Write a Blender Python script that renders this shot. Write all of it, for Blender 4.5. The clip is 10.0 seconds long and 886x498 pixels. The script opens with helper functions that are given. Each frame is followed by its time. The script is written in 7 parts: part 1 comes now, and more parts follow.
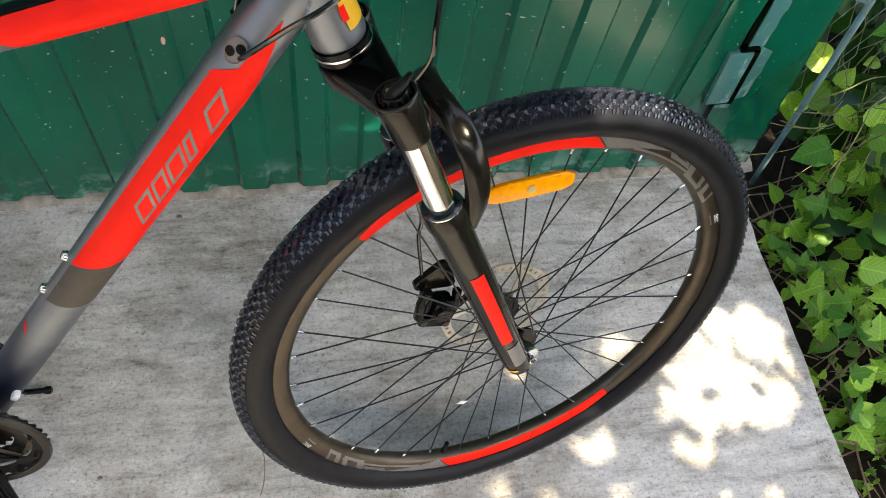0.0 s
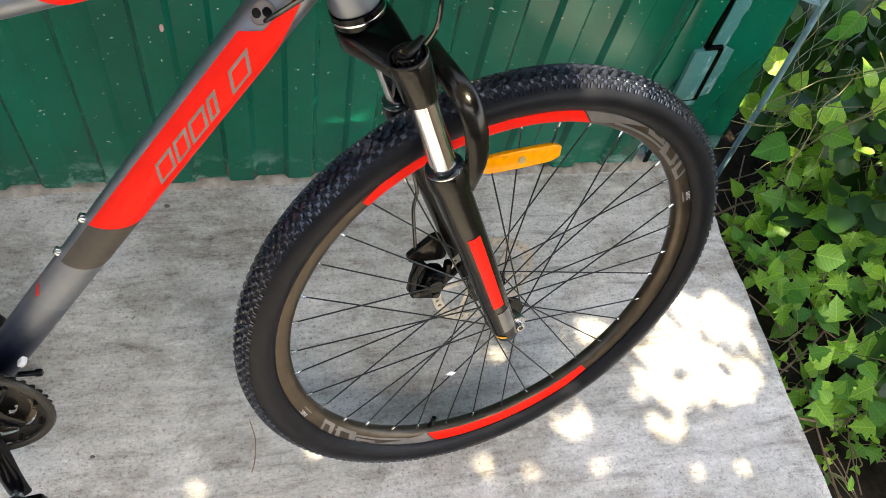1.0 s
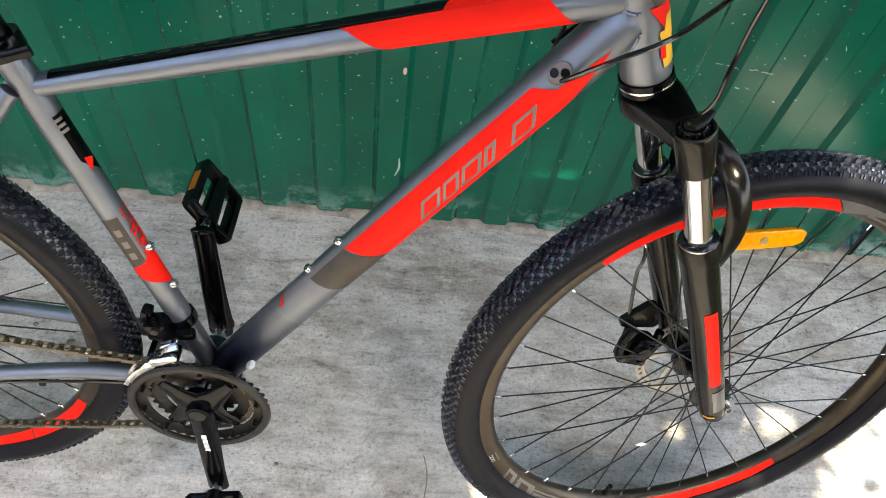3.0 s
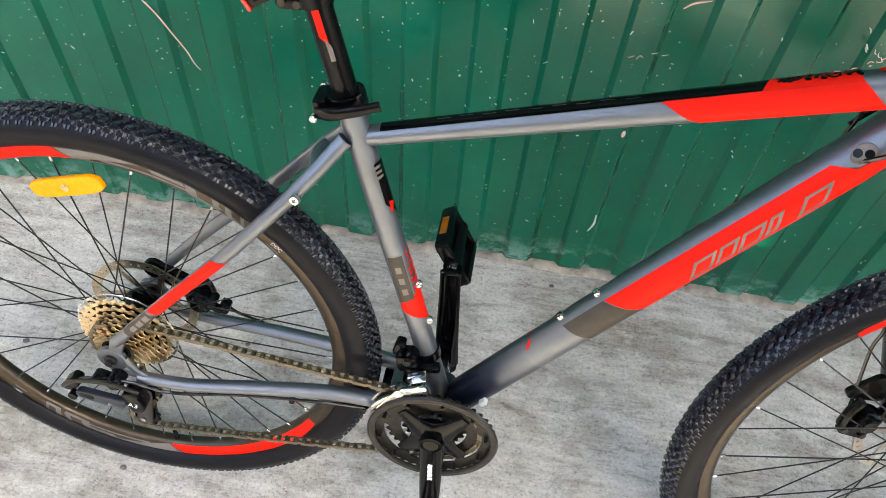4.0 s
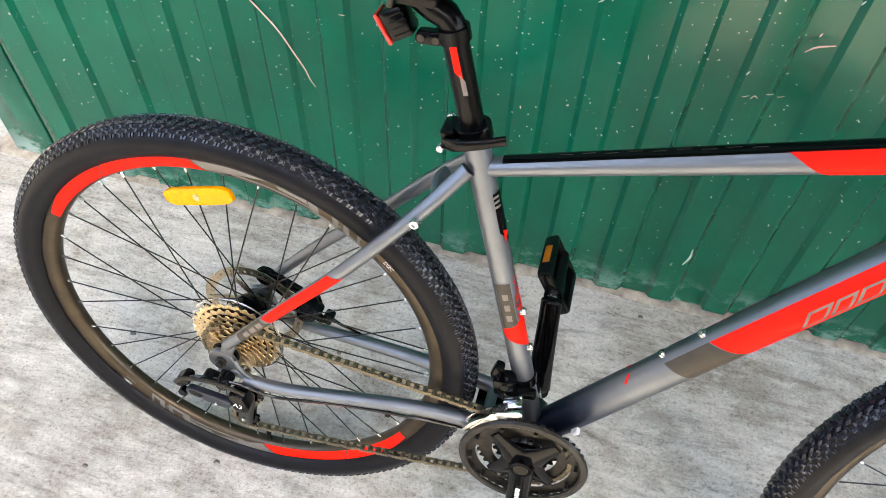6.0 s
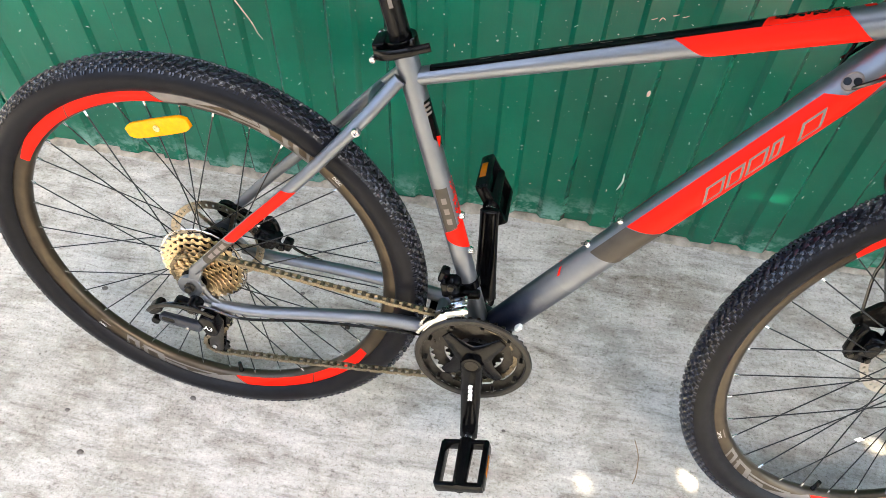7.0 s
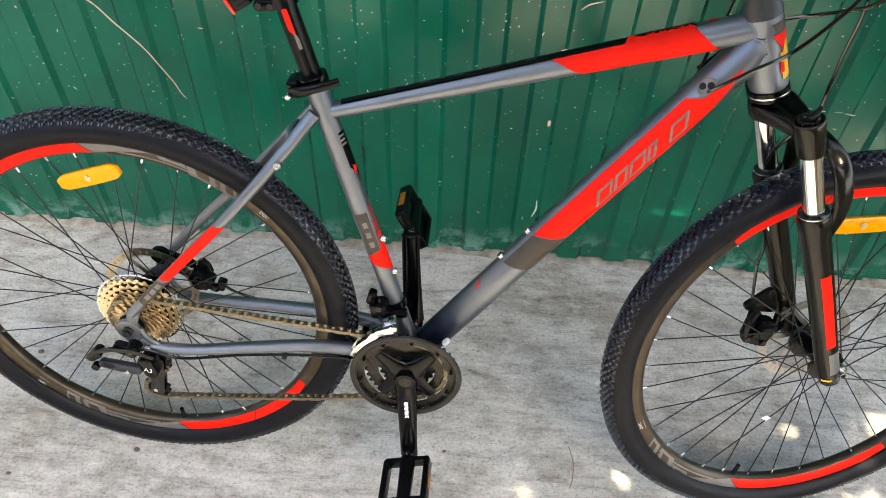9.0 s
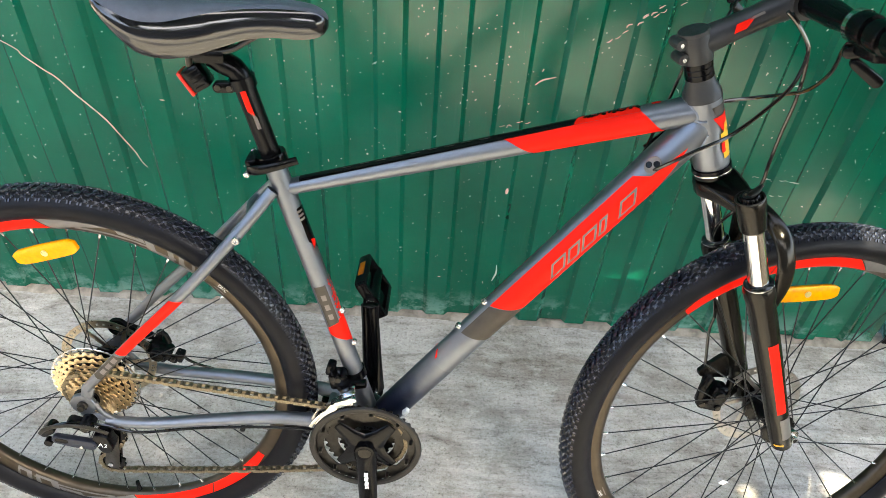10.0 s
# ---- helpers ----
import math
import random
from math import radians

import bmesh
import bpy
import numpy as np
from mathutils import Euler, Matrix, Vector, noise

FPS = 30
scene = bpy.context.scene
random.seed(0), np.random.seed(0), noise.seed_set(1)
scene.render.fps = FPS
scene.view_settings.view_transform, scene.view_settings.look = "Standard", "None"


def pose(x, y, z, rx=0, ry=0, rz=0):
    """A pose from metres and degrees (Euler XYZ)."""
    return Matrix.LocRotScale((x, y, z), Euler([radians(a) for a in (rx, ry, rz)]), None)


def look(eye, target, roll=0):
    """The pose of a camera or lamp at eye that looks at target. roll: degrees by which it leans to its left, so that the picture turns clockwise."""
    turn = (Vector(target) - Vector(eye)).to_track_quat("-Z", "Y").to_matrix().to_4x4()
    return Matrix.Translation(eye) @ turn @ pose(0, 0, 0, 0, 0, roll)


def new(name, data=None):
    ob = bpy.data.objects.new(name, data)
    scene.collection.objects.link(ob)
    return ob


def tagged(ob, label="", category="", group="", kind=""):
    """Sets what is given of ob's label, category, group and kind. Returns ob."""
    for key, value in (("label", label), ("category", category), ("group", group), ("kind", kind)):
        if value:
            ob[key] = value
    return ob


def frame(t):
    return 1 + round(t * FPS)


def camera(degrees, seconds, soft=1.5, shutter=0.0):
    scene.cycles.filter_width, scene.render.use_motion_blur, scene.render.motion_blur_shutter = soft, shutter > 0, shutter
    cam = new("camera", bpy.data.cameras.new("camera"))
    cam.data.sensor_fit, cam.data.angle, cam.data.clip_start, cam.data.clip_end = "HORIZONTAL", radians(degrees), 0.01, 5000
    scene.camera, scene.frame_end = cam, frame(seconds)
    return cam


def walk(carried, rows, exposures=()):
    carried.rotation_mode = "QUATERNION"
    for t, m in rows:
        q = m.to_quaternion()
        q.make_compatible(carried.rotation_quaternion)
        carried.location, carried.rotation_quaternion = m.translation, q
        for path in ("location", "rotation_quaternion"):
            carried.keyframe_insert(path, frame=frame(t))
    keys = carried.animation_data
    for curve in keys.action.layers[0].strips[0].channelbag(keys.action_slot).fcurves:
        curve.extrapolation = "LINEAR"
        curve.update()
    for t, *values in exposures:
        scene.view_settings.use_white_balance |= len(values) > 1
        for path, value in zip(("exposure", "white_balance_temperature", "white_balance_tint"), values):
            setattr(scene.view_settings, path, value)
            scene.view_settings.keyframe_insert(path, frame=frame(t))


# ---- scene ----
cam = camera(59.26, 10.0, soft=0.55)
PATH = [
    (0.0, (0.8663, -0.3706, 1.2987), (1.0343, 0.0898, 0.4271), 13.91),
    (0.5, (0.8814, -0.4045, 1.3174), (1.0829, 0.0775, 0.4648), 14.24),
    (1.0, (0.8104, -0.4466, 1.3098), (1.0306, 0.0308, 0.4591), 17.79),
    (1.5, (0.8042, -0.4472, 1.3077), (1.0384, 0.0369, 0.4647), 19.28),
    (2.0, (0.8059, -0.4367, 1.3116), (0.9901, 0.0691, 0.4688), 16.58),
    (2.2, (0.8038, -0.4234, 1.3090), (0.9435, 0.0911, 0.4630), 14.82),
    (3.3, (0.6067, -0.4626, 1.3091), (0.6573, 0.0865, 0.4750), 9.27),
    (3.5, (0.5520, -0.4789, 1.3226), (0.5912, 0.0743, 0.4905), 8.24),
    (4.0, (0.4756, -0.4961, 1.3465), (0.4260, 0.0858, 0.5347), 5.33),
    (4.5, (0.4460, -0.4730, 1.3628), (0.3140, 0.1252, 0.5724), 3.17),
    (5.0, (0.4533, -0.4557, 1.3534), (0.3115, 0.1405, 0.5632), 3.44),
    (6.3, (0.4182, -0.5326, 1.3779), (0.2898, 0.0372, 0.5662), 1.50),
    (6.5, (0.4293, -0.5546, 1.3764), (0.3212, 0.0169, 0.5630), 1.88),
    (7.0, (0.4909, -0.6473, 1.3924), (0.3960, -0.0700, 0.5814), 1.84),
    (7.5, (0.5905, -0.7345, 1.3899), (0.4723, -0.1527, 0.5851), -0.10),
    (8.0, (0.6000, -0.7596, 1.4127), (0.5037, -0.1569, 0.6206), -0.61),
    (8.5, (0.5578, -0.7538, 1.4150), (0.4997, -0.1285, 0.6368), 0.51),
    (9.0, (0.5320, -0.7493, 1.4193), (0.5026, -0.0969, 0.6620), 2.43),
    (9.5, (0.5334, -0.7439, 1.4488), (0.5308, -0.0572, 0.7219), 4.14),
    (10.0, (0.5444, -0.7365, 1.4544), (0.5518, -0.0343, 0.7424), 4.36),
]
EXPOSURES = [(0.0, 2.80, 6950, 5), (1.0, 2.92, 6950, 5), (2.0, 2.90, 6900, 5), (3.5, 3.12, 6850, 5), (4.5, 3.3, 6950, 3), (6.5, 3.40, 6900, 5), (7.5, 3.46, 6950, 5), (8.0, 2.84, 6950, 5), (8.5, 2.93, 6950, 5), (9.0, 3.02, 6900, 4), (10.0, 3.29, 6900, 2)]
walk(cam, [(t, look(eye, target, roll)) for t, eye, target, roll in PATH], EXPOSURES)

# ---- light: a clear sky, and one sun broken up by an added tree crown ----
SUN = Vector((0.33, -0.52, 0.79)).normalized()
world = bpy.data.worlds.new("sky")
scene.world = world
world.use_nodes = True
sky = world.node_tree.nodes.new("ShaderNodeTexSky")
sky.sky_type, sky.sun_disc = "NISHITA", False
sky.sun_elevation = math.asin(SUN.z)
sky.sun_rotation = math.atan2(SUN.x, SUN.y)
sky.air_density, sky.dust_density, sky.ozone_density = 0.7, 3.0, 0.4
background = world.node_tree.nodes["Background"]
world.node_tree.links.new(sky.outputs[0], background.inputs[0])
background.inputs[1].default_value = 0.15
sun_data = bpy.data.lights.new("sun", "SUN")
sun_data.energy, sun_data.angle, sun_data.color = 3.0, radians(0.53), (1.0, 0.89, 0.71)
sun = new("sun", sun_data)
sun.matrix_world = look(SUN * 30, (0, 0, 0))


# ---- materials ----
def ramp(nodes, links, fac, stops):
    node = nodes.new("ShaderNodeValToRGB")
    els = node.color_ramp.elements
    while len(els) < len(stops):
        els.new(0.5)
    for el, (pos, col) in zip(els, stops):
        el.position, el.color = pos, (*col, 1)
    links.new(fac, node.inputs[0])
    return node.outputs[0]


def noise_node(nodes, links, coord, scale, detail=4, rough=0.6, stretch=None):
    if stretch:
        mp = nodes.new("ShaderNodeMapping")
        mp.inputs["Scale"].default_value = stretch
        links.new(coord, mp.inputs[0])
        coord = mp.outputs[0]
    n = nodes.new("ShaderNodeTexNoise")
    n.inputs["Scale"].default_value, n.inputs["Detail"].default_value, n.inputs["Roughness"].default_value = scale, detail, rough
    links.new(coord, n.inputs["Vector"])
    return n.outputs["Fac"]


def mixc(nodes, links, fac, a, b, mode="MIX"):
    m = nodes.new("ShaderNodeMix")
    m.data_type, m.blend_type = "RGBA", mode
    for sock, val in ((m.inputs[0], fac), (m.inputs[6], a), (m.inputs[7], b)):
        if isinstance(val, (int, float)):
            sock.default_value = val
        elif isinstance(val, tuple):
            sock.default_value = (*val, 1)
        else:
            links.new(val, sock)
    return m.outputs[2]


def bump_node(nodes, links, height, strength, dist, under=None):
    b = nodes.new("ShaderNodeBump")
    b.inputs["Strength"].default_value, b.inputs["Distance"].default_value = strength, dist
    links.new(height, b.inputs["Height"])
    if under:
        links.new(under, b.inputs["Normal"])
    return b.outputs[0]


def base(name):
    m = bpy.data.materials.new(name)
    m.use_nodes = True
    nodes, links = m.node_tree.nodes, m.node_tree.links
    return m, nodes, links, nodes["Principled BSDF"], nodes.new("ShaderNodeTexCoord").outputs["Object"]


def plain(name, col, rough=0.5, metal=0.0, coat=0.0, vary=0.15, scale=60.0, bump=0.1, grain=900.0, spec=0.5):
    """A surface with slight mottling, fine grain and uneven gloss."""
    m, nodes, links, bsdf, co = base(name)
    n = noise_node(nodes, links, co, scale, 5)
    dark = tuple(c * (1 - vary) for c in col)
    light = tuple(min(1, c * (1 + vary)) for c in col)
    links.new(ramp(nodes, links, n, [(0.3, dark), (0.7, light)]), bsdf.inputs["Base Color"])
    rg = ramp(nodes, links, noise_node(nodes, links, co, scale * 2.3, 4), [(0.3, (rough * 0.85,) * 3), (0.75, (min(1, rough * 1.2),) * 3)])
    links.new(rg, bsdf.inputs["Roughness"])
    bsdf.inputs["Metallic"].default_value = metal
    bsdf.inputs["Coat Weight"].default_value = coat
    bsdf.inputs["Coat Roughness"].default_value = 0.08
    bsdf.inputs["Specular IOR Level"].default_value = spec
    if bump:
        links.new(bump_node(nodes, links, noise_node(nodes, links, co, grain, 3), bump, 0.0004), bsdf.inputs["Normal"])
    return m


M_GREY = plain("grey_metallic_paint", (0.165, 0.178, 0.202), 0.41, 0.85, 0.08, 0.06, 30, 0.12, 1800)
M_NAVY = plain("dark_paint", (0.012, 0.014, 0.022), 0.3, 0.2, 0.5, 0.2, 40, 0.05, 1500)
M_RED = plain("red_decal", (0.80, 0.0105, 0.004), 0.46, 0.0, 0.0, 0.05, 25, 0.04, spec=0.10)
M_TAUPE = plain("taupe_decal", (0.055, 0.045, 0.034), 0.5, 0.1, 0.0, 0.12, 40, 0.05, spec=0.3)
M_MARK = plain("grey_decal", (0.15, 0.125, 0.11), 0.45, 0.1, 0.1, 0.1, 60, 0.04)
M_RIMGREY = plain("rim_decal", (0.13, 0.12, 0.11), 0.4, 0.1, 0.1, 0.15, 50, 0.04)
M_WHITE = plain("white_print", (0.75, 0.75, 0.74), 0.5, 0.0, 0.0, 0.06, 40, 0.03)
M_YELLOW = plain("yellow_decal", (0.85, 0.45, 0.01), 0.4, 0.0, 0.2, 0.08, 60, 0.03)
M_BLACK = plain("black_paint", (0.0020, 0.0020, 0.0026), 0.16, 0.0, 0.0, 0.25, 60, 0.06, 1400, 0.16)
M_MATT = plain("matt_black_alloy", (0.0026, 0.0025, 0.0028), 0.23, 0.0, 0.0, 0.25, 70, 0.12, 1400, 0.16)
M_FORK = plain("black_fork_paint", (0.016, 0.0138, 0.0108), 0.20, 0.5, 0.05, 0.2, 35, 0.05, 1600, 0.3)
M_PLASTIC = plain("black_plastic", (0.0024, 0.0024, 0.0030), 0.22, 0.0, 0.0, 0.3, 90, 0.15, 1100, 0.16)
# tyre and tread: the blue sky's sheen is put into both base colours
M_RUBBER = plain("tyre_rubber", (0.0062, 0.0063, 0.0082), 0.40, 0.0, 0.0, 0.25, 45, 0.3, 700, 0.12)
M_KNOB = plain("tread_rubber", (0.017, 0.019, 0.028), 0.24, 0.0, 0.0, 0.3, 120, 0.2, 900, 0.52)
# black rim, with its warm bronze reflection put into the metal colour
M_RIM = plain("black_rim", (0.056, 0.043, 0.029), 0.34, 0.75, 0.0, 0.2, 40, 0.08)
M_SPOKE = plain("black_spoke", (0.012, 0.012, 0.012), 0.35, 0.5, 0.0, 0.1, 100, 0.0)
M_NIPPLE = plain("silver_nipple", (0.78, 0.78, 0.78), 0.22, 0.9, 0.0, 0.05, 200, 0.0)
M_CHROME = plain("chrome", (0.72, 0.71, 0.68), 0.09, 1.0, 0.0, 0.04, 40, 0.02)
M_STEEL = plain("silver_steel", (0.62, 0.61, 0.6), 0.25, 1.0, 0.0, 0.12, 120, 0.05)
M_COG = plain("nickel_cog", (0.64, 0.50, 0.32), 0.3, 1.0, 0.0, 0.15, 120, 0.05)
M_CHAIN = plain("oiled_chain", (0.20, 0.165, 0.115), 0.36, 0.9, 0.0, 0.4, 300, 0.1)
M_CHAINRING = plain("black_steel", (0.030, 0.027, 0.023), 0.34, 0.7, 0.0, 0.4, 120, 0.1)
M_ORANGE = plain("amber_reflector", (0.98, 0.33, 0.001), 0.2, 0.0, 0.0, 0.14, 140, 0.6, 260, spec=0.22)
M_REDLENS = plain("red_lens", (0.62, 0.02, 0.012), 0.2, 0.0, 0.5, 0.1, 60, 0.0)
# saddle top: bluish sheen from the sky is part of this colour
M_SADDLE = plain("saddle_vinyl", (0.075, 0.083, 0.110), 0.45, 0.0, 0.0, 0.15, 60, 0.5, 1300)
M_GLOSS = plain("glossy_vinyl", (0.007, 0.007, 0.009), 0.12, 0.0, 0.15, 0.2, 60, 0.06, 300, 0.7)
M_SATIN = plain("satin_black_alloy", (0.020, 0.020, 0.0215), 0.42, 0.0, 0.0, 0.2, 60, 0.15, 1400, 0.4)
M_CABLE = plain("cable_housing", (0.006, 0.006, 0.0065), 0.15, 0.0, 0.5, 0.2, 60, 0.0)
# rear disc: warm light reflected off the floor is coloured into the steel
M_ROTOR = plain("floor_tinted_brake_steel", (0.40, 0.34, 0.26), 0.30, 1.0, 0.0, 0.15, 120, 0.05)
M_DISC = plain("dull_brake_steel", (0.40, 0.38, 0.35), 0.32, 1.0, 0.0, 0.15, 120, 0.05)
M_AMBER = plain("dark_amber_lens", (0.36, 0.10, 0.002), 0.2, 0.0, 0.2, 0.2, 120, 0.6, 300, spec=0.4)
M_BRASS = plain("pale_gold_tab", (0.75, 0.6, 0.3), 0.3, 0.8, 0.0, 0.1, 80, 0.0)


def concrete():
    """A trowelled slab: a pale skin worn through to darker concrete, wisps along the trowel's way, stains, pits and grit."""
    m, nodes, links, bsdf, co = base("weathered_concrete")
    warp = nodes.new("ShaderNodeTexNoise")
    warp.inputs["Scale"].default_value = 4.0
    links.new(co, warp.inputs["Vector"])
    bend = nodes.new("ShaderNodeVectorMath")
    bend.operation = "MULTIPLY_ADD"
    bend.inputs[1].default_value = (0.10, 0.035, 0.0)
    links.new(warp.outputs["Color"], bend.inputs[0])
    links.new(co, bend.inputs[2])
    bent = bend.outputs[0]
    big = noise_node(nodes, links, co, 2.2, 7, 0.66)
    c = ramp(nodes, links, big, [(0.30, (0.40, 0.365, 0.325)), (0.48, (0.53, 0.50, 0.455)), (0.70, (0.60, 0.575, 0.535))])
    skin_mask = ramp(nodes, links, noise_node(nodes, links, bent, 6.0, 9, 0.72, (1.0, 1.7, 1.0)), [(0.42, (0, 0, 0)), (0.50, (0.75, 0.75, 0.75)), (0.62, (1, 1, 1))])
    worn = mixc(nodes, links, 1.0, c, (0.70, 0.68, 0.65), "MULTIPLY")
    c = mixc(nodes, links, skin_mask, worn, c)
    wisp = noise_node(nodes, links, bent, 4.0, 9, 0.76, (1.3, 9.0, 1.0))
    c = mixc(nodes, links, 0.9, c, ramp(nodes, links, wisp, [(0.37, (0.60, 0.58, 0.56)), (0.46, (0.92, 0.915, 0.91)), (0.54, (1, 1, 1)), (0.65, (1.17, 1.17, 1.17))]), "MULTIPLY")
    fine = noise_node(nodes, links, co, 22.0, 8, 0.80, (1.0, 1.9, 1.0))
    c = mixc(nodes, links, 0.85, c, ramp(nodes, links, fine, [(0.34, (0.40, 0.38, 0.35)), (0.44, (0.90, 0.89, 0.88)), (0.55, (1, 1, 1)), (0.67, (1.24, 1.24, 1.23))]), "MULTIPLY")
    # one old dark stain, with a ragged rim
    far = nodes.new("ShaderNodeVectorMath")
    far.operation = "DISTANCE"
    links.new(bent, far.inputs[0])
    far.inputs[1].default_value = (0.80, 0.36, 0.0)
    sm = nodes.new("ShaderNodeMath")
    sm.operation = "MULTIPLY_ADD"
    links.new(fine, sm.inputs[0])
    sm.inputs[1].default_value = 0.25
    links.new(far.outputs["Value"], sm.inputs[2])
    c = mixc(nodes, links, 0.7, c, ramp(nodes, links, sm.outputs[0], [(0.13, (0.50, 0.46, 0.42)), (0.23, (1, 1, 1))]), "MULTIPLY")
    grit = noise_node(nodes, links, co, 150, 5, 0.8)
    c = mixc(nodes, links, 0.8, c, ramp(nodes, links, grit, [(0.34, (0.36, 0.34, 0.32)), (0.46, (0.93, 0.93, 0.93)), (0.57, (1.0, 1.0, 1.0)), (0.69, (1.38, 1.37, 1.35))]), "MULTIPLY")
    vor = nodes.new("ShaderNodeTexVoronoi")
    vor.inputs["Scale"].default_value = 95
    links.new(co, vor.inputs["Vector"])
    pits = ramp(nodes, links, vor.outputs["Distance"], [(0.10, (0.34, 0.31, 0.28)), (0.22, (1, 1, 1))])
    patch = ramp(nodes, links, noise_node(nodes, links, co, 6, 4), [(0.47, (0, 0, 0)), (0.58, (1, 1, 1))])
    c = mixc(nodes, links, patch, c, mixc(nodes, links, 0.62, c, pits, "MULTIPLY"))
    links.new(c, bsdf.inputs["Base Color"])
    bsdf.inputs["Roughness"].default_value = 0.92
    bsdf.inputs["Specular IOR Level"].default_value = 0.25
    n1 = bump_node(nodes, links, wisp, 0.35, 0.004)
    n2 = bump_node(nodes, links, fine, 0.6, 0.004, n1)
    n3 = bump_node(nodes, links, grit, 0.8, 0.0025, n2)
    links.new(n3, bsdf.inputs["Normal"])
    return m


def green_paint(name, col, worn, scuff=0.62):
    """Gloss enamel on sheet steel: faded patches, chips, splashes of dirt, fine runs, paint worn pale at the foot."""
    m, nodes, links, bsdf, co = base(name)
    fade = noise_node(nodes, links, co, 2.4, 5, 0.6)
    c = ramp(nodes, links, fade, [(0.3, tuple(x * 0.72 for x in col)), (0.7, tuple(x * 1.25 for x in col))])
    runs = noise_node(nodes, links, co, 9, 5, 0.6, (6, 6, 0.5))
    c = mixc(nodes, links, ramp(nodes, links, runs, [(0.62, (0, 0, 0)), (0.8, (0.07, 0.07, 0.07))]), c, worn)
    spots = noise_node(nodes, links, co, 95, 2, 0.5)
    c = mixc(nodes, links, ramp(nodes, links, spots, [(0.735, (0, 0, 0)), (0.765, (0.75, 0.75, 0.75))]), c, (0.5, 0.52, 0.47))
    scr = noise_node(nodes, links, co, 26, 7, 0.75, (1.0, 1.0, 0.35))
    c = mixc(nodes, links, ramp(nodes, links, scr, [(scuff + 0.08, (0, 0, 0)), (scuff + 0.16, (0.5, 0.5, 0.5))]), c, worn)
    sep = nodes.new("ShaderNodeSeparateXYZ")
    links.new(co, sep.inputs[0])
    low = ramp(nodes, links, sep.outputs["Z"], [(0.02, (1, 1, 1)), (0.10, (0, 0, 0))])
    rub = ramp(nodes, links, noise_node(nodes, links, co, 13, 7, 0.7, (0.8, 1.0, 1.0)), [(0.50, (0, 0, 0)), (0.60, (0.75, 0.75, 0.75))])
    c = mixc(nodes, links, mixc(nodes, links, 1.0, low, rub, "MULTIPLY"), c, worn)
    # flung flecks of lime and mud, in clusters
    vor = nodes.new("ShaderNodeTexVoronoi")
    vor.inputs["Scale"].default_value, vor.inputs["Randomness"].default_value = 105, 1.0
    links.new(co, vor.inputs["Vector"])
    sepc = nodes.new("ShaderNodeSeparateColor")
    links.new(vor.outputs["Color"], sepc.inputs[0])
    size = nodes.new("ShaderNodeMath")
    size.operation = "MULTIPLY_ADD"
    size.inputs[1].default_value, size.inputs[2].default_value = -0.42, 0.0
    links.new(sepc.outputs["Red"], size.inputs[0])
    reach = nodes.new("ShaderNodeMath")
    reach.operation = "ADD"
    links.new(size.outputs[0], reach.inputs[0])
    links.new(vor.outputs["Distance"], reach.inputs[1])
    fleck = ramp(nodes, links, reach.outputs[0], [(0.0, (0.8, 0.8, 0.8)), (0.01, (0, 0, 0))])
    size.inputs[2].default_value = 0.25
    cluster = ramp(nodes, links, noise_node(nodes, links, co, 5.5, 4), [(0.36, (0.0, 0.0, 0.0)), (0.52, (1, 1, 1))])
    high = ramp(nodes, links, sep.outputs["Z"], [(0.20, (0.12, 0.12, 0.12)), (0.48, (1, 1, 1))])
    splash = mixc(nodes, links, 1.0, mixc(nodes, links, 1.0, fleck, cluster, "MULTIPLY"), high, "MULTIPLY")
    c = mixc(nodes, links, splash, c, (0.48, 0.50, 0.45))
    links.new(c, bsdf.inputs["Base Color"])
    links.new(ramp(nodes, links, noise_node(nodes, links, co, 12, 6), [(0.3, (0.13,) * 3), (0.75, (0.26,) * 3)]), bsdf.inputs["Roughness"])
    links.new(bump_node(nodes, links, noise_node(nodes, links, co, 7, 3), 0.10, 0.006), bsdf.inputs["Normal"])
    bsdf.inputs["Specular IOR Level"].default_value = 0.5
    return m


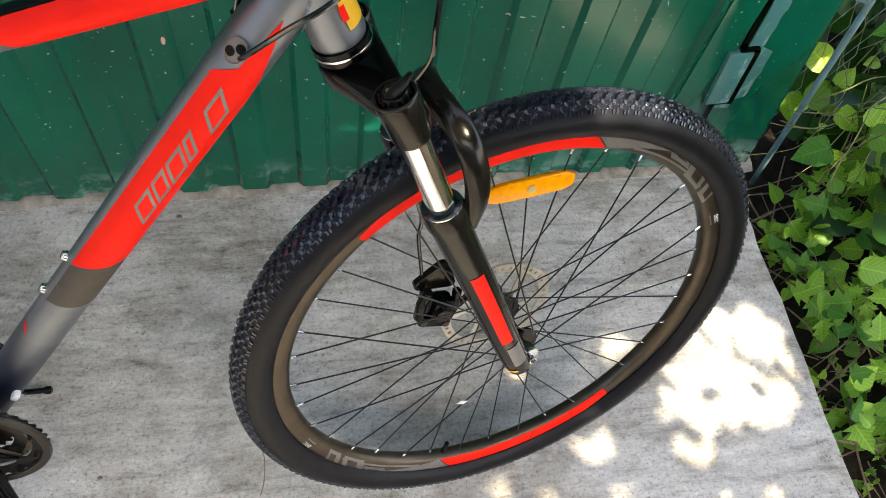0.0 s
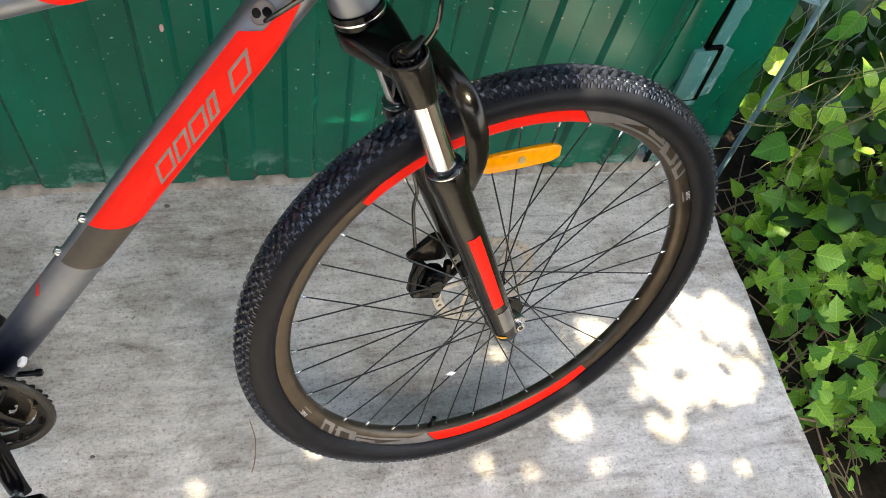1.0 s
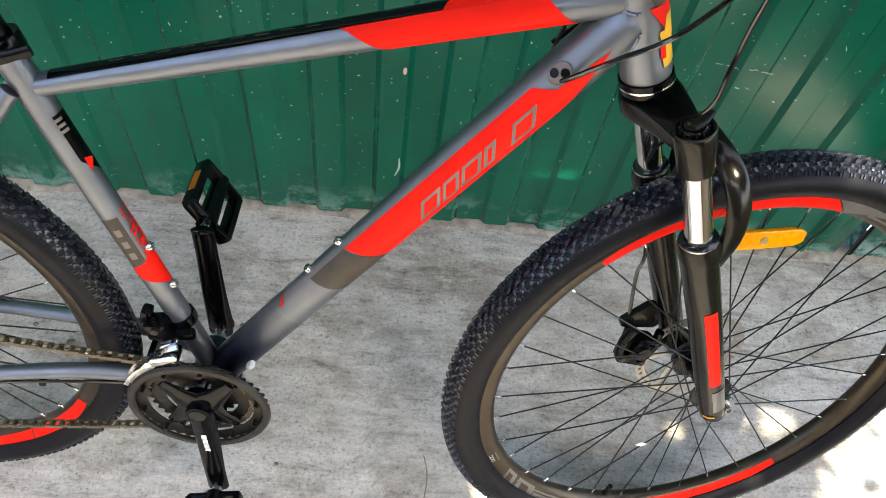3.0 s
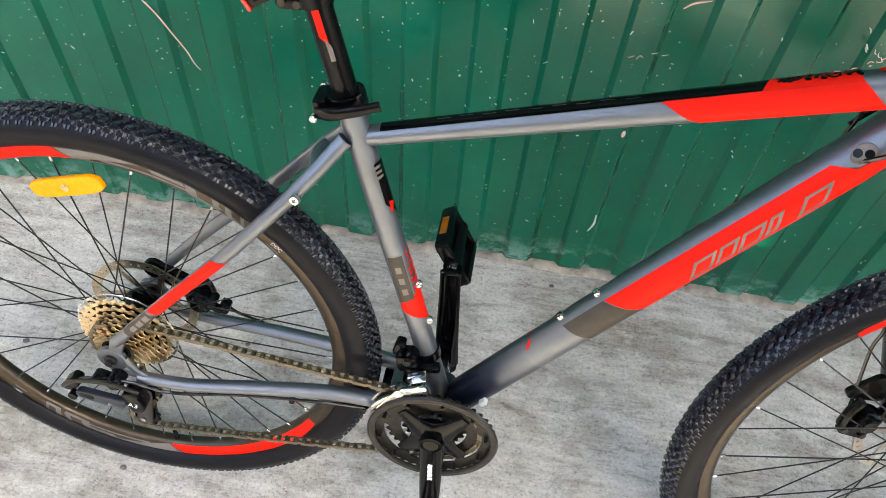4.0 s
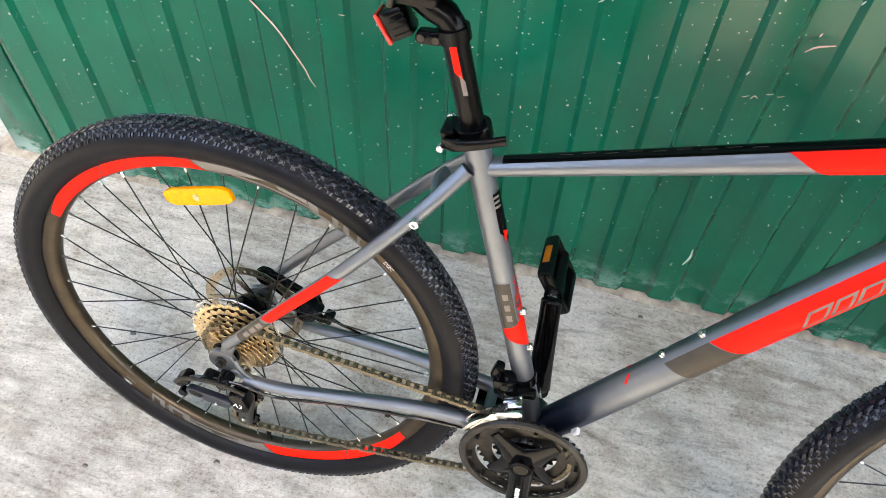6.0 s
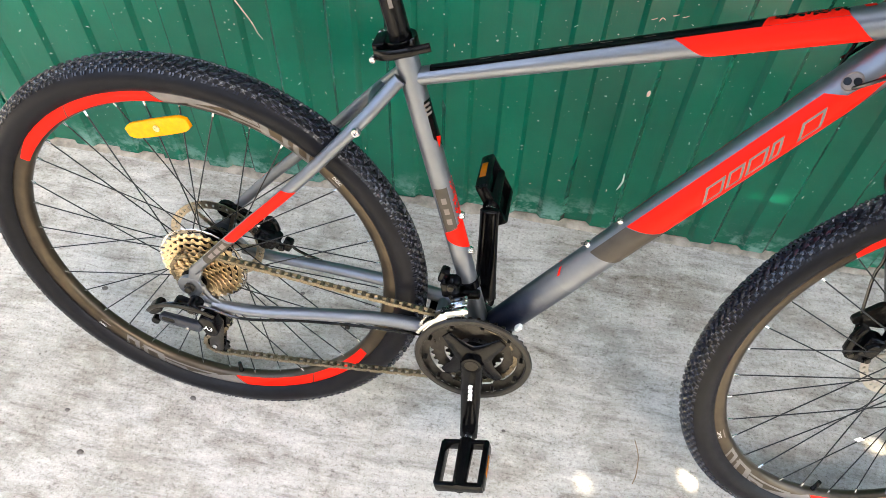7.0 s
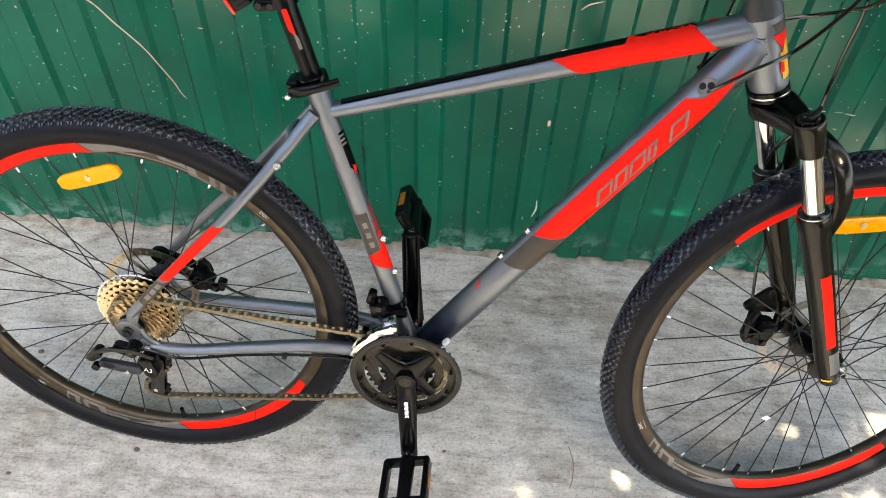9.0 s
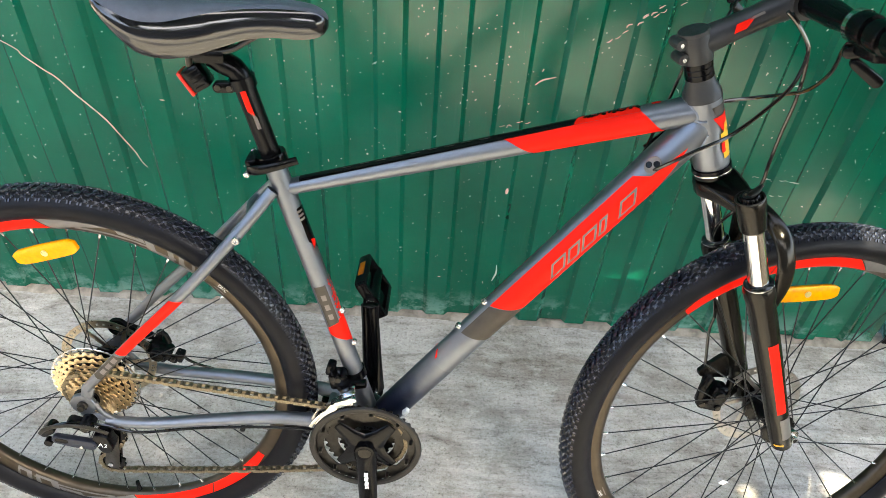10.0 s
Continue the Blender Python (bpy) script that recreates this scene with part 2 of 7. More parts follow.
def leaf_mat(name, a, b):
    m, nodes, links, bsdf, co = base(name)
    info = nodes.new("ShaderNodeObjectInfo")
    geo = nodes.new("ShaderNodeNewGeometry")
    add = nodes.new("ShaderNodeMath")
    add.operation = "ADD"
    links.new(info.outputs["Random"], add.inputs[0])
    links.new(geo.outputs["Random Per Island"], add.inputs[1])
    frac = nodes.new("ShaderNodeMath")
    frac.operation = "FRACT"
    links.new(add.outputs[0], frac.inputs[0])
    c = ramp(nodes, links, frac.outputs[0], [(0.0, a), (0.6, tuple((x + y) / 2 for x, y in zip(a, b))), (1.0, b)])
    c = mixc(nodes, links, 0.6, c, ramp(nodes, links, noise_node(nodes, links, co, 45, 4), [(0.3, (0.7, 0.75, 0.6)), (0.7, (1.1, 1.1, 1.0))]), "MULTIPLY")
    # a pale midrib and slanting side veins; x runs along the leaf, y across it
    sep = nodes.new("ShaderNodeSeparateXYZ")
    links.new(co, sep.inputs[0])

    def calc(op, a, b=0.0):
        node = nodes.new("ShaderNodeMath")
        node.operation = op
        for sock, val in zip(node.inputs, (a, b)):
            if isinstance(val, float):
                sock.default_value = val
            else:
                links.new(val, sock)
        return node.outputs[0]
    across = calc("ABSOLUTE", sep.outputs["Y"])
    wave = calc("SINE", calc("MULTIPLY", calc("SUBTRACT", sep.outputs["X"], calc("MULTIPLY", across, 0.75)), 42.0))
    vein = ramp(nodes, links, wave, [(0.72, (0, 0, 0)), (0.95, (1, 1, 1))])
    rib = ramp(nodes, links, across, [(0.010, (1, 1, 1)), (0.028, (0, 0, 0))])
    lines = mixc(nodes, links, 1.0, mixc(nodes, links, 0.55, (0, 0, 0), vein), rib, "LIGHTEN")
    c = mixc(nodes, links, lines, c, mixc(nodes, links, 1.0, c, (1.5, 1.4, 1.5), "MULTIPLY"))
    links.new(c, bsdf.inputs["Base Color"])
    bsdf.inputs["Roughness"].default_value = 0.36
    bsdf.inputs["Specular IOR Level"].default_value = 0.35
    under = bump_node(nodes, links, noise_node(nodes, links, co, 6, 4), 0.5, 0.004)
    links.new(bump_node(nodes, links, vein, 0.4, 0.002, under), bsdf.inputs["Normal"])
    tr = nodes.new("ShaderNodeBsdfTranslucent")
    links.new(mixc(nodes, links, 1.0, c, (1.5, 1.7, 0.5), "MULTIPLY"), tr.inputs[0])
    mx = nodes.new("ShaderNodeMixShader")
    mx.inputs[0].default_value = 0.3
    links.new(bsdf.outputs[0], mx.inputs[1])
    links.new(tr.outputs[0], mx.inputs[2])
    links.new(mx.outputs[0], nodes["Material Output"].inputs[0])
    return m


def soil():
    m, nodes, links, bsdf, co = base("damp_soil")
    n = noise_node(nodes, links, co, 18, 8, 0.7)
    links.new(ramp(nodes, links, n, [(0.3, (0.010, 0.0075, 0.005)), (0.55, (0.028, 0.021, 0.014)), (0.75, (0.075, 0.06, 0.04))]), bsdf.inputs["Base Color"])
    bsdf.inputs["Roughness"].default_value = 0.95
    bsdf.inputs["Specular IOR Level"].default_value = 0.1
    links.new(bump_node(nodes, links, n, 1.0, 0.02), bsdf.inputs["Normal"])
    return m


M_CONCRETE = concrete()
M_GREEN = green_paint("green_enamel", (0.0006, 0.100, 0.056), (0.17, 0.32, 0.27))
M_TEAL = green_paint("worn_green_enamel", (0.001, 0.10, 0.060), (0.34, 0.5, 0.47), 0.6)
M_BARE = green_paint("rubbed_pale_enamel", (0.060, 0.185, 0.175), (0.30, 0.45, 0.45), 0.46)
M_LEAF = leaf_mat("green_leaf", (0.045, 0.17, 0.014), (0.42, 0.58, 0.055))
# undergrowth leaf: the deep shade between plants is put into its green
M_UNDER = leaf_mat("shade_tinted_leaf", (0.010, 0.035, 0.006), (0.035, 0.10, 0.012))
M_CROWN = leaf_mat("crown_leaf", (0.016, 0.034, 0.010), (0.035, 0.06, 0.018))
M_DARKLEAF = leaf_mat("deep_green_leaf", (0.04, 0.155, 0.014), (0.30, 0.50, 0.05))
M_SOIL = soil()
M_STEM = plain("plant_stem", (0.16, 0.15, 0.05), 0.6, 0.0, 0.0, 0.4, 30, 0.3)
M_TWIG = plain("dry_twig", (0.2, 0.13, 0.075), 0.8, 0.0, 0.0, 0.4, 60, 0.5)
M_BARK = plain("bark", (0.12, 0.09, 0.06), 0.9, 0.0, 0.0, 0.4, 12, 1.0, 60)
M_WIRE = plain("galvanised_wire", (0.36, 0.37, 0.36), 0.45, 0.8, 0.0, 0.25, 80, 0.1)
M_POLE = plain("faded_teal_pole", (0.14, 0.24, 0.26), 0.5, 0.0, 0.0, 0.25, 40, 0.2)
M_STONE = plain("pebble_stone", (0.12, 0.105, 0.09), 0.85, 0.0, 0.0, 0.4, 90, 0.6)
M_PAPER = plain("white_paper", (0.8, 0.8, 0.82), 0.6, 0.0, 0.0, 0.05, 50, 0.1)
M_RUST = plain("pink_scrape", (0.62, 0.4, 0.34), 0.7, 0.0, 0.0, 0.2, 90, 0.2)
M_SCRAPE = plain("pale_scrape", (0.42, 0.5, 0.44), 0.7, 0.0, 0.0, 0.2, 90, 0.2)


# ---- mesh tools ----
def part(name, bm, material, parent=None, label="", angle=35, m=None):
    """Links a bmesh as one mesh object under a thing or a part."""
    me = bpy.data.meshes.new(name)
    bm.normal_update()
    bm.to_mesh(me)
    bm.free()
    return put(name, me, material, parent, label, angle, m)


def put(name, me, material, parent=None, label="", angle=35, m=None):
    if material and not me.materials:
        me.materials.append(material)
        me.polygons.foreach_set("use_smooth", [True] * len(me.polygons))
        me.set_sharp_from_angle(angle=radians(angle))
    ob = new(name, me)
    if parent:
        ob.parent = parent
    if m is not None:
        ob.matrix_local = m
    return tagged(ob, label) if label else ob


def smooth_path(pts, n=6):
    """A Catmull-Rom curve through the points."""
    p = [Vector(q) for q in pts]
    p = [p[0] * 2 - p[1]] + p + [p[-1] * 2 - p[-2]]
    out = []
    for i in range(1, len(p) - 2):
        for k in range(n):
            t = k / n
            a, b, c, d = p[i - 1:i + 3]
            out.append(0.5 * ((2 * b) + (c - a) * t + (2 * a - 5 * b + 4 * c - d) * t * t + (3 * b - a - 3 * c + d) * t ** 3))
    out.append(p[-2])
    return out


def frames_of(path):
    """A twist-free frame (side, up) for each point of a path; the side starts level."""
    out, side = [], None
    for i, q in enumerate(path):
        tan = (path[min(i + 1, len(path) - 1)] - path[max(i - 1, 0)]).normalized()
        if side is None:
            ref = Vector((0, 1, 0)) if abs(tan.y) < 0.9 else Vector((1, 0, 0))
            side = (ref - tan * ref.dot(tan)).normalized()
        else:
            side = (side - tan * side.dot(tan)).normalized()
        out.append((side, tan.cross(side)))
    return out


def tube(path, radii, seg=14, bm=None, caps=True, flat=1.0):
    """A swept tube. radii: one, or one a point. flat: the side axis's share of the radius."""
    bm = bm or bmesh.new()
    path = [Vector(q) for q in path]
    if isinstance(radii, (int, float)):
        radii = [radii] * len(path)
    rings = []
    for q, r, (s, u) in zip(path, radii, frames_of(path)):
        rings.append([bm.verts.new(q + (s * math.cos(a) * flat + u * math.sin(a)) * r) for a in (2 * math.pi * k / seg for k in range(seg))])
    for a, b in zip(rings, rings[1:]):
        for k in range(seg):
            bm.faces.new((a[k], a[(k + 1) % seg], b[(k + 1) % seg], b[k]))
    if caps:
        bm.faces.new(rings[0][::-1])
        bm.faces.new(rings[-1])
    return bm


def taper(pts, r0, r1, n=6):
    path = smooth_path(pts, n)
    return path, [r0 + (r1 - r0) * i / (len(path) - 1) for i in range(len(path))]


def lathe(profile, seg=32, closed=False, bm=None, m=None, axis="y"):
    """A profile of (radius, along) turned about an axis."""
    bm = bm or bmesh.new()
    m = m or Matrix()
    rings = []
    for k in range(seg):
        a = 2 * math.pi * k / seg
        ring = []
        for r, h in profile:
            v = (r * math.cos(a), h, r * math.sin(a)) if axis == "y" else (r * math.cos(a), r * math.sin(a), h)
            ring.append(bm.verts.new(m @ Vector(v)))
        rings.append(ring)
    n = len(profile)
    for k in range(seg):
        a, b = rings[k], rings[(k + 1) % seg]
        for i in range(n if closed else n - 1):
            j = (i + 1) % n
            bm.faces.new((a[i], a[j], b[j], b[i]))
    if not closed:
        for i, flip in ((0, False), (n - 1, True)):
            if profile[i][0] > 1e-6:
                vs = [r[i] for r in rings]
                bm.faces.new(vs[::-1] if flip else vs)
    bmesh.ops.recalc_face_normals(bm, faces=bm.faces[:])
    return bm


def box(size, m=None, bevel=0.0, bm=None, segs=2):
    out = bmesh.new()
    bmesh.ops.create_cube(out, size=1.0)
    bmesh.ops.scale(out, vec=size, verts=out.verts)
    if bevel:
        bmesh.ops.bevel(out, geom=out.edges[:], offset=bevel, segments=segs, affect="EDGES", profile=0.5)
    bmesh.ops.transform(out, matrix=m or Matrix(), verts=out.verts)
    return join(bm, out)


def join(bm, other):
    if bm is None:
        return other
    me = bpy.data.meshes.new("tmp")
    other.to_mesh(me)
    other.free()
    bm.from_mesh(me)
    bpy.data.meshes.remove(me)
    return bm


def plate(outline, y0, y1, bevel=0.0, bm=None, m=None):
    """A flat plate: an outline in x, z, with its thickness along y."""
    out = bmesh.new()
    a = [out.verts.new((x, y0, z)) for x, z in outline]
    b = [out.verts.new((x, y1, z)) for x, z in outline]
    n = len(outline)
    out.faces.new(a)
    out.faces.new(b[::-1])
    for i in range(n):
        out.faces.new((a[i], b[i], b[(i + 1) % n], a[(i + 1) % n]))
    bmesh.ops.recalc_face_normals(out, faces=out.faces[:])
    if bevel:
        rim = [e for e in out.edges if abs(e.verts[0].co.y - e.verts[1].co.y) < 1e-9]
        bmesh.ops.bevel(out, geom=rim, offset=bevel, segments=2, affect="EDGES", profile=0.5)
    if m:
        bmesh.ops.transform(out, matrix=m, verts=out.verts)
    return join(bm, out)


def hull2(circles, n=10):
    """The outline round circles (x, z, r) taken in order as a convex chain."""
    pts = [(x + r * math.cos(a), z + r * math.sin(a)) for x, z, r in circles for a in (2 * math.pi * k / (2 * n) for k in range(2 * n))]
    pts = sorted(set(pts))

    def half(seq):
        h = []
        for q in seq:
            while len(h) > 1 and (h[-1][0] - h[-2][0]) * (q[1] - h[-2][1]) - (h[-1][1] - h[-2][1]) * (q[0] - h[-2][0]) <= 0:
                h.pop()
            h.append(q)
        return h[:-1]
    return half(pts) + half(pts[::-1])


def skin(path, radii, u0, u1, v0, v1, lift=0.0006, nu=24, nv=10, flat=1.0):
    """A thin film on a tube. u runs along the path (0 to 1); v is the angle in degrees round it, 0 towards -y, 90 up.
    u0 and u1 may be functions of the share across, v0 and v1 of the share along."""
    path = [Vector(q) for q in path]
    fr = frames_of(path)
    bm = bmesh.new()
    grid = []
    for j in range(nv + 1):
        sv = j / nv
        a = u0(sv) if callable(u0) else u0
        b = u1(sv) if callable(u1) else u1
        row = []
        for i in range(nu + 1):
            lo, hi = (w(i / nu) if callable(w) else w for w in (v0, v1))
            v = radians(lo + (hi - lo) * sv)
            u = (a + (b - a) * i / nu) * (len(path) - 1)
            k = min(int(u), len(path) - 2)
            f = u - k
            q, r = path[k].lerp(path[k + 1], f), radii[k] + (radii[k + 1] - radii[k]) * f
            s, up = fr[k][0].lerp(fr[k + 1][0], f), fr[k][1].lerp(fr[k + 1][1], f)
            if up.z < 0:
                up = -up
            row.append(bm.verts.new(q + (-s * math.cos(v) * flat + up * math.sin(v)) * (r + lift)))
        grid.append(row)
    for a, b in zip(grid, grid[1:]):
        for i in range(nu):
            bm.faces.new((a[i], a[i + 1], b[i + 1], b[i]))
    return bm


def text_mesh(body, size):
    """The built-in font's letters as flat vertices and faces."""
    cu = bpy.data.curves.new("text", "FONT")
    cu.body, cu.size, cu.align_x, cu.align_y, cu.resolution_u = body, size, "CENTER", "CENTER", 2
    ob = bpy.data.objects.new("text", cu)
    me = ob.to_mesh()
    bm = bmesh.new()
    bm.from_mesh(me)
    ob.to_mesh_clear()
    bpy.data.objects.remove(ob)
    bpy.data.curves.remove(cu)
    return bm


def mesh_of(name, verts, faces):
    me = bpy.data.meshes.new(name)
    me.from_pydata([tuple(v) for v in verts], [], faces)
    me.update()
    return me


rnd = random.Random(7)

# ---- setting ----
WALL_Y = 0.475
RIB, RIB_H = 0.1115, 0.010


def slab():
    """A cast slab with a worn, slightly wavering edge on the garden side."""
    bm = bmesh.new()
    xs = [-6.0, -4.0, -2.5] + [-1.5 + 0.1 * i for i in range(32)] + [1.70, 1.73, 1.755, 1.768, 1.776]
    ys = [-7.0, -5.0, -3.5, -2.5, -1.6] + [-1.2 + 0.04 * i for i in range(42)] + [0.6, 0.9]
    top, n = [], len(xs)
    for y in ys:
        row = []
        for i, x in enumerate(xs):
            wob = 0.006 * noise.noise((y * 6, 3.1, 0)) + 0.004 * noise.noise((y * 26, 7.7, 0))
            f = max(0.0, (x - 1.70) / 0.076)
            dx = f * (wob - (y + 0.0) * 0.022)
            z = 0.0 if f < 0.3 else -0.009 * ((f - 0.3) / 0.7) ** 3
            z += 0.0012 * noise.noise((x * 3, y * 3, 0))
            row.append(bm.verts.new((x + dx, y, z)))
        top.append(row)
    for a, b in zip(top, top[1:]):
        for i in range(n - 1):
            bm.faces.new((a[i], a[i + 1], b[i + 1], b[i]))
    rim = [r[-1] for r in top]
    low = [bm.verts.new((v.co.x - 0.012 + 0.006 * noise.noise((v.co.y * 12, 1, 0)), v.co.y, -0.16)) for v in rim]
    for i in range(len(rim) - 1):
        bm.faces.new((rim[i], low[i], low[i + 1], rim[i + 1]))
    return bm


tagged(part("floor", slab(), M_CONCRETE, angle=40), "weathered grey concrete slab with trowel streaks and stains", "floor", kind="structure")


def earth():
    bm = bmesh.new()
    xs = [-400, -60, -10, 0, 1.2] + [1.6 + 0.06 * i for i in range(24)] + [3.4, 4.5, 8, 60, 400]
    ys = [-400, -60, -10, -4, -2] + [-1.0 + 0.08 * i for i in range(26)] + [1.6, 3, 8, 60, 400]
    rows = [[bm.verts.new((x, y, -0.11 + (0.05 * noise.noise((x * 3, y * 3, 2)) + 0.02 * noise.noise((x * 9, y * 9, 4)) if 1.5 < x < 4 and abs(y) < 2 else -0.06))) for x in xs] for y in ys]
    for a, b in zip(rows, rows[1:]):
        for i in range(len(xs) - 1):
            bm.faces.new((a[i], a[i + 1], b[i + 1], b[i]))
    return bm


tagged(part("ground", earth(), M_SOIL, angle=60), "dark damp soil with dead twigs beside the slab", "ground", kind="structure")


def corrugated(x0, x1, z0, z1):
    """A profiled steel sheet with trapezoid ribs, 0.8 mm thick."""
    prof, x = [], x0
    k = math.floor((x0 - 0.077) / RIB)
    marks = []
    while True:
        b = 0.077 + k * RIB
        marks += [(b - 0.0045, 0.0), (b + 0.0045, -RIB_H), (b + 0.0480, -RIB_H), (b + 0.0570, 0.0)]
        k += 1
        if b > x1:
            break
    prof = [(x0, 0.0)] + [q for q in marks if x0 < q[0] < x1] + [(x1, 0.0)]
    bm = bmesh.new()
    zs = [z0 + (z1 - z0) * i / 24 for i in range(25)]
    for off, flip in ((0.0, False), (0.0009, True)):
        rows = [[bm.verts.new((px, WALL_Y + py + off + 0.0022 * noise.noise((px * 5.0, z * 2.0, 5)), z)) for px, py in prof] for z in zs]
        for a, b in zip(rows, rows[1:]):
            for i in range(len(prof) - 1):
                f = (a[i], a[i + 1], b[i + 1], b[i])
                bm.faces.new(f[::-1] if flip else f)
    return bm


gate = tagged(part("wall_gate", corrugated(-0.70, 1.548, 0.012, 2.05), M_GREEN, angle=20), "green painted corrugated steel gate with scratches and dirt splashes", "gate", kind="structure")
for x0, x1, nm in ((-0.728, -0.699, "gate_stile"), (1.546, 1.606, "gate_stile")):
    part(nm, box((x1 - x0, 0.024, 2.05), pose((x0 + x1) / 2, WALL_Y + 0.009, 1.035), 0.002), M_GREEN, gate)
part("gate_backing", box((2.3, 0.02, 2.02), pose(0.42, WALL_Y + 0.05, 1.03)), M_GREEN, gate)


def leaning_post():
    """A steel post that leans a little and is broader at its foot."""
    bm = box((1, 0.09, 2.2), pose(0, WALL_Y + 0.045, 1.09), 0.0)
    for v in bm.verts:
        z = v.co.z
        v.co.x = (1.6245 - 0.065 * (z - 0.3)) if v.co.x < 0 else (1.768 - 0.125 * (z - 0.288))
    bmesh.ops.bevel(bm, geom=bm.edges[:], offset=0.006, segments=2, affect="EDGES", profile=0.5)
    return bm


def rubbed_band():
    """Paint rubbed pale beside the gap, with a ragged outer rim."""
    bm, rows = bmesh.new(), []
    for i in range(120):
        z = 0.20 + 0.011 * i
        g = 1.6245 - 0.065 * (z - 0.3)
        jog = 0.022 if 0.222 < z < 0.36 else 0.0
        w = 0.030 + 0.007 * noise.noise((z * 7, 0, 3)) + 0.005 * noise.noise((z * 45, 0, 5))
        rows.append([bm.verts.new((g + 0.004 + jog + max(0.004, w) * k / 3, WALL_Y - 0.0022, z)) for k in range(4)])
    for a, b in zip(rows, rows[1:]):
        for k in range(3):
            bm.faces.new((a[k], a[k + 1], b[k + 1], b[k]))
    return bm


post = tagged(part("post_right", leaning_post(), M_TEAL), "green painted steel gate post with a pale rubbed band", "post", kind="structure")
part("rubbed_band", rubbed_band(), M_BARE, post, "pale rubbed paint")
tagged(part("post_left", box((0.115, 0.09, 2.2), pose(-0.795, WALL_Y + 0.045, 1.09), 0.006), M_TEAL), "green painted steel gate post with white scuffs", "post", kind="structure")
hm = Matrix.Translation((1.620, WALL_Y - 0.005, 0.292)) @ pose(0, 0, 0, 0, -5, 0)
h = tagged(part("gate_hinge", box((0.046, 0.016, 0.135), hm, 0.004), M_BARE), "worn pale teal steel hinge plate on the gate", "hinge", kind="structure")
# solid black strips stand in for the shade in the open gap
part("hinge_gap_shade", box((0.0085, 0.014, 0.140), hm @ pose(0.027, 0.000, 0)), M_BLACK, h)
part("hinge_gap_shade", box((0.034, 0.010, 0.006), hm @ pose(0.014, 0.000, 0.071)), M_BLACK, h)
part("hinge_gap_shade", box((0.030, 0.010, 0.004), hm @ pose(0.016, 0.000, -0.070)), M_BLACK, h)
part("gate_gap_shade", box((0.010, 0.004, 2.1), pose(1.572, WALL_Y - 0.0005, 1.05, 0, -3.73, 0)), M_BLACK, gate)
# an unseen wall, added beyond the gate line
tagged(part("wall_back", box((3.0, 0.12, 2.4), pose(-2.36, WALL_Y + 0.95, 1.1)), M_CONCRETE), "unseen plain grey wall, added to close the yard", "wall", kind="structure")
# two unseen walls added to hold back low sky light and darken reflections
M_RENDER = plain("dull_brown_render", (0.13, 0.115, 0.095), 0.9, 0.0, 0.0, 0.3, 3, 0.5, 60)
tagged(part("wall_south", box((12.0, 0.2, 3.0), pose(-0.4, -6.2, 1.4)), M_RENDER), "unseen plain dull brown wall, added to dim light from the yard", "wall", kind="structure")
tagged(part("wall_west", box((0.2, 7.0, 3.0), pose(-5.6, -2.6, 1.4)), M_RENDER), "unseen plain dull brown wall, added to dim light from the yard", "wall", kind="structure")


def dirt_line():
    """Earth washed along the foot of the gate."""
    bm = bmesh.new()
    rows = []
    for i in range(150):
        x = -0.9 + i * 0.0182
        w = 0.006 + 0.010 * (noise.noise((x * 5, 0, 9)) + 0.5) + 0.006 * noise.noise((x * 31, 0, 2))
        w = max(w, 0.003)
        rows.append([bm.verts.new((x, WALL_Y + 0.03, 0.009)), bm.verts.new((x, WALL_Y - 0.006, 0.006 + 0.002 * noise.noise((x * 40, 1, 1)))), bm.verts.new((x, WALL_Y - 0.008 - w, -0.001))])
    for a, b in zip(rows, rows[1:]):
        for k in range(2):
            bm.faces.new((a[k], b[k], b[k + 1], a[k + 1]))
    bmesh.ops.recalc_face_normals(bm, faces=bm.faces[:])
    return bm


M_DIRT = plain("brown_dirt", (0.30, 0.26, 0.21), 0.95, 0.0, 0.0, 0.45, 40, 1.0, 220)
tagged(part("dirt", dirt_line(), M_DIRT, angle=60), "brown dirt washed along the gate's foot", "dirt", kind="stuff")

# ---- the bicycle: x ahead, y to its left, z up, from the rear axle ----
AXLE = 0.3625
LEAN = 11.19
LOW = Matrix.Translation((0, 0, AXLE))
bike = new("bicycle")
bike.matrix_world = Matrix.Translation((0, -AXLE * math.sin(radians(LEAN)), 0.3558 - AXLE * math.cos(radians(LEAN)))) @ pose(0, 0, 0, -LEAN, 0, 0)
tagged(bike, "grey and red hardtail mountain bicycle leaning against the green gate", "bicycle")


def bp(name, bm, material, label="", parent=None, angle=35):
    """A part of the bicycle in frame coordinates."""
    return part(name, bm, material, parent or bike, label, angle, None if parent else LOW)


BB = Vector((0.449, 0, -0.06))


def seat_line(z):
    return Vector((0.4545 - 0.290 * (z + 0.06), 0, z))


# frame tubes
def straight(a, b, r0, r1, n=33):
    a, b = Vector(a), Vector(b)
    return [a.lerp(b, i / (n - 1)) for i in range(n)], [r0 + (r1 - r0) * i / (n - 1) for i in range(n)]


dt_path, dt_r = straight((0.458, 0, -0.068), (0.8705, 0, 0.5180), 0.0235, 0.0244)
tt_path, tt_r = straight((0.325, 0, 0.383), (0.868, 0, 0.543), 0.0114, 0.0195)
st_path = [seat_line(-0.06 + 0.49 * i / 24) for i in range(25)]
st_r = [0.0152] * 25
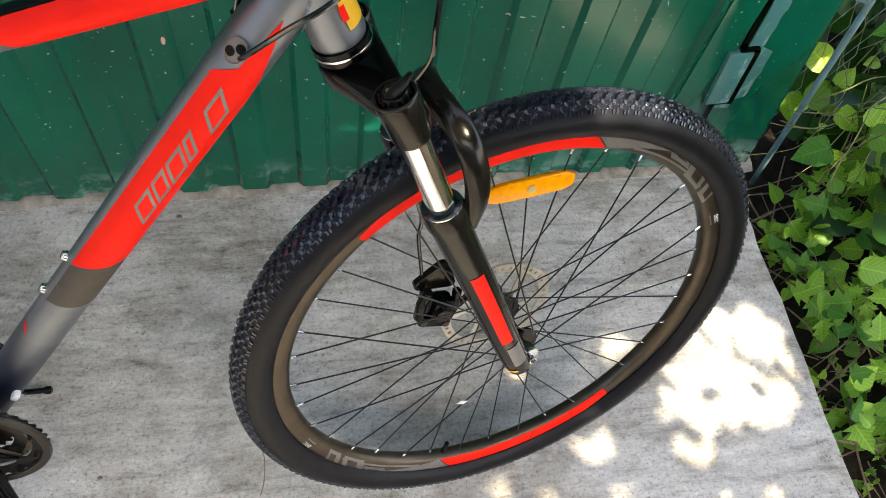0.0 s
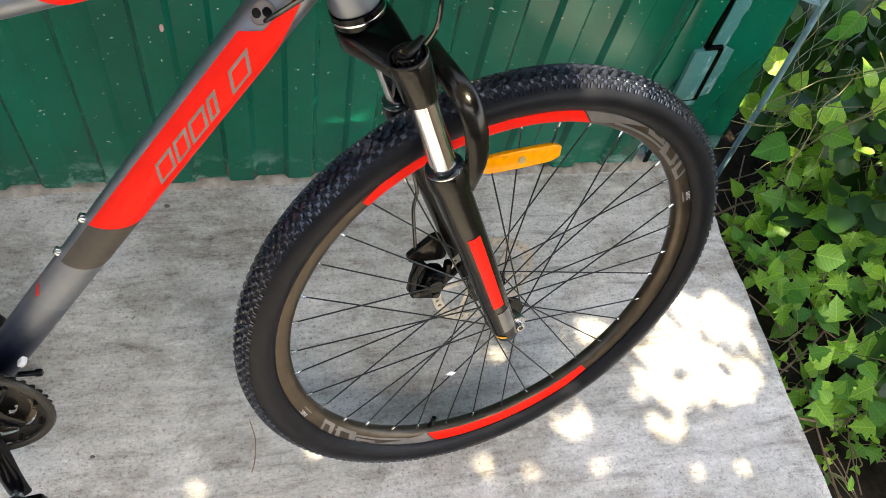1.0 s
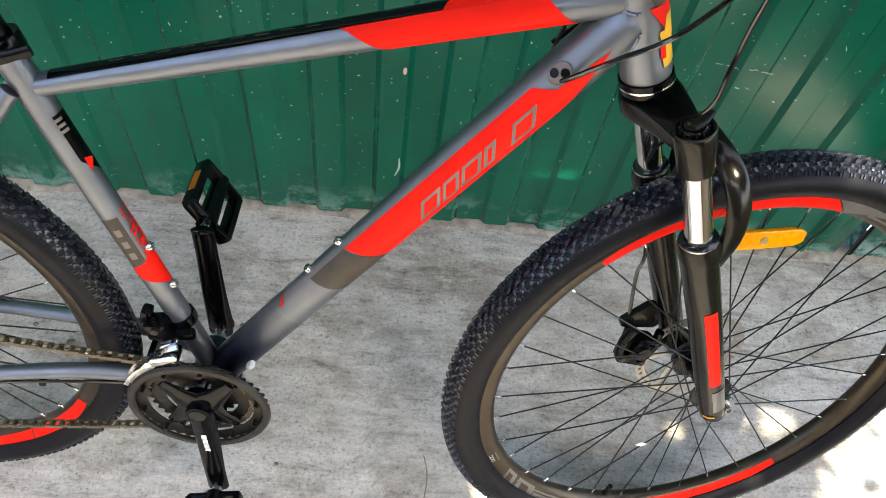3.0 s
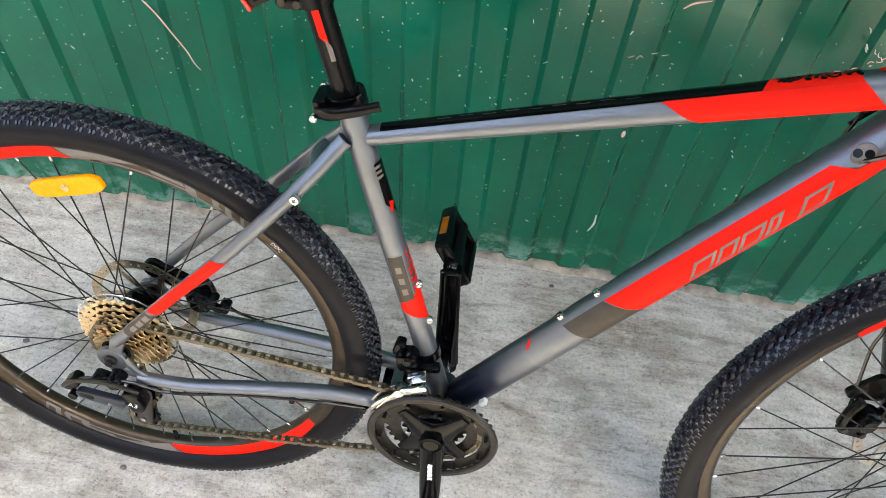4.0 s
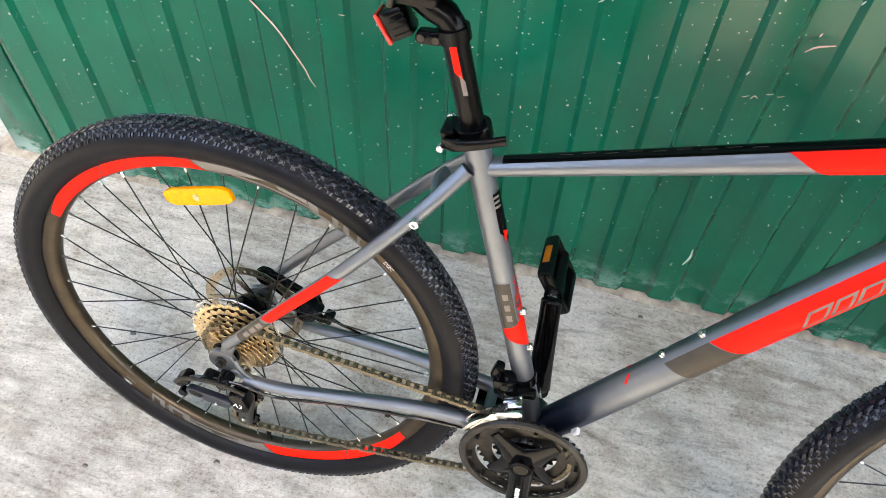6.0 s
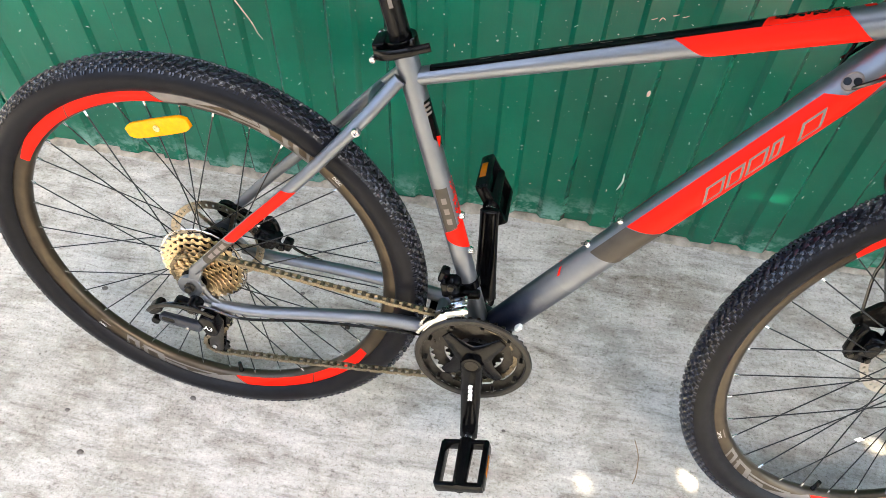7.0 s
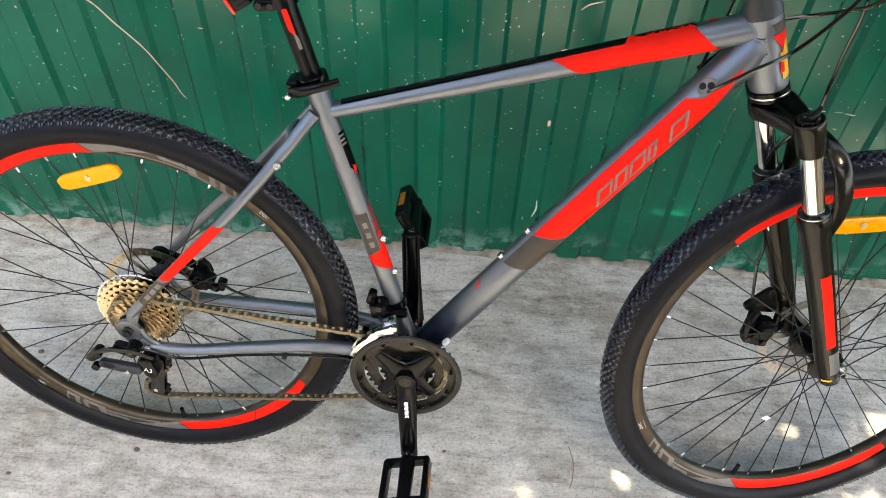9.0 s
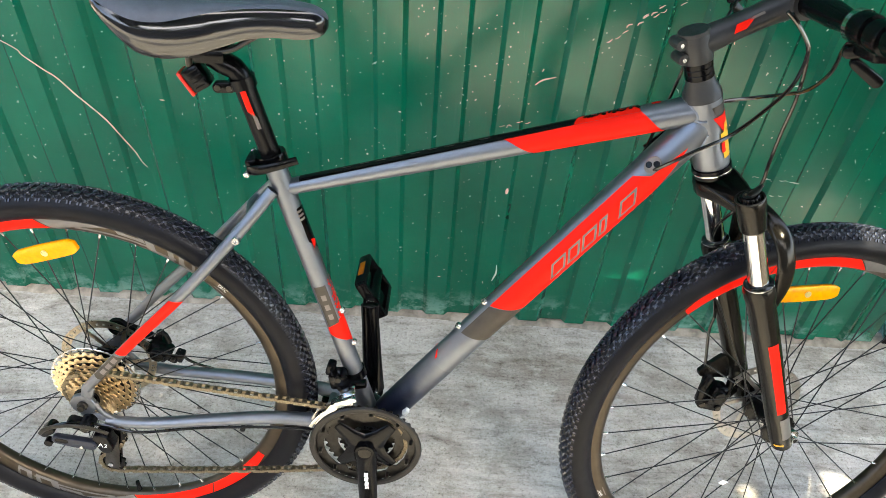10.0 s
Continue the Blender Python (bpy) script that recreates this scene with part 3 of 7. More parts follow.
def into_head(path, radii, n=28):
    """The tube, drawn in a little where it runs into the head tube."""
    d = (path[-1] - path[-2]).normalized()
    more = [path[-1] + d * k for k in (0.005, 0.010, 0.015)]
    return tube(path + more, radii + [radii[-1] * f for f in (0.97, 0.90, 0.80)], n)


down_tube = bp("down_tube", into_head(dt_path, dt_r), M_GREY)
top_tube = bp("top_tube", into_head(tt_path, tt_r, 24), M_GREY)
seat_tube = bp("seat_tube", tube(st_path, st_r, 22), M_GREY)

HA = radians(69.4)
SA = Vector((-math.cos(HA), 0, math.sin(HA)))
XS = Vector((math.sin(HA), 0, math.cos(HA)))
H0 = Vector((0.9048, 0, 0.4573))


def turned(profile, seg=32):
    """A turned body about the steering axis, in frame coordinates."""
    m = Matrix.Translation(H0) @ Matrix((XS, (0, 1, 0), SA)).transposed().to_4x4()
    return lathe(profile, seg, m=m, axis="z")


head_tube = bp("head_tube", turned([(0.0, 0.010), (0.0235, 0.010), (0.0245, 0.016), (0.0232, 0.028), (0.0228, 0.085), (0.0240, 0.100), (0.0240, 0.108), (0.0, 0.108)]), M_GREY)
bp("headset_cup", turned([(0.0, 0.1085), (0.0247, 0.1085), (0.0243, 0.116), (0.0185, 0.130), (0.0180, 0.137), (0.0, 0.137)]), M_SATIN)
bp("lower_headset_cup", turned([(0.0, -0.004), (0.0255, -0.004), (0.0262, 0.000), (0.0258, 0.0095), (0.0, 0.0095)]), M_BLACK)
bp("headset_ring", turned([(0.0, 0.0020), (0.0266, 0.0020), (0.0268, 0.0030), (0.0266, 0.0042), (0.0, 0.0042)]), M_CHROME, "thin chrome headset ring")
bp("bottom_bracket_shell", lathe([(0.0, -0.037), (0.0215, -0.037), (0.0225, -0.035), (0.0225, 0.035), (0.0215, 0.037), (0.0, 0.037)], 28, m=Matrix.Translation(BB)), M_NAVY)

def head_weld(path, rad, parent):
    """The ripples where a tube meets the head tube."""
    bm = bmesh.new()
    q0 = Vector(path[-1])
    tan = (Vector(path[-1]) - Vector(path[-4])).normalized()
    s = Vector((0, 1, 0))
    u = tan.cross(s)
    for i in range(110):
        a = 2 * math.pi * i / 110
        q = q0 + (s * math.cos(a) + u * math.sin(a)) * rad - tan * 0.06
        # slide along the tube until the head tube's skin is met
        for _ in range(90):
            d = q - H0
            off = d - SA * d.dot(SA)
            if off.length < 0.0234:
                bmesh.ops.create_uvsphere(bm, u_segments=6, v_segments=4, radius=0.0019, matrix=Matrix.Translation(q))
                break
            q += tan * 0.0012
    return tagged(part("weld_bead", bm, M_GREY, parent), "rippled weld bead", kind="stuff")


head_weld(dt_path, 0.0244, down_tube)
head_weld(tt_path, 0.0194, top_tube)

# paint and decals on the tubes
DT = dict(path=dt_path, radii=dt_r)
M_FADE, nodes_, links_, bsdf_, co_ = base("dark_fade_paint")
sep_ = nodes_.new("ShaderNodeSeparateXYZ")
links_.new(co_, sep_.inputs[0])
sum_ = nodes_.new("ShaderNodeMath")
sum_.operation = "MULTIPLY_ADD"
sum_.inputs[1].default_value = 0.05
links_.new(noise_node(nodes_, links_, co_, 22, 4), sum_.inputs[0])
links_.new(sep_.outputs["Z"], sum_.inputs[2])
fade_ = ramp(nodes_, links_, sum_.outputs[0], [(0.03, (0, 0, 0)), (0.125, (1, 1, 1))])
links_.new(mixc(nodes_, links_, fade_, (0.009, 0.016, 0.042), (0.165, 0.178, 0.202)), bsdf_.inputs["Base Color"])
bsdf_.inputs["Roughness"].default_value = 0.41
bsdf_.inputs["Metallic"].default_value = 0.85
bsdf_.inputs["Coat Weight"].default_value = 0.08
bsdf_.inputs["Coat Roughness"].default_value = 0.08
part("dark_fade", skin(u0=0.0, u1=0.26, v0=-180, v1=180, nv=40, lift=0.0004, **DT), M_FADE, down_tube, "dark paint fading into grey at the lower end")
for far in (False, True):
    va, vb = (-80, lambda g: 57 - 6 * g) if not far else (260, lambda g: 123 + 6 * g)
    part("red_panel", skin(u0=lambda v: 0.515 - 0.06 * v, u1=lambda v: 0.80 + 0.168 * v / 0.6 if v < 0.6 else 0.968 - 0.083 * (v - 0.6) / 0.1 if v < 0.7 else 0.885 - 0.024 * (v - 0.7) / 0.3, v0=va, v1=vb, nv=40, **DT), M_RED, down_tube, "bright red decal panel")
    part("taupe_panel", skin(u0=lambda v: 0.395 - 0.035 * v, u1=lambda v: 0.513 - 0.06 * v, v0=va, v1=57 if not far else 123, nu=10, **DT), M_TAUPE, down_tube, "dark taupe decal panel")
    part("red_tick", skin(u0=lambda v: 0.266 + 0.014 * v, u1=lambda v: 0.274 + 0.012 * v, v0=50 if not far else 130, v1=76 if not far else 104, nu=2, **DT), M_RED, down_tube)


def mark_block(u, w, v0=-26, v1=17):
    """One block of the maker's mark: a plain slanted frame."""
    h, slant, edge = v1 - v0, 0.030, 0.0065
    bm = None
    for a, b, lo, hi in ((0, w, 0.0, 0.15), (0, w, 0.85, 1.0), (0, edge, 0.15, 0.85), (w - edge, w, 0.15, 0.85)):
        bm = join(bm, skin(u0=lambda f: u + a + slant * (lo + (hi - lo) * f), u1=lambda f: u + b + slant * (lo + (hi - lo) * f), v0=v0 + h * lo, v1=v0 + h * hi, lift=0.0009, nu=4, nv=4, **DT))
    return bm


for u, w in ((0.592, 0.042), (0.640, 0.034), (0.680, 0.040), (0.726, 0.022), (0.780, 0.044)):
    part("maker_mark", mark_block(u, w), M_MARK, down_tube, "grey slanted block of the maker's mark")

TT = dict(path=tt_path, radii=tt_r)
part("black_strip", skin(u0=0.05, u1=0.80, v0=lambda g: 46 + 14 * g, v1=lambda g: 134 - 14 * g, nv=14, **TT), M_BLACK, top_tube, "black strip along the top")
for k in range(9):
    part("strip_mark", skin(u0=0.16 + 0.042 * k, u1=0.185 + 0.042 * k, v0=80 + 5 * (k % 2), v1=84 + 5 * (k % 2), lift=0.0010, nu=3, nv=2, **TT), M_TAUPE, top_tube)
for far in (False, True):
    va, vb = (-70, 58) if not far else (250, 122)
    part("red_panel", skin(u0=lambda v: 0.628 - 0.075 * v, u1=lambda v: 0.920 - 0.052 * v, v0=va, v1=vb, **TT), M_RED, top_tube, "bright red decal panel")
part("red_panel", skin(u0=lambda v: 0.715 + 0.02 * v, u1=lambda v: 0.868 - 0.01 * v, v0=58, v1=122, lift=0.0011, nv=12, **TT), M_RED, top_tube)
part("red_mark", skin(u0=0.895, u1=0.915, v0=88, v1=112, nu=3, nv=3, **TT), M_RED, top_tube)
dots = bmesh.new()
for k in range(150):
    u = 0.74 + 0.125 * rnd.random()
    v = 76 + 40 * rnd.random()
    dots = join(dots, skin(u0=u, u1=u + 0.006, v0=v, v1=v + 7, lift=0.0015, nu=1, nv=1, **TT))
part("speckle", dots, M_BLACK, top_tube, "black halftone speckles")

ST = dict(path=st_path, radii=st_r)
part("black_panel", skin(u0=lambda v: 0.735 - 0.05 * v, u1=0.845, v0=42, v1=112, **ST), M_BLACK, seat_tube, "black decal with small marks")
for k in range(3):
    part("white_mark", skin(u0=0.805 + 0.013 * k, u1=0.812 + 0.013 * k, v0=36, v1=72, lift=0.001, nu=2, nv=5, **ST), M_MARK, seat_tube)
part("red_mark", skin(u0=lambda v: 0.705 + 0.02 * v, u1=lambda v: 0.740 - 0.01 * v, v0=58, v1=92, lift=0.001, nu=3, nv=4, **ST), M_RED, seat_tube)
part("taupe_panel", skin(u0=lambda v: 0.43 + 0.01 * v, u1=0.582, v0=-30, v1=40, **ST), M_TAUPE, seat_tube, "dark taupe decal panel")
part("red_panel", skin(u0=lambda v: 0.400 - 0.065 * v, u1=lambda v: 0.425 + 0.045 * v, v0=-40, v1=125, nv=16, **ST), M_RED, seat_tube, "red decal fading into speckles")
for k in range(3):
    part("panel_mark", skin(u0=0.458 + 0.036 * k, u1=0.478 + 0.036 * k, v0=-6, v1=20, lift=0.001, nu=2, nv=3, **ST), M_MARK, seat_tube)
dots = bmesh.new()
for k in range(110):
    q = rnd.random() ** 1.6
    u, v = 0.44 + 0.15 * q, 52 + 70 * rnd.random()
    dots = join(dots, skin(u0=u, u1=u + 0.007, v0=v, v1=v + 9, lift=0.001, nu=1, nv=1, **ST))
part("speckle", dots, M_RED, seat_tube, "red halftone speckles")


def bolt(at, way, r=0.0058, hgt=0.005, mat=None, name="bolt", parent=None):
    """A button-head bolt with a socket."""
    z = Vector(way).normalized()
    m = Matrix.Translation(at) @ z.to_track_quat("Z", "Y").to_matrix().to_4x4()
    bm = lathe([(0.0, -0.002), (r, -0.002), (r, hgt * 0.45), (r * 0.8, hgt), (r * 0.45, hgt), (r * 0.4, hgt * 0.45), (0.0, hgt * 0.45)], 14, m=m, axis="z")
    return part(name, bm, mat or M_STEEL, parent)


for at in ((0.6205, 0, 0.2085), (0.5855, 0, 0.1575)):
    n = Vector((-0.80, 0, 0.60))
    bolt(Vector(at) - n * 0.002, n, parent=down_tube)
for z in (0.1720, 0.1085):
    bolt(seat_line(z - 0.004) + Vector((0.0150, 0, 0.004)), (1, 0, 0.27), parent=seat_tube)

# cable port on the down tube
def dt_skin(u, v, lift):
    """A point on the down tube's skin: its share along, its angle round, and its height over the paint."""
    k = u * 32
    q = dt_path[int(k)].lerp(dt_path[int(k) + 1], k - int(k))
    n = Vector((0, -math.cos(radians(v)), 0)) + Vector((-0.816, 0, 0.578)) * math.sin(radians(v))
    return q + n * (0.0243 + lift)


part("cable_port", skin(u0=lambda v: 0.884 + 0.014 * (2 * v - 1) ** 2, u1=lambda v: 0.920 - 0.014 * (2 * v - 1) ** 2, v0=12, v1=56, lift=0.0010, nv=12, **DT), M_MARK, down_tube, "grey oval cable port")
part("port_rim", tube([dt_skin(0.902 + 0.0165 * math.cos(a), 34 + 21 * math.sin(a), 0.0010) for a in (2 * math.pi * k / 28 for k in range(29))], 0.0010, 6), M_MARK, down_tube)
# no openings: black discs on the paint give the holes' darkness
for u, v in ((0.897, 42), (0.908, 27)):
    q, n = dt_skin(u, v, 0.0), dt_skin(u, v, 1.0) - dt_skin(u, v, 0.0)
    hm = Matrix.Translation(q) @ n.to_track_quat("Z", "Y").to_matrix().to_4x4()
    part("port_hole", lathe([(0.0, 0.0014), (0.0044, 0.0014), (0.0044, 0.0), (0.0, 0.0)], 16, m=hm, axis="z"), M_PLASTIC, down_tube)

# head badge
m_head = Matrix.Translation(H0) @ Matrix((XS, (0, 1, 0), SA)).transposed().to_4x4()


def head_film(h0, h1, a0, a1, lift, n=8):
    """A film on the head tube; the angle runs from ahead (0) towards the right side (-90)."""
    bm = bmesh.new()
    rows = []
    for j in range(n + 1):
        f = j / n
        hgt = h0 + (h1 - h0) * f
        lo, hi = (a(f) if callable(a) else a for a in (a0, a1))
        rows.append([bm.verts.new(m_head @ Vector(((0.0240 + lift) * math.cos(radians(lo + (hi - lo) * i / 8)), (0.0240 + lift) * math.sin(radians(lo + (hi - lo) * i / 8)), hgt))) for i in range(9)])
    for a, b in zip(rows, rows[1:]):
        for i in range(8):
            bm.faces.new((a[i], a[i + 1], b[i + 1], b[i]))
    return bm


part("badge", head_film(0.087, 0.101, lambda f: -66 - 12 * f, 55, 0.0006), M_TAUPE, head_tube, "dark taupe badge band")
part("badge", head_film(0.062, 0.086, lambda f: -46 - 32 * f, lambda f: 30 + 26 * f, 0.0006), M_RED, head_tube, "red head badge")
part("badge", head_film(0.024, 0.061, lambda f: -56 - 4 * f, 26, 0.0006), M_YELLOW, head_tube, "yellow flash on the badge")
part("badge", head_film(0.050, 0.074, lambda f: -58 + 20 * f, 10, 0.0010), M_YELLOW, head_tube)
part("badge", head_film(0.034, 0.048, -62, -48, 0.0010), M_RED, head_tube)

# stays and dropouts
for s, side in ((-1, "near"), (1, "far")):
    cs, cr = taper([(0.435, s * 0.026, -0.052), (0.385, s * 0.035, -0.038), (0.30, s * 0.041, -0.030), (0.20, s * 0.052, -0.033), (0.10, s * 0.062, -0.040), (0.030, s * 0.066, -0.036)], 0.0125, 0.0088, 6)
    chain_stay = bp("chain_stay", tube(cs, cr, 16), M_GREY)
    ss, sr = taper([seat_line(0.385) + Vector((-0.012, s * 0.012, 0)), (0.265, s * 0.037, 0.325), (0.178, s * 0.055, 0.222), (0.10, s * 0.064, 0.138), (0.012, s * 0.067, 0.036)], 0.0094, 0.0078, 7)
    seat_stay = bp("seat_stay", tube(ss, sr, 16), M_GREY)
    va, vb = (-52, 62) if s < 0 else (118, 232)
    part("red_band", skin(ss, sr, lambda v: 0.50 + 0.03 * v, lambda v: 0.80 + 0.02 * v, va, vb, nu=16), M_RED, seat_stay, "red decal band")
    part("taupe_band", skin(ss, sr, lambda v: 0.81 + 0.02 * v, lambda v: 0.93, va, vb, nu=8), M_TAUPE, seat_stay)
    for k in range(3):
        part("band_mark", skin(ss, sr, 0.83 + 0.028 * k, 0.85 + 0.028 * k, -20 if s < 0 else 160, 30 if s < 0 else 210, lift=0.001, nu=2, nv=3), M_MARK, seat_stay)
    bolt(Vector((0.266, s * 0.047, 0.3215)), (0, s, 0.15), 0.0062, 0.006, parent=seat_stay)
    bm = lathe([(0.0085, s * 0.0625), (0.0195, s * 0.0625), (0.0205, s * 0.064), (0.0205, s * 0.069), (0.0195, s * 0.0705), (0.0085, s * 0.0705)], 28, True)
    bm = plate(hull2([(0.008, 0.016, 0.009), (0.014, 0.036, 0.010)]), s * 0.0628, s * 0.0702, 0.0012, bm)
    bm = tube(smooth_path([(-0.006, s * 0.0665, -0.017), (0.010, s * 0.0665, -0.026), (0.026, s * 0.0665, -0.029), (0.044, s * 0.0660, -0.037), (0.060, s * 0.0650, -0.040)], 5), [0.0085 - 0.0015 * math.sin(math.pi * i / 20) for i in range(21)], 12, bm, flat=0.5)
    bm = tube(smooth_path([(0.018, s * 0.0665, 0.004), (0.022, s * 0.0665, -0.010), (0.032, s * 0.0665, -0.024), (0.048, s * 0.0660, -0.036)], 5), 0.0052, 10, bm, flat=0.7)
    dropout = bp("dropout", bm, M_GREY)
    bm = lathe([(0.0, 0.0), (0.0085, 0.0), (0.0085, 0.004), (0.0055, 0.005), (0.0055, 0.010), (0.0, 0.010)], 18, m=Matrix.Translation((0, s * 0.070, 0)) @ pose(0, 0, 0, 0, 0, 180 if s < 0 else 0))
    part("axle_nut", bm, M_CHAINRING, dropout, "black axle nut")
bp("stay_bridge", tube(smooth_path([(0.285, -0.030, 0.348), (0.280, 0, 0.352), (0.285, 0.030, 0.348)], 4), 0.008, 14), M_GREY)
bp("lower_stay_bridge", tube([(0.385, -0.032, -0.038), (0.385, 0.032, -0.038)], 0.008, 14), M_GREY)

# ---- wheels ----
TYRE_R, TYRE_B = 0.334, 0.0245


def tyre_casing():
    prof = []
    for i in range(25):
        a = radians(-128 + 256 * i / 24)
        prof.append((TYRE_R + TYRE_B * math.cos(a), TYRE_B * 1.04 * math.sin(a)))
    # the bead skirt laps over the rim flange
    prof += [(0.3142, 0.0162), (0.3134, 0.0148), (0.3165, 0.0085), (0.3165, -0.0085), (0.3134, -0.0148), (0.3142, -0.0162)]
    return lathe(prof, 120, closed=True)


def tread():
    """Knobs: pairs of shoulder bars and staggered rows of small blocks between them."""
    verts, faces = [], []

    def knob(theta, phi, length, width, hgt, skew=0.0, shrink=0.72, sides=4):
        er = Vector((math.cos(theta), 0, math.sin(theta)))
        et = Vector((-math.sin(theta), 0, math.cos(theta)))
        out = er * math.cos(phi) + Vector((0, 1, 0)) * math.sin(phi)
        acr = -er * math.sin(phi) + Vector((0, 1, 0)) * math.cos(phi)
        c = er * TYRE_R + Vector((out.x, out.y * 1.04, out.z)) * (TYRE_B - 0.0006)
        ring_ = [(-1, -1), (1, -1), (1, 1), (-1, 1)] if sides == 4 else [(1.12 * math.cos(2 * math.pi * (k + 0.5) / sides), 1.12 * math.sin(2 * math.pi * (k + 0.5) / sides)) for k in range(sides)]
        i0 = len(verts)
        for k, hh in ((1.0, 0.0), (shrink, hgt * 0.85), (shrink * 0.75, hgt)) if sides > 4 else ((1.0, 0.0), (shrink, hgt)):
            for a, b in ring_:
                verts.append(c + et * (a * length / 2 * k + b * skew * k) + acr * (b * width / 2 * k) + out * hh)
        top = len(verts) - sides
        faces.append(tuple(range(top, top + sides)))
        for o in range(i0, top, sides):
            faces.extend((o + k, o + (k + 1) % sides, o + sides + (k + 1) % sides, o + sides + k) for k in range(sides))

    n = 152
    st = 2 * math.pi / n
    for i in range(n):
        t = st * i
        for s in (-1, 1):
            for k in (-0.155, 0.155):
                knob(t + k * st, s * radians(53), 0.0029, 0.0056, 0.0020, s * 0.0005, 0.84)
            knob(t + 0.5 * st, s * radians(40.5), 0.0080, 0.0068, 0.0009, 0, 0.82)
            knob(t + 0.06 * st, s * radians(29), 0.0080, 0.0068, 0.0009, 0, 0.82)
            knob(t + 0.5 * st, s * radians(41), 0.0056, 0.0056, 0.0032, 0, 0.78, 8)
            knob(t + 0.06 * st, s * radians(29.5), 0.0060, 0.0060, 0.0034, 0, 0.78, 8)
            knob(t + (0.56 if s > 0 else 0.42) * st, s * radians(17.5), 0.0098, 0.0058, 0.0038, s * 0.0022, 0.70)
            knob(t + (0.10 if s > 0 else 0.00) * st, s * radians(6.5), 0.0098, 0.0056, 0.0038, s * 0.0026, 0.70)
    return mesh_of("tread", verts, faces)


def rim_profile():
    return [(0.3195, -0.0128), (0.3180, -0.0133), (0.3060, -0.0130), (0.2985, -0.0115), (0.2935, -0.0080), (0.2915, -0.0035), (0.2915, 0.0035), (0.2935, 0.0080), (0.2985, 0.0115), (0.3060, 0.0130), (0.3180, 0.0133), (0.3195, 0.0128), (0.3180, 0.0105), (0.3100, 0.0100), (0.3100, -0.0100), (0.3180, -0.0105)]


RIM_FACE = [(0.2935, 0.0080), (0.2985, 0.0115), (0.3060, 0.0130), (0.3180, 0.0133)]


def rim_depth(r):
    for (a, ya), (b, yb) in zip(RIM_FACE, RIM_FACE[1:]):
        if r <= b:
            return ya + (yb - ya) * max(0.0, (r - a) / (b - a))
    return RIM_FACE[-1][1]


def rim_film(side, a0, a1, r0, r1, lift=0.0005, n=40, k=6):
    """A film on the rim's flank between two angles; the angles and radii may run with the share across or along."""
    bm = bmesh.new()
    rows = []
    for j in range(k + 1):
        f = j / k
        row = []
        lo, hi = (a(f) if callable(a) else a for a in (a0, a1))
        for i in range(n + 1):
            g = i / n
            ra, rb = (r(g) if callable(r) else r for r in (r0, r1))
            r = ra + (rb - ra) * f
            a = radians(lo + (hi - lo) * g)
            row.append(bm.verts.new((r * math.cos(a), side * (rim_depth(r) + lift), r * math.sin(a))))
        rows.append(row)
    for a, b in zip(rows, rows[1:]):
        for i in range(n):
            bm.faces.new((a[i], a[i + 1], b[i + 1], b[i]))
    return bm


def rim_text(side, body, ang, r, size):
    bm = text_mesh(body, size)
    bmesh.ops.subdivide_edges(bm, edges=[e for e in bm.edges if e.calc_length() > 0.002], cuts=2)
    for v in bm.verts:
        rr = r + side * v.co.y
        a = radians(ang) - side * -v.co.x / r
        v.co = (rr * math.cos(a), side * (rim_depth(rr) + 0.0011), rr * math.sin(a))
    return bm


def reflector(mid, way, length):
    """An amber spoke reflector with tapered ends, its face towards the right side."""
    out = []
    for i in range(21):
        f = -1 + 2 * i / 20
        out.append((f * length / 2, 0.0135 * (1 - 0.10 * f * f) * (1 - (max(0, abs(f) - 0.72) / 0.28) ** 2 * 0.45)))
    pts = [(x, w + 0.0 * x) for x, w in out] + [(x, -w) for x, w in out[::-1]]
    x = Vector(way).normalized()
    y = (Vector((0, 1, 0)) - x * x.y).normalized()
    m = Matrix.Translation(mid) @ Matrix((x, y, x.cross(y))).transposed().to_4x4()
    return plate(pts, -0.0035, 0.0035, 0.0018, m=m), m


def rotor(r, y, m=None):
    """A drilled brake disc: a braking ring with slots, five arms and a carrier."""
    bm = bmesh.new()
    n, t = 40, 0.0009
    for i in range(n):
        a0, a1 = 2 * math.pi * i / n, 2 * math.pi * (i + 0.66) / n
        am = 2 * math.pi * (i + 1) / n
        for lo, hi, b0, b1 in ((r - 0.014, r - 0.010, a0, am), (r - 0.010, r - 0.005, a0, a1), (r - 0.005, r + 0.0012 * math.sin(i * 2 * math.pi / 8), a0, am)):
            vs = [bm.verts.new((q * math.cos(b), y + s * t, q * math.sin(b))) for s in (-1, 1) for q, b in ((lo, b0), (hi, b0), (hi, b1), (lo, b1))]
            bm.faces.new(vs[3::-1])
            bm.faces.new(vs[4:])
            for k in range(4):
                bm.faces.new((vs[k], vs[(k + 1) % 4], vs[4 + (k + 1) % 4], vs[4 + k]))
    for k in range(6):
        a = 2 * math.pi * k / 6
        bm = plate(hull2([(0.024 * math.cos(a - 0.5), 0.024 * math.sin(a - 0.5), 0.004), ((r - 0.013) * math.cos(a), (r - 0.013) * math.sin(a), 0.003)], 5), y - t, y + t, 0, bm)
    bm = lathe([(0.017, y - t), (0.027, y - t), (0.027, y + t), (0.017, y + t)], 24, True, bm)
    return bm


TREAD = tread()
TREAD.materials.append(M_KNOB)
SPOKES = {}


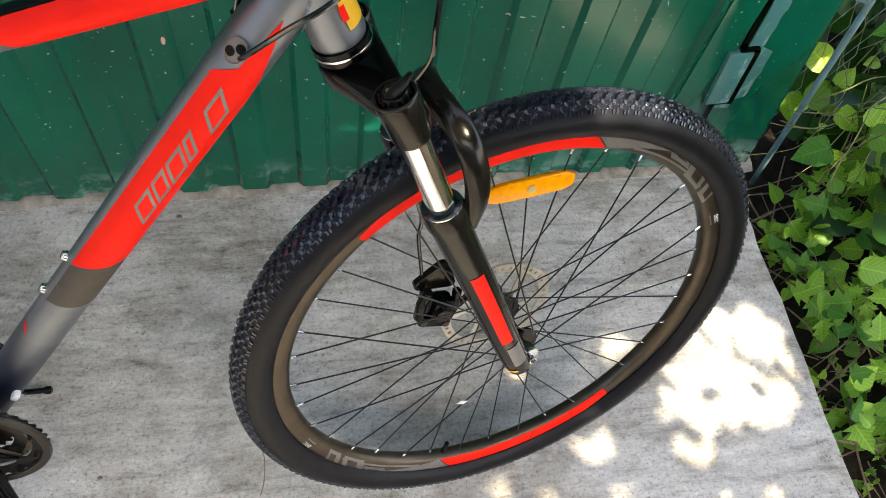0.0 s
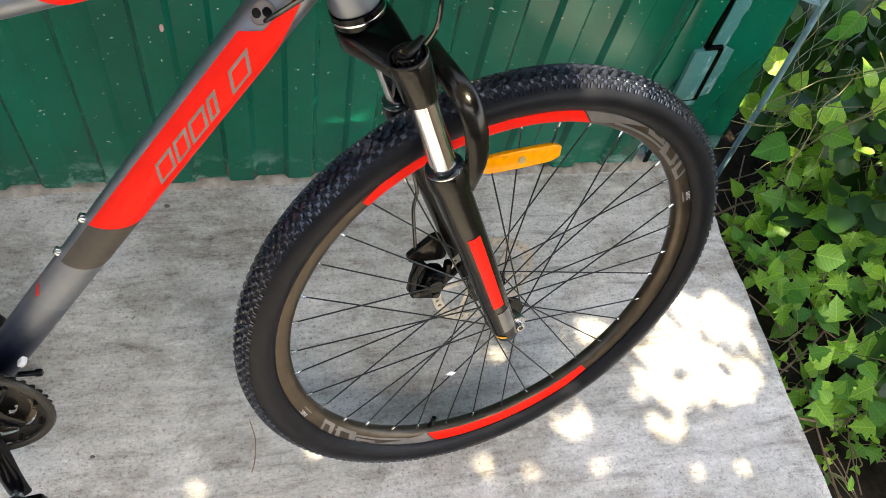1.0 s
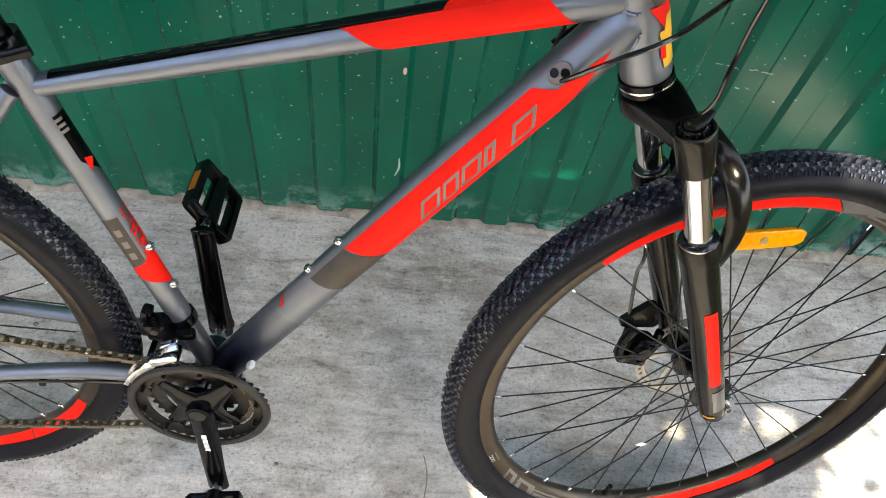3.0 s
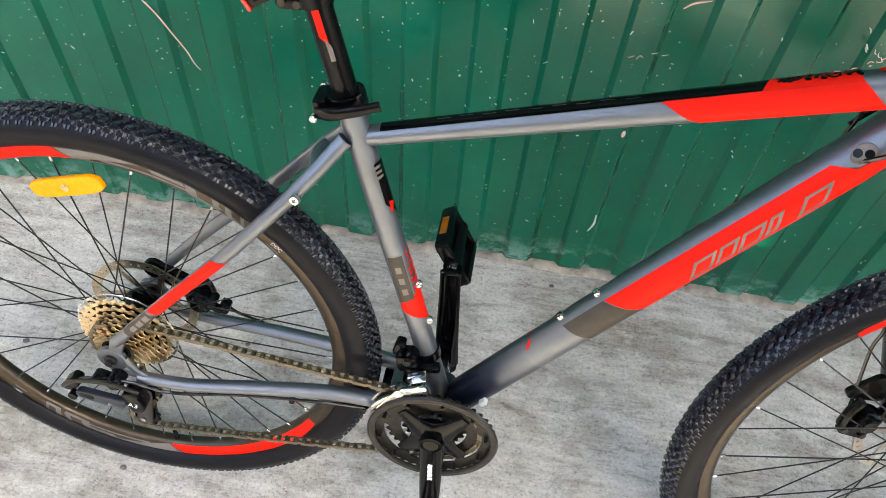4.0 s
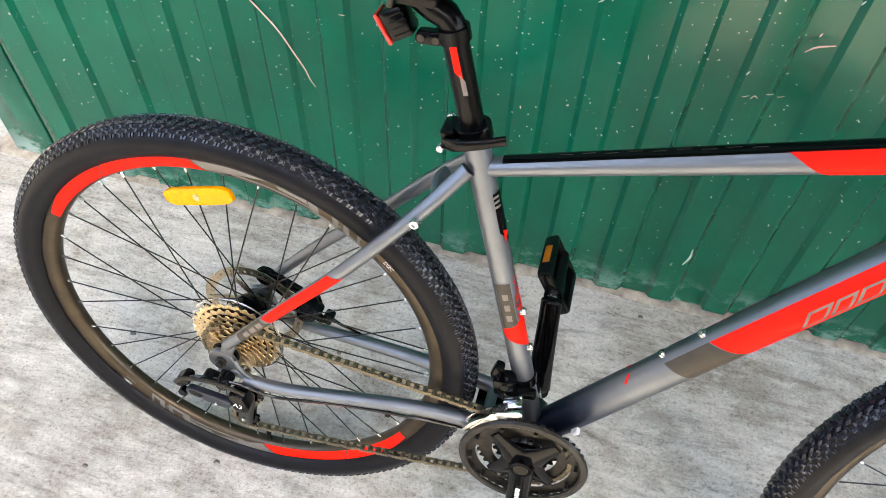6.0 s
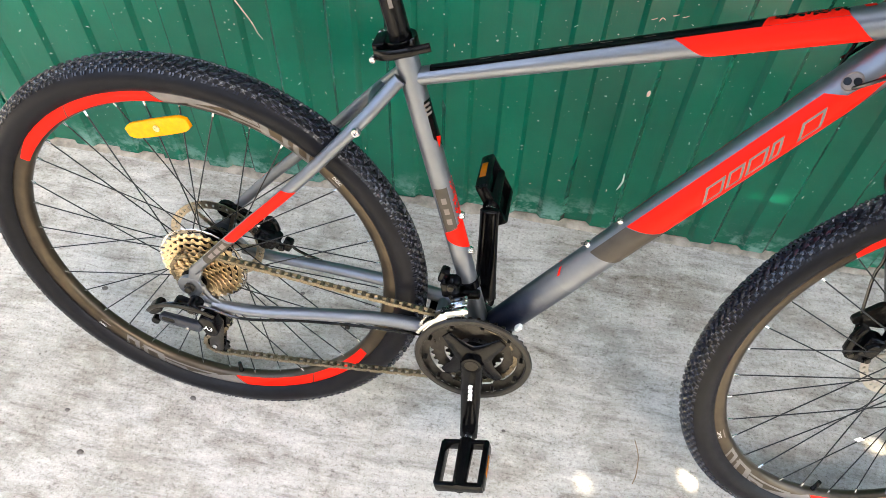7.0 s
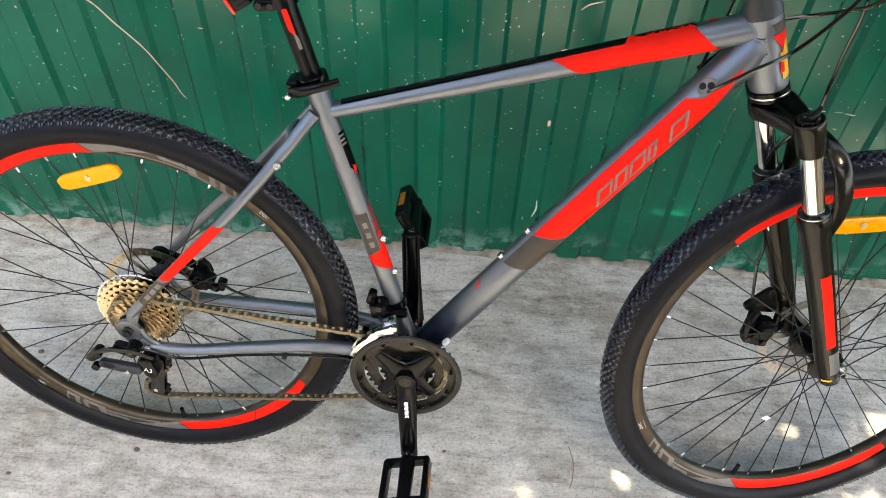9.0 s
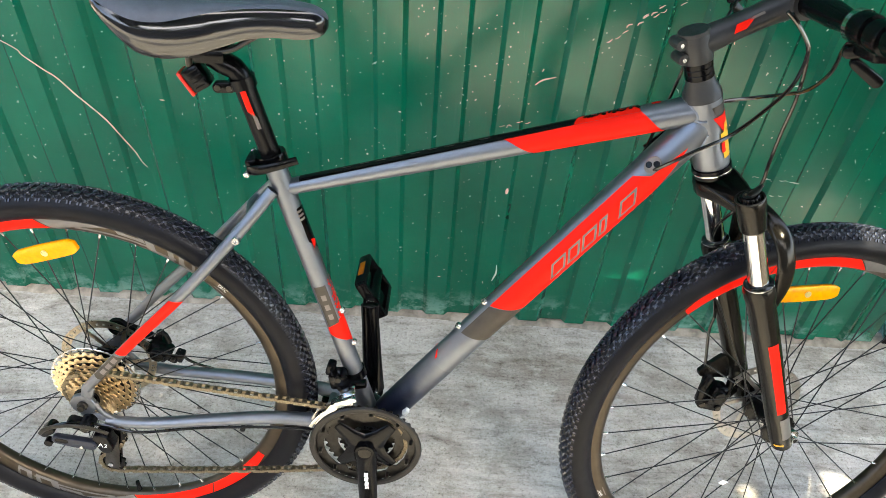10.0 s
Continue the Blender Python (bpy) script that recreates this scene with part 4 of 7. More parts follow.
def spoke_mesh(length):
    key = round(length, 4)
    if key not in SPOKES:
        bm = tube([(0, 0, 0), (0, 0, 0.004), (0, 0, length)], 0.00105, 6)
        me = bpy.data.meshes.new("spoke")
        bm.to_mesh(me)
        bm.free()
        SPOKES[key] = me
    return SPOKES[key]


bm = lathe([(0.0, -0.001), (0.0019, -0.001), (0.0018, 0.006), (0.0015, 0.0105), (0.0, 0.0105)], 8, axis="z")
NIPPLE = bpy.data.meshes.new("nipple")
bm.to_mesh(NIPPLE)
bm.free()


def to_z(a, b):
    """The pose that lays the z axis from a towards b."""
    return Matrix.Translation(a) @ (Vector(b) - Vector(a)).to_track_quat("Z", "Y").to_matrix().to_4x4()


def wheel(name, m, mark, flanges, hub, refl, lace):
    w = part(name, lathe(hub, 28), M_MATT, bike, m=m)
    part("tyre", tyre_casing(), M_RUBBER, w, "black knobbly off-road tyre")
    tagged(put("tread", TREAD, None, w), "small black rubber tread knobs", kind="stuff")
    part("rim", lathe(rim_profile(), 120, True), M_RIM, w, "black double-wall alloy rim", angle=50)
    for half in (0, 180):
        b = mark + half
        part("red_decal", rim_film(-1, lambda f: b, lambda f: b - 57 + 5 * f, 0.2955, lambda g: 0.3085 + 0.0095 * min(1, g / 0.28)), M_RED, w, "red rim decal")
        part("decal_seam", rim_film(-1, lambda f: b - 25.2 - 3 * f, lambda f: b - 25.6 - 3 * f, 0.2955, 0.3180, 0.0009, 1), M_RIM, w)
        part("grey_decal", rim_film(-1, lambda f: b - 57.5 + 5 * f, b - 74, lambda g: 0.2955 + 0.017 * g, 0.3180), M_RIMGREY, w, "grey rim decal")
        part("grey_decal", rim_film(-1, b - 64, b - 92, lambda g: 0.3000 + 0.002 * g, lambda g: 0.3035 + 0.001 * g), M_RIMGREY, w)
        for a0, a1, lo, hi in ((-75.5, -83, 0.3065, 0.3172), (-84, -92, 0.2975, 0.3172), (-93.5, -98.5, 0.2970, 0.3172)):
            part("decal_block", rim_film(-1, lambda f: b + a0 + 2 * f, lambda f: b + a1 + 2 * f, lo, hi, 0.0007, 8), M_RIMGREY, w)
            c0, c1 = a0 + (a1 - a0) * 0.28, a0 + (a1 - a0) * 0.75
            part("decal_block", rim_film(-1, lambda f: b + c0 + 1.5 * f, lambda f: b + c1 + 1.5 * f, lo + 0.0045, hi - 0.0035, 0.0010, 6), M_RIM, w)
        part("lettering", rim_text(-1, "DISC", b - 106.8, 0.3095, 0.0078), M_WHITE, w, "small white DISC lettering")
        part("lettering", rim_film(-1, b - 104.6, b - 108.6, 0.3008, 0.3026, 0.0008, 6, 1), M_MARK, w)
    for i in range(36):
        th = radians(mark + 10 * i)
        left = 1 - i % 2
        fy, fr = flanges[left]
        turn = radians(74) * lace[i % 4]
        hubp = Vector((fr * math.cos(th + turn), fy + 0.0016 * lace[i % 4], fr * math.sin(th + turn)))
        rimp = Vector((0.2935 * math.cos(th), 0.0016 * (1 if left else -1), 0.2935 * math.sin(th)))
        put("spoke", spoke_mesh((rimp - hubp).length), M_SPOKE, w, m=to_z(hubp, rimp))
        put("nipple", NIPPLE, M_NIPPLE, w, m=to_z(rimp, hubp))
    if refl:
        rb, rm = reflector(*refl)
        part("reflector", rb, M_ORANGE, w, "amber spoke reflector")
        part("reflector_screw", lathe([(0.0, -0.0015), (0.0052, -0.0015), (0.0052, 0.001), (0.0, 0.001)], 14, m=rm @ Matrix.Translation((0, -0.0035, 0))), M_BRASS, w)
    a = radians(mark - 235.5)
    part("valve", tube([Vector((math.cos(a), 0, math.sin(a))) * r for r in (0.295, 0.287, 0.286, 0.270)], [0.0045, 0.0045, 0.0038, 0.0036], 10), M_PLASTIC, w, "black rubber tyre valve")
    return w


rear_hub = [(0.0, -0.066), (0.0055, -0.066), (0.0055, -0.060), (0.016, -0.058), (0.0175, -0.022), (0.0290, -0.0215), (0.0290, -0.0185), (0.016, -0.015), (0.0145, 0.026), (0.0290, 0.0315), (0.0290, 0.0345), (0.0215, 0.036), (0.0215, 0.042), (0.012, 0.046), (0.0055, 0.060), (0.0, 0.066)]
rear = wheel("rear_wheel", LOW, 149.4, ((-0.020, 0.0265), (0.033, 0.0265)), rear_hub, ((-0.025, -0.017, 0.2575), (0.112, -0.018, 0.047), 0.116), (-1, 1, 1, -1))
part("brake_disc", rotor(0.080, 0.0425), M_ROTOR, rear, "slotted steel brake disc")

DELTA = radians(12.6)
STEER = Matrix.Translation(H0) @ Matrix.Rotation(DELTA, 4, SA) @ Matrix((XS, (0, 1, 0), SA)).transposed().to_4x4()
nf = Vector((-0.0025, 0.9997, -0.0230)).normalized()
xf = Vector((math.sin(HA), 0, -math.cos(HA)))
xf = (xf - nf * xf.dot(nf)).normalized()
zf = xf.cross(nf)
AX = Vector((0.0385, 0.0001, -0.5026))
FRONT = LOW @ STEER @ Matrix.Translation(AX) @ Matrix((xf, nf, zf)).transposed().to_4x4()
front_hub = [(0.0, -0.052), (0.0055, -0.052), (0.0055, -0.049), (0.011, -0.047), (0.012, -0.036), (0.0290, -0.0345), (0.0290, -0.0315), (0.0135, -0.028), (0.0125, 0.018), (0.0290, 0.0205), (0.0290, 0.0235), (0.0205, 0.025), (0.0205, 0.034), (0.011, 0.037), (0.0055, 0.048), (0.0, 0.052)]
front = wheel("front_wheel", FRONT, 131.4, ((-0.033, 0.0265), (0.022, 0.0265)), front_hub, ((-0.0043, -0.0055, 0.246), (1.0, 0, 0.0175), 0.108), (-1, -1, 1, 1))
part("brake_disc", rotor(0.080, 0.0345), M_DISC, front, "slotted steel brake disc")
tag_m = Matrix.Translation((-0.060, -0.020, -0.126)) @ pose(0, 0, 0, 20, 35, 10)
part("tag", box((0.015, 0.0006, 0.011), tag_m), M_PAPER, front, "scrap of white paper tag on a spoke")

# ---- fork, in steering coordinates: x ahead of the axis, z along it ----
FORK = LOW @ STEER


def fp(name, bm, material, label="", parent=None, angle=35):
    return part(name, bm, material, parent or bike, label, angle, None if parent else FORK)


arm = [(0.0, 0.0, 0.0275), (0.016, -0.0600, 0.0150), (0.016, 0.0600, 0.0150)]
crown = plate(hull2(arm, 12), -0.030, -0.007, 0.004, m=Matrix(((1, 0, 0, 0), (0, 0, 1, 0), (0, 1, 0, 0), (0, 0, 0, 1))))
bmesh.ops.recalc_face_normals(crown, faces=crown.faces[:])
bmesh.ops.subdivide_edges(crown, edges=[e for e in crown.edges if abs(e.verts[0].co.y - e.verts[1].co.y) > 0.02], cuts=4)
for v in crown.verts:
    f = min(1.0, abs(v.co.y) / 0.06)
    v.co.z = v.co.z - 0.022 * f * f if v.co.z > -0.019 else v.co.z - 0.012 * f * f
for s in (-1, 1):
    crown = lathe([(0.0, -0.068), (0.0168, -0.068), (0.0176, -0.065), (0.0196, -0.032), (0.0200, -0.022), (0.0190, -0.019), (0.0172, -0.0195), (0.0166, -0.025), (0.0, -0.025)], 30, bm=crown, m=Matrix.Translation((0.018, s * 0.0635, 0)), axis="z")
crown = fp("fork_crown", crown, M_FORK, "black fork crown", angle=40)
for s in (-1, 1):
    at = Matrix.Translation((0.018, s * 0.0635, 0))
    cap_at = at @ Matrix.Translation((0, 0, -0.008))
    part("cap_rim", lathe([(0.0164, -0.0140), (0.0174, -0.0104), (0.0190, -0.0102), (0.0196, -0.0118), (0.0186, -0.0140)], 32, True, m=cap_at, axis="z"), M_CHAINRING, crown, "thin worn metal rim")
    part("top_cap", lathe([(0.0, -0.017), (0.0152, -0.017), (0.0152, -0.0135), (0.0142, -0.0125), (0.0128, -0.0128), (0.0122, -0.0085), (0.0112, -0.0072), (0.0, -0.0072)], 32, m=cap_at, axis="z"), M_BLACK, crown, "black preload dial")
    for k in range(14):
        a = 2 * math.pi * k / 14
        part("dial_rib", box((0.0024, 0.0022, 0.0058), cap_at @ pose(0.0126 * math.cos(a), 0.0126 * math.sin(a), -0.0108, 0, 0, math.degrees(a)), 0.0006), M_CHAINRING, crown)
    part("dial_face", lathe([(0.0, -0.0074), (0.0088, -0.0074), (0.0090, -0.0062), (0.0076, -0.0056), (0.0072, -0.0064), (0.0, -0.0064)], 22, m=cap_at, axis="z"), M_CHAINRING, crown)
    for k in range(3):
        a = 2 * math.pi * k / 3 + 0.5
        part("dial_screw", lathe([(0.0, -0.0066), (0.0018, -0.0066), (0.0016, -0.0050), (0.0, -0.0050)], 10, m=cap_at @ Matrix.Translation((0.0044 * math.cos(a), 0.0044 * math.sin(a), 0)), axis="z"), M_COG, crown)
    if s < 0:
        lever = tube(smooth_path([cap_at @ Vector(q) for q in ((-0.003, -0.006, -0.0050), (0.006, -0.003, -0.0030), (0.013, 0.001, -0.0015), (0.020, 0.004, 0.0020))], 5), [0.0050, 0.0056, 0.0060, 0.0062, 0.0062, 0.0060, 0.0058, 0.0055, 0.0052, 0.0048, 0.0044, 0.0041, 0.0038, 0.0035, 0.0032, 0.0028], 12, flat=1.0)
        bmesh.ops.scale(lever, vec=(1, 1, 0.42), verts=lever.verts, space=Matrix.Translation((0, 0, 0.0120)))
        part("lockout_lever", lever, M_CHAINRING, crown, "small dark curved lockout lever")
    st = fp("stanchion", lathe([(0.0, -0.180), (0.0143, -0.180), (0.0143, -0.064), (0.0, -0.064)], 30, m=at, axis="z"), M_CHROME, "polished chrome stanchion")
    leg_path, leg_r = taper([(0.0178, s * 0.0635, -0.166), (0.0180, s * 0.0635, -0.20), (0.0215, s * 0.0640, -0.30), (0.0240, s * 0.0640, -0.40), (0.0265, s * 0.0630, -0.472), (0.029, s * 0.0610, -0.500)], 0.0212, 0.0165, 6)
    leg = tube(leg_path, leg_r, 26)
    leg = plate(hull2([(0.0455, -0.4950, 0.012), (0.030, -0.474, 0.012)]), s * 0.048, s * 0.058, 0.001, leg)
    leg = lathe([(0.0225, -0.184), (0.0230, -0.172), (0.0212, -0.164), (0.0155, -0.1635)], 28, bm=leg, m=at, axis="z")
    leg = fp("lower_leg", leg, M_FORK, "matt black fork lower leg")
    part("wiper_seal", lathe([(0.0146, -0.168), (0.0205, -0.168), (0.0198, -0.1605), (0.0158, -0.158), (0.0146, -0.158)], 28, True, m=at, axis="z"), M_GLOSS, leg, "dark rubber wiper seal")
    part("seal_ring", lathe([(0.0186, -0.1632), (0.0206, -0.1632), (0.0206, -0.1614), (0.0186, -0.1614)], 28, True, m=at, axis="z"), M_STEEL, leg)
    part("red_decal", skin(leg_path, leg_r, 0.335, 0.625, -22 if s < 0 else 160, 24 if s < 0 else 204, nu=14), M_RED, leg, "long red decal")
    part("grey_label", skin(leg_path, leg_r, 0.66, 0.80, -15 if s < 0 else 165, 45 if s < 0 else 225, nu=4), M_RIMGREY, leg)
    part("yellow_label", skin(leg_path, leg_r, 0.855, 0.885, -62 if s < 0 else 200, -14 if s < 0 else 245, lift=0.001, nu=3), M_YELLOW, leg, "small yellow warning label")
    eye = (AX.x + 0.008, 0, AX.z + 0.008)
    qr = lathe([(0.0, 0.0), (0.0100, 0.0), (0.0105, 0.003), (0.0085, 0.007), (0.0085, 0.011), (0.0, 0.011)], 20, m=Matrix.Translation((eye[0], s * 0.050, eye[2])) @ pose(0, 0, 0, 0, 0, 180 if s < 0 else 0))
    part("axle_nut", qr, M_CHROME, leg, "chrome axle nut")
    if s < 0:
        part("quick_release_cap", lathe([(0.0, -0.072), (0.0052, -0.072), (0.0056, -0.070), (0.0058, -0.064), (0.0120, -0.063), (0.0125, -0.060), (0.0110, -0.056), (0.0, -0.056)], 22, m=Matrix.Translation((eye[0], 0, eye[2]))), M_STEEL, leg, "steel axle cap")
        # a black disc on the cap's face, its colour standing for a shaded recess
        part("cap_socket", lathe([(0.0, -0.0726), (0.0034, -0.0726), (0.0034, -0.0715), (0.0, -0.0715)], 14, m=Matrix.Translation((eye[0], 0, eye[2]))), M_BLACK, leg)

arch_path = smooth_path([(0.033, -0.0655, -0.206), (0.050, -0.0665, -0.176), (0.060, -0.0640, -0.140), (0.062, -0.0530, -0.108), (0.058, -0.030, -0.088), (0.055, 0, -0.081), (0.058, 0.030, -0.088), (0.062, 0.0530, -0.108), (0.060, 0.0640, -0.140), (0.050, 0.0665, -0.176), (0.033, 0.0655, -0.206)], 5)
arch = tube(arch_path, [0.0100 + 0.0032 * min(1.0, 2.6 * math.sin(math.pi * i / (len(arch_path) - 1))) for i in range(len(arch_path))], 20, flat=0.45)
fp("fork_arch", arch, M_FORK, "black fork arch over the tyre")


def caliper(m, parent_name):
    """A two-piston disc caliper with bracket, bolts and a hose banjo."""
    bm = box((0.046, 0.030, 0.034), m, 0.006)
    bm = box((0.030, 0.036, 0.024), m @ pose(0.006, 0, -0.004), 0.005, bm)
    bm = lathe([(0.0, -0.022), (0.013, -0.022), (0.015, -0.017), (0.015, 0.017), (0.013, 0.022), (0.0, 0.022)], 18, bm=bm, m=m)
    bm = tube([m @ Vector(q) for q in ((-0.030, 0, 0.018), (-0.020, 0, 0.030), (0.010, 0, 0.034), (0.036, 0, 0.030))], 0.0075, 10, bm)
    bm = tube([m @ Vector(q) for q in ((-0.030, 0, -0.022), (0.0, 0, -0.028), (0.036, 0, -0.020))], 0.0065, 10, bm)
    bm = plate(hull2([(-0.030, 0.020, 0.010), (-0.034, -0.020, 0.009)]), -0.006, 0.006, 0.001, bm, m)
    return bm


cal_m = Matrix.Translation((-0.030, 0.034, -0.445)) @ pose(0, 0, 0, 0, -55, 0) @ Matrix.Scale(0.82, 4)
cal = fp("front_brake_caliper", caliper(cal_m, ""), M_PLASTIC, "black disc brake caliper", angle=40)
for x, z in ((-0.030, 0.020), (-0.034, -0.020)):
    part("bolt", lathe([(0.0, -0.010), (0.0055, -0.010), (0.0055, -0.005), (0.0, -0.005)], 12, m=cal_m @ Matrix.Translation((x, 0, z))), M_CHAINRING, cal)
mount = plate(hull2([(-0.004, -0.395, 0.010), (-0.040, -0.405, 0.008), (-0.004, -0.425, 0.008)]), 0.046, 0.056, 0.001)
mount = plate(hull2([(0.004, -0.470, 0.010), (-0.034, -0.490, 0.008)]), 0.046, 0.056, 0.001, mount)
fp("brake_mount", mount, M_FORK)
hose = smooth_path([(-0.052, 0.034, -0.420), (-0.036, 0.050, -0.405), (-0.015, 0.060, -0.335), (0.000, 0.060, -0.297), (0.006, 0.060, -0.20), (0.014, 0.050, -0.135), (0.040, 0.022, -0.090), (0.066, 0.004, -0.056), (0.080, 0.0, -0.022), (0.098, -0.004, 0.020), (0.118, -0.012, 0.068), (0.131, -0.020, 0.128), (0.120, -0.020, 0.169), (0.112, -0.024, 0.184)], 8)
fp("front_brake_hose", tube(hose, 0.0025, 8), M_CABLE, "black front brake hose")

# ---- cockpit ----
for k in range(3):
    z = 0.137 + 0.00735 * k
    fp("headset_spacer", lathe([(0.0, z), (0.0177, z), (0.0182, z + 0.0006), (0.0182, z + 0.0066), (0.0177, z + 0.0072), (0.0, z + 0.0072)], 26, axis="z"), M_BLACK, "glossy black headset spacer")
stem = lathe([(0.0, 0.159), (0.0190, 0.159), (0.0196, 0.162), (0.0196, 0.191), (0.0188, 0.194), (0.0, 0.194)], 26, axis="z")
stem = tube(smooth_path([(0.004, 0, 0.180), (0.045, 0, 0.1825), (0.092, 0, 0.186), (0.122, 0, 0.188)], 5), [0.0185, 0.0178, 0.0172, 0.0168, 0.0164, 0.0160, 0.0158, 0.0156, 0.0156, 0.0158, 0.0162, 0.0168, 0.0175, 0.0182, 0.0188, 0.0190], 22, stem)
stem = lathe([(0.0, -0.023), (0.0205, -0.023), (0.0215, -0.020), (0.0215, 0.020), (0.0205, 0.023), (0.0, 0.023)], 26, bm=stem, m=Matrix.Translation((0.134, 0, 0.189)))
stem = fp("stem", stem, M_SATIN, "matt black alloy handlebar stem", angle=40)
part("top_cap", lathe([(0.0, 0.194), (0.0190, 0.194), (0.0194, 0.1955), (0.0188, 0.1985), (0.0, 0.1985)], 26, axis="z"), M_SATIN, stem)
for z in (0.170, 0.189):
    b = lathe([(0.0, -0.0125), (0.0066, -0.0125), (0.0072, -0.010), (0.0072, 0.010), (0.0066, 0.0125), (0.0, 0.0125)], 16, m=Matrix.Translation((-0.0215, 0, z)))
    lug = part("clamp_lug", b, M_SATIN, stem)
    part("bolt", lathe([(0.0, -0.0128), (0.0016, -0.0128), (0.0014, -0.0136), (0.0026, -0.0136), (0.0028, -0.0120), (0.0, -0.0120)], 14, m=Matrix.Translation((-0.0215, 0, z))), M_STEEL, stem)
stem_path, stem_r = smooth_path([(0.004, 0, 0.180), (0.045, 0, 0.1825), (0.092, 0, 0.186), (0.122, 0, 0.188)], 5), [0.0176] * 16
part("stem_mark", skin(stem_path, stem_r, lambda v: 0.30 + 0.05 * v, lambda v: 0.42 + 0.10 * v, 2, 32, nu=6, nv=5), M_RED, stem, "red mark on the stem")
part("stem_mark", skin(stem_path, stem_r, lambda v: 0.46 + 0.04 * v, lambda v: 0.60, 26, 36, nu=6, nv=3), M_MARK, stem)
part("stem_mark", skin(stem_path, stem_r, 0.40, 0.74, -16, -6, nu=6, nv=2), M_TAUPE, stem)
BAR = Vector((0.134, 0, 0.189))
bar_pts = [BAR + Vector(q) for q in ((-0.032, -0.318, 0.024), (-0.022, -0.20, 0.012), (-0.006, -0.10, 0.002), (0, -0.045, 0), (0, 0.045, 0), (-0.006, 0.10, 0.002), (-0.022, 0.20, 0.012), (-0.032, 0.318, 0.024))]
bar_path = smooth_path(bar_pts, 6)
fp("handlebar", tube(bar_path, [0.0111 + 0.0045 * max(0, min(1, (0.135 - abs(q.y)) / 0.06)) for q in bar_path], 20), M_BLACK, "black handlebar")
for s in (-1, 1):
    a = BAR + Vector((-0.0225, s * 0.205, 0.0124))
    b = BAR + Vector((-0.032, s * 0.318, 0.024))
    steps = [a.lerp(b, i / 24) for i in range(25)]
    fp("grip", tube(steps, [0.0168 if i % 2 else 0.0155 for i in range(25)], 18), M_PLASTIC, "black rubber grip")
    mm = Matrix.Translation(BAR + Vector((-0.019, s * 0.182, 0.009)))
    bm = lathe([(0.0115, -0.010), (0.0165, -0.010), (0.0172, -0.007), (0.0172, 0.007), (0.0165, 0.010), (0.0115, 0.010)], 22, True, m=mm)
    bm = box((0.050, 0.026, 0.020), mm @ pose(0.034, -s * 0.010, -0.010, 0, 18, 0), 0.006, bm)
    lever = fp("brake_lever", bm, M_MATT, "black hydraulic brake lever", angle=40)
    part("lever_blade", tube(smooth_path([mm @ Vector(q) for q in ((0.045, -s * 0.006, -0.014), (0.062, s * 0.010, -0.020), (0.058, s * 0.060, -0.022), (0.062, s * 0.110, -0.024))], 5), 0.0056, 10, flat=0.7), M_MATT, lever)
    bm = lathe([(0.0115, -0.010), (0.0175, -0.010), (0.0182, -0.007), (0.0182, 0.007), (0.0170, 0.012), (0.0115, 0.012)], 22, True, m=Matrix.Translation(BAR + Vector((-0.014, s * 0.150, 0.007))))
    bm = box((0.050, 0.040, 0.024), Matrix.Translation(BAR + Vector((0.004, s * 0.152, -0.022))) @ pose(0, 0, 0, 0, 25, 0), 0.007, bm)
    sh = fp("gear_shifter", bm, M_PLASTIC, "black trigger shifter", angle=40)
    part("shifter_band", lathe([(0.0118, -0.005), (0.0188, -0.005), (0.0188, 0.005), (0.0118, 0.005)], 24, True, m=Matrix.Translation(BAR + Vector((-0.012, s * 0.136, 0.0060)))), M_CHROME, sh, "shiny clamp band")
    part("thumb_lever", plate(hull2([(0.0, 0.0, 0.007), (0.034, 0.010, 0.008)]), -0.006, 0.006, 0.002, m=Matrix.Translation(BAR + Vector((-0.020, s * 0.128, -0.022))) @ pose(0, 0, 0, 0, 20, s * 30)), M_MATT, sh)
    part("thumb_lever", plate(hull2([(0.0, 0.0, 0.006), (0.030, -0.012, 0.007)]), -0.005, 0.005, 0.002, m=Matrix.Translation(BAR + Vector((-0.016, s * 0.133, -0.036))) @ pose(0, 0, 0, 0, 30, s * 25)), M_PLASTIC, sh)

# cables from the bar to the frame (frame coordinates)

def s2b(q):
    return STEER @ Vector(q)


c1 = smooth_path([s2b((0.086, -0.060, 0.205)), s2b((0.095, -0.060, 0.190)), s2b((0.105, -0.060, 0.167)), s2b((0.108, -0.060, 0.150)), s2b((0.098, -0.060, 0.128)), s2b((0.076, -0.060, 0.106)), (0.898, -0.055, 0.537), (0.860, -0.045, 0.504), (0.828, -0.028, 0.470), (0.818, -0.018, 0.458)], 8)
bp("gear_cable", tube(c1, 0.0025, 8), M_CABLE, "black cable housing entering the down tube")
c3 = smooth_path([s2b((0.140, -0.140, 0.184)), s2b((0.122, -0.115, 0.170)), s2b((0.126, -0.075, 0.120)), s2b((0.116, -0.040, 0.088)), s2b((0.100, -0.010, 0.077)), s2b((0.078, 0.024, 0.068)), (0.905, 0.046, 0.533), (0.862, 0.044, 0.505), (0.815, 0.028, 0.470)], 8)
bp("rear_brake_hose", tube(c3, 0.0025, 8), M_CABLE, "black rear brake hose")
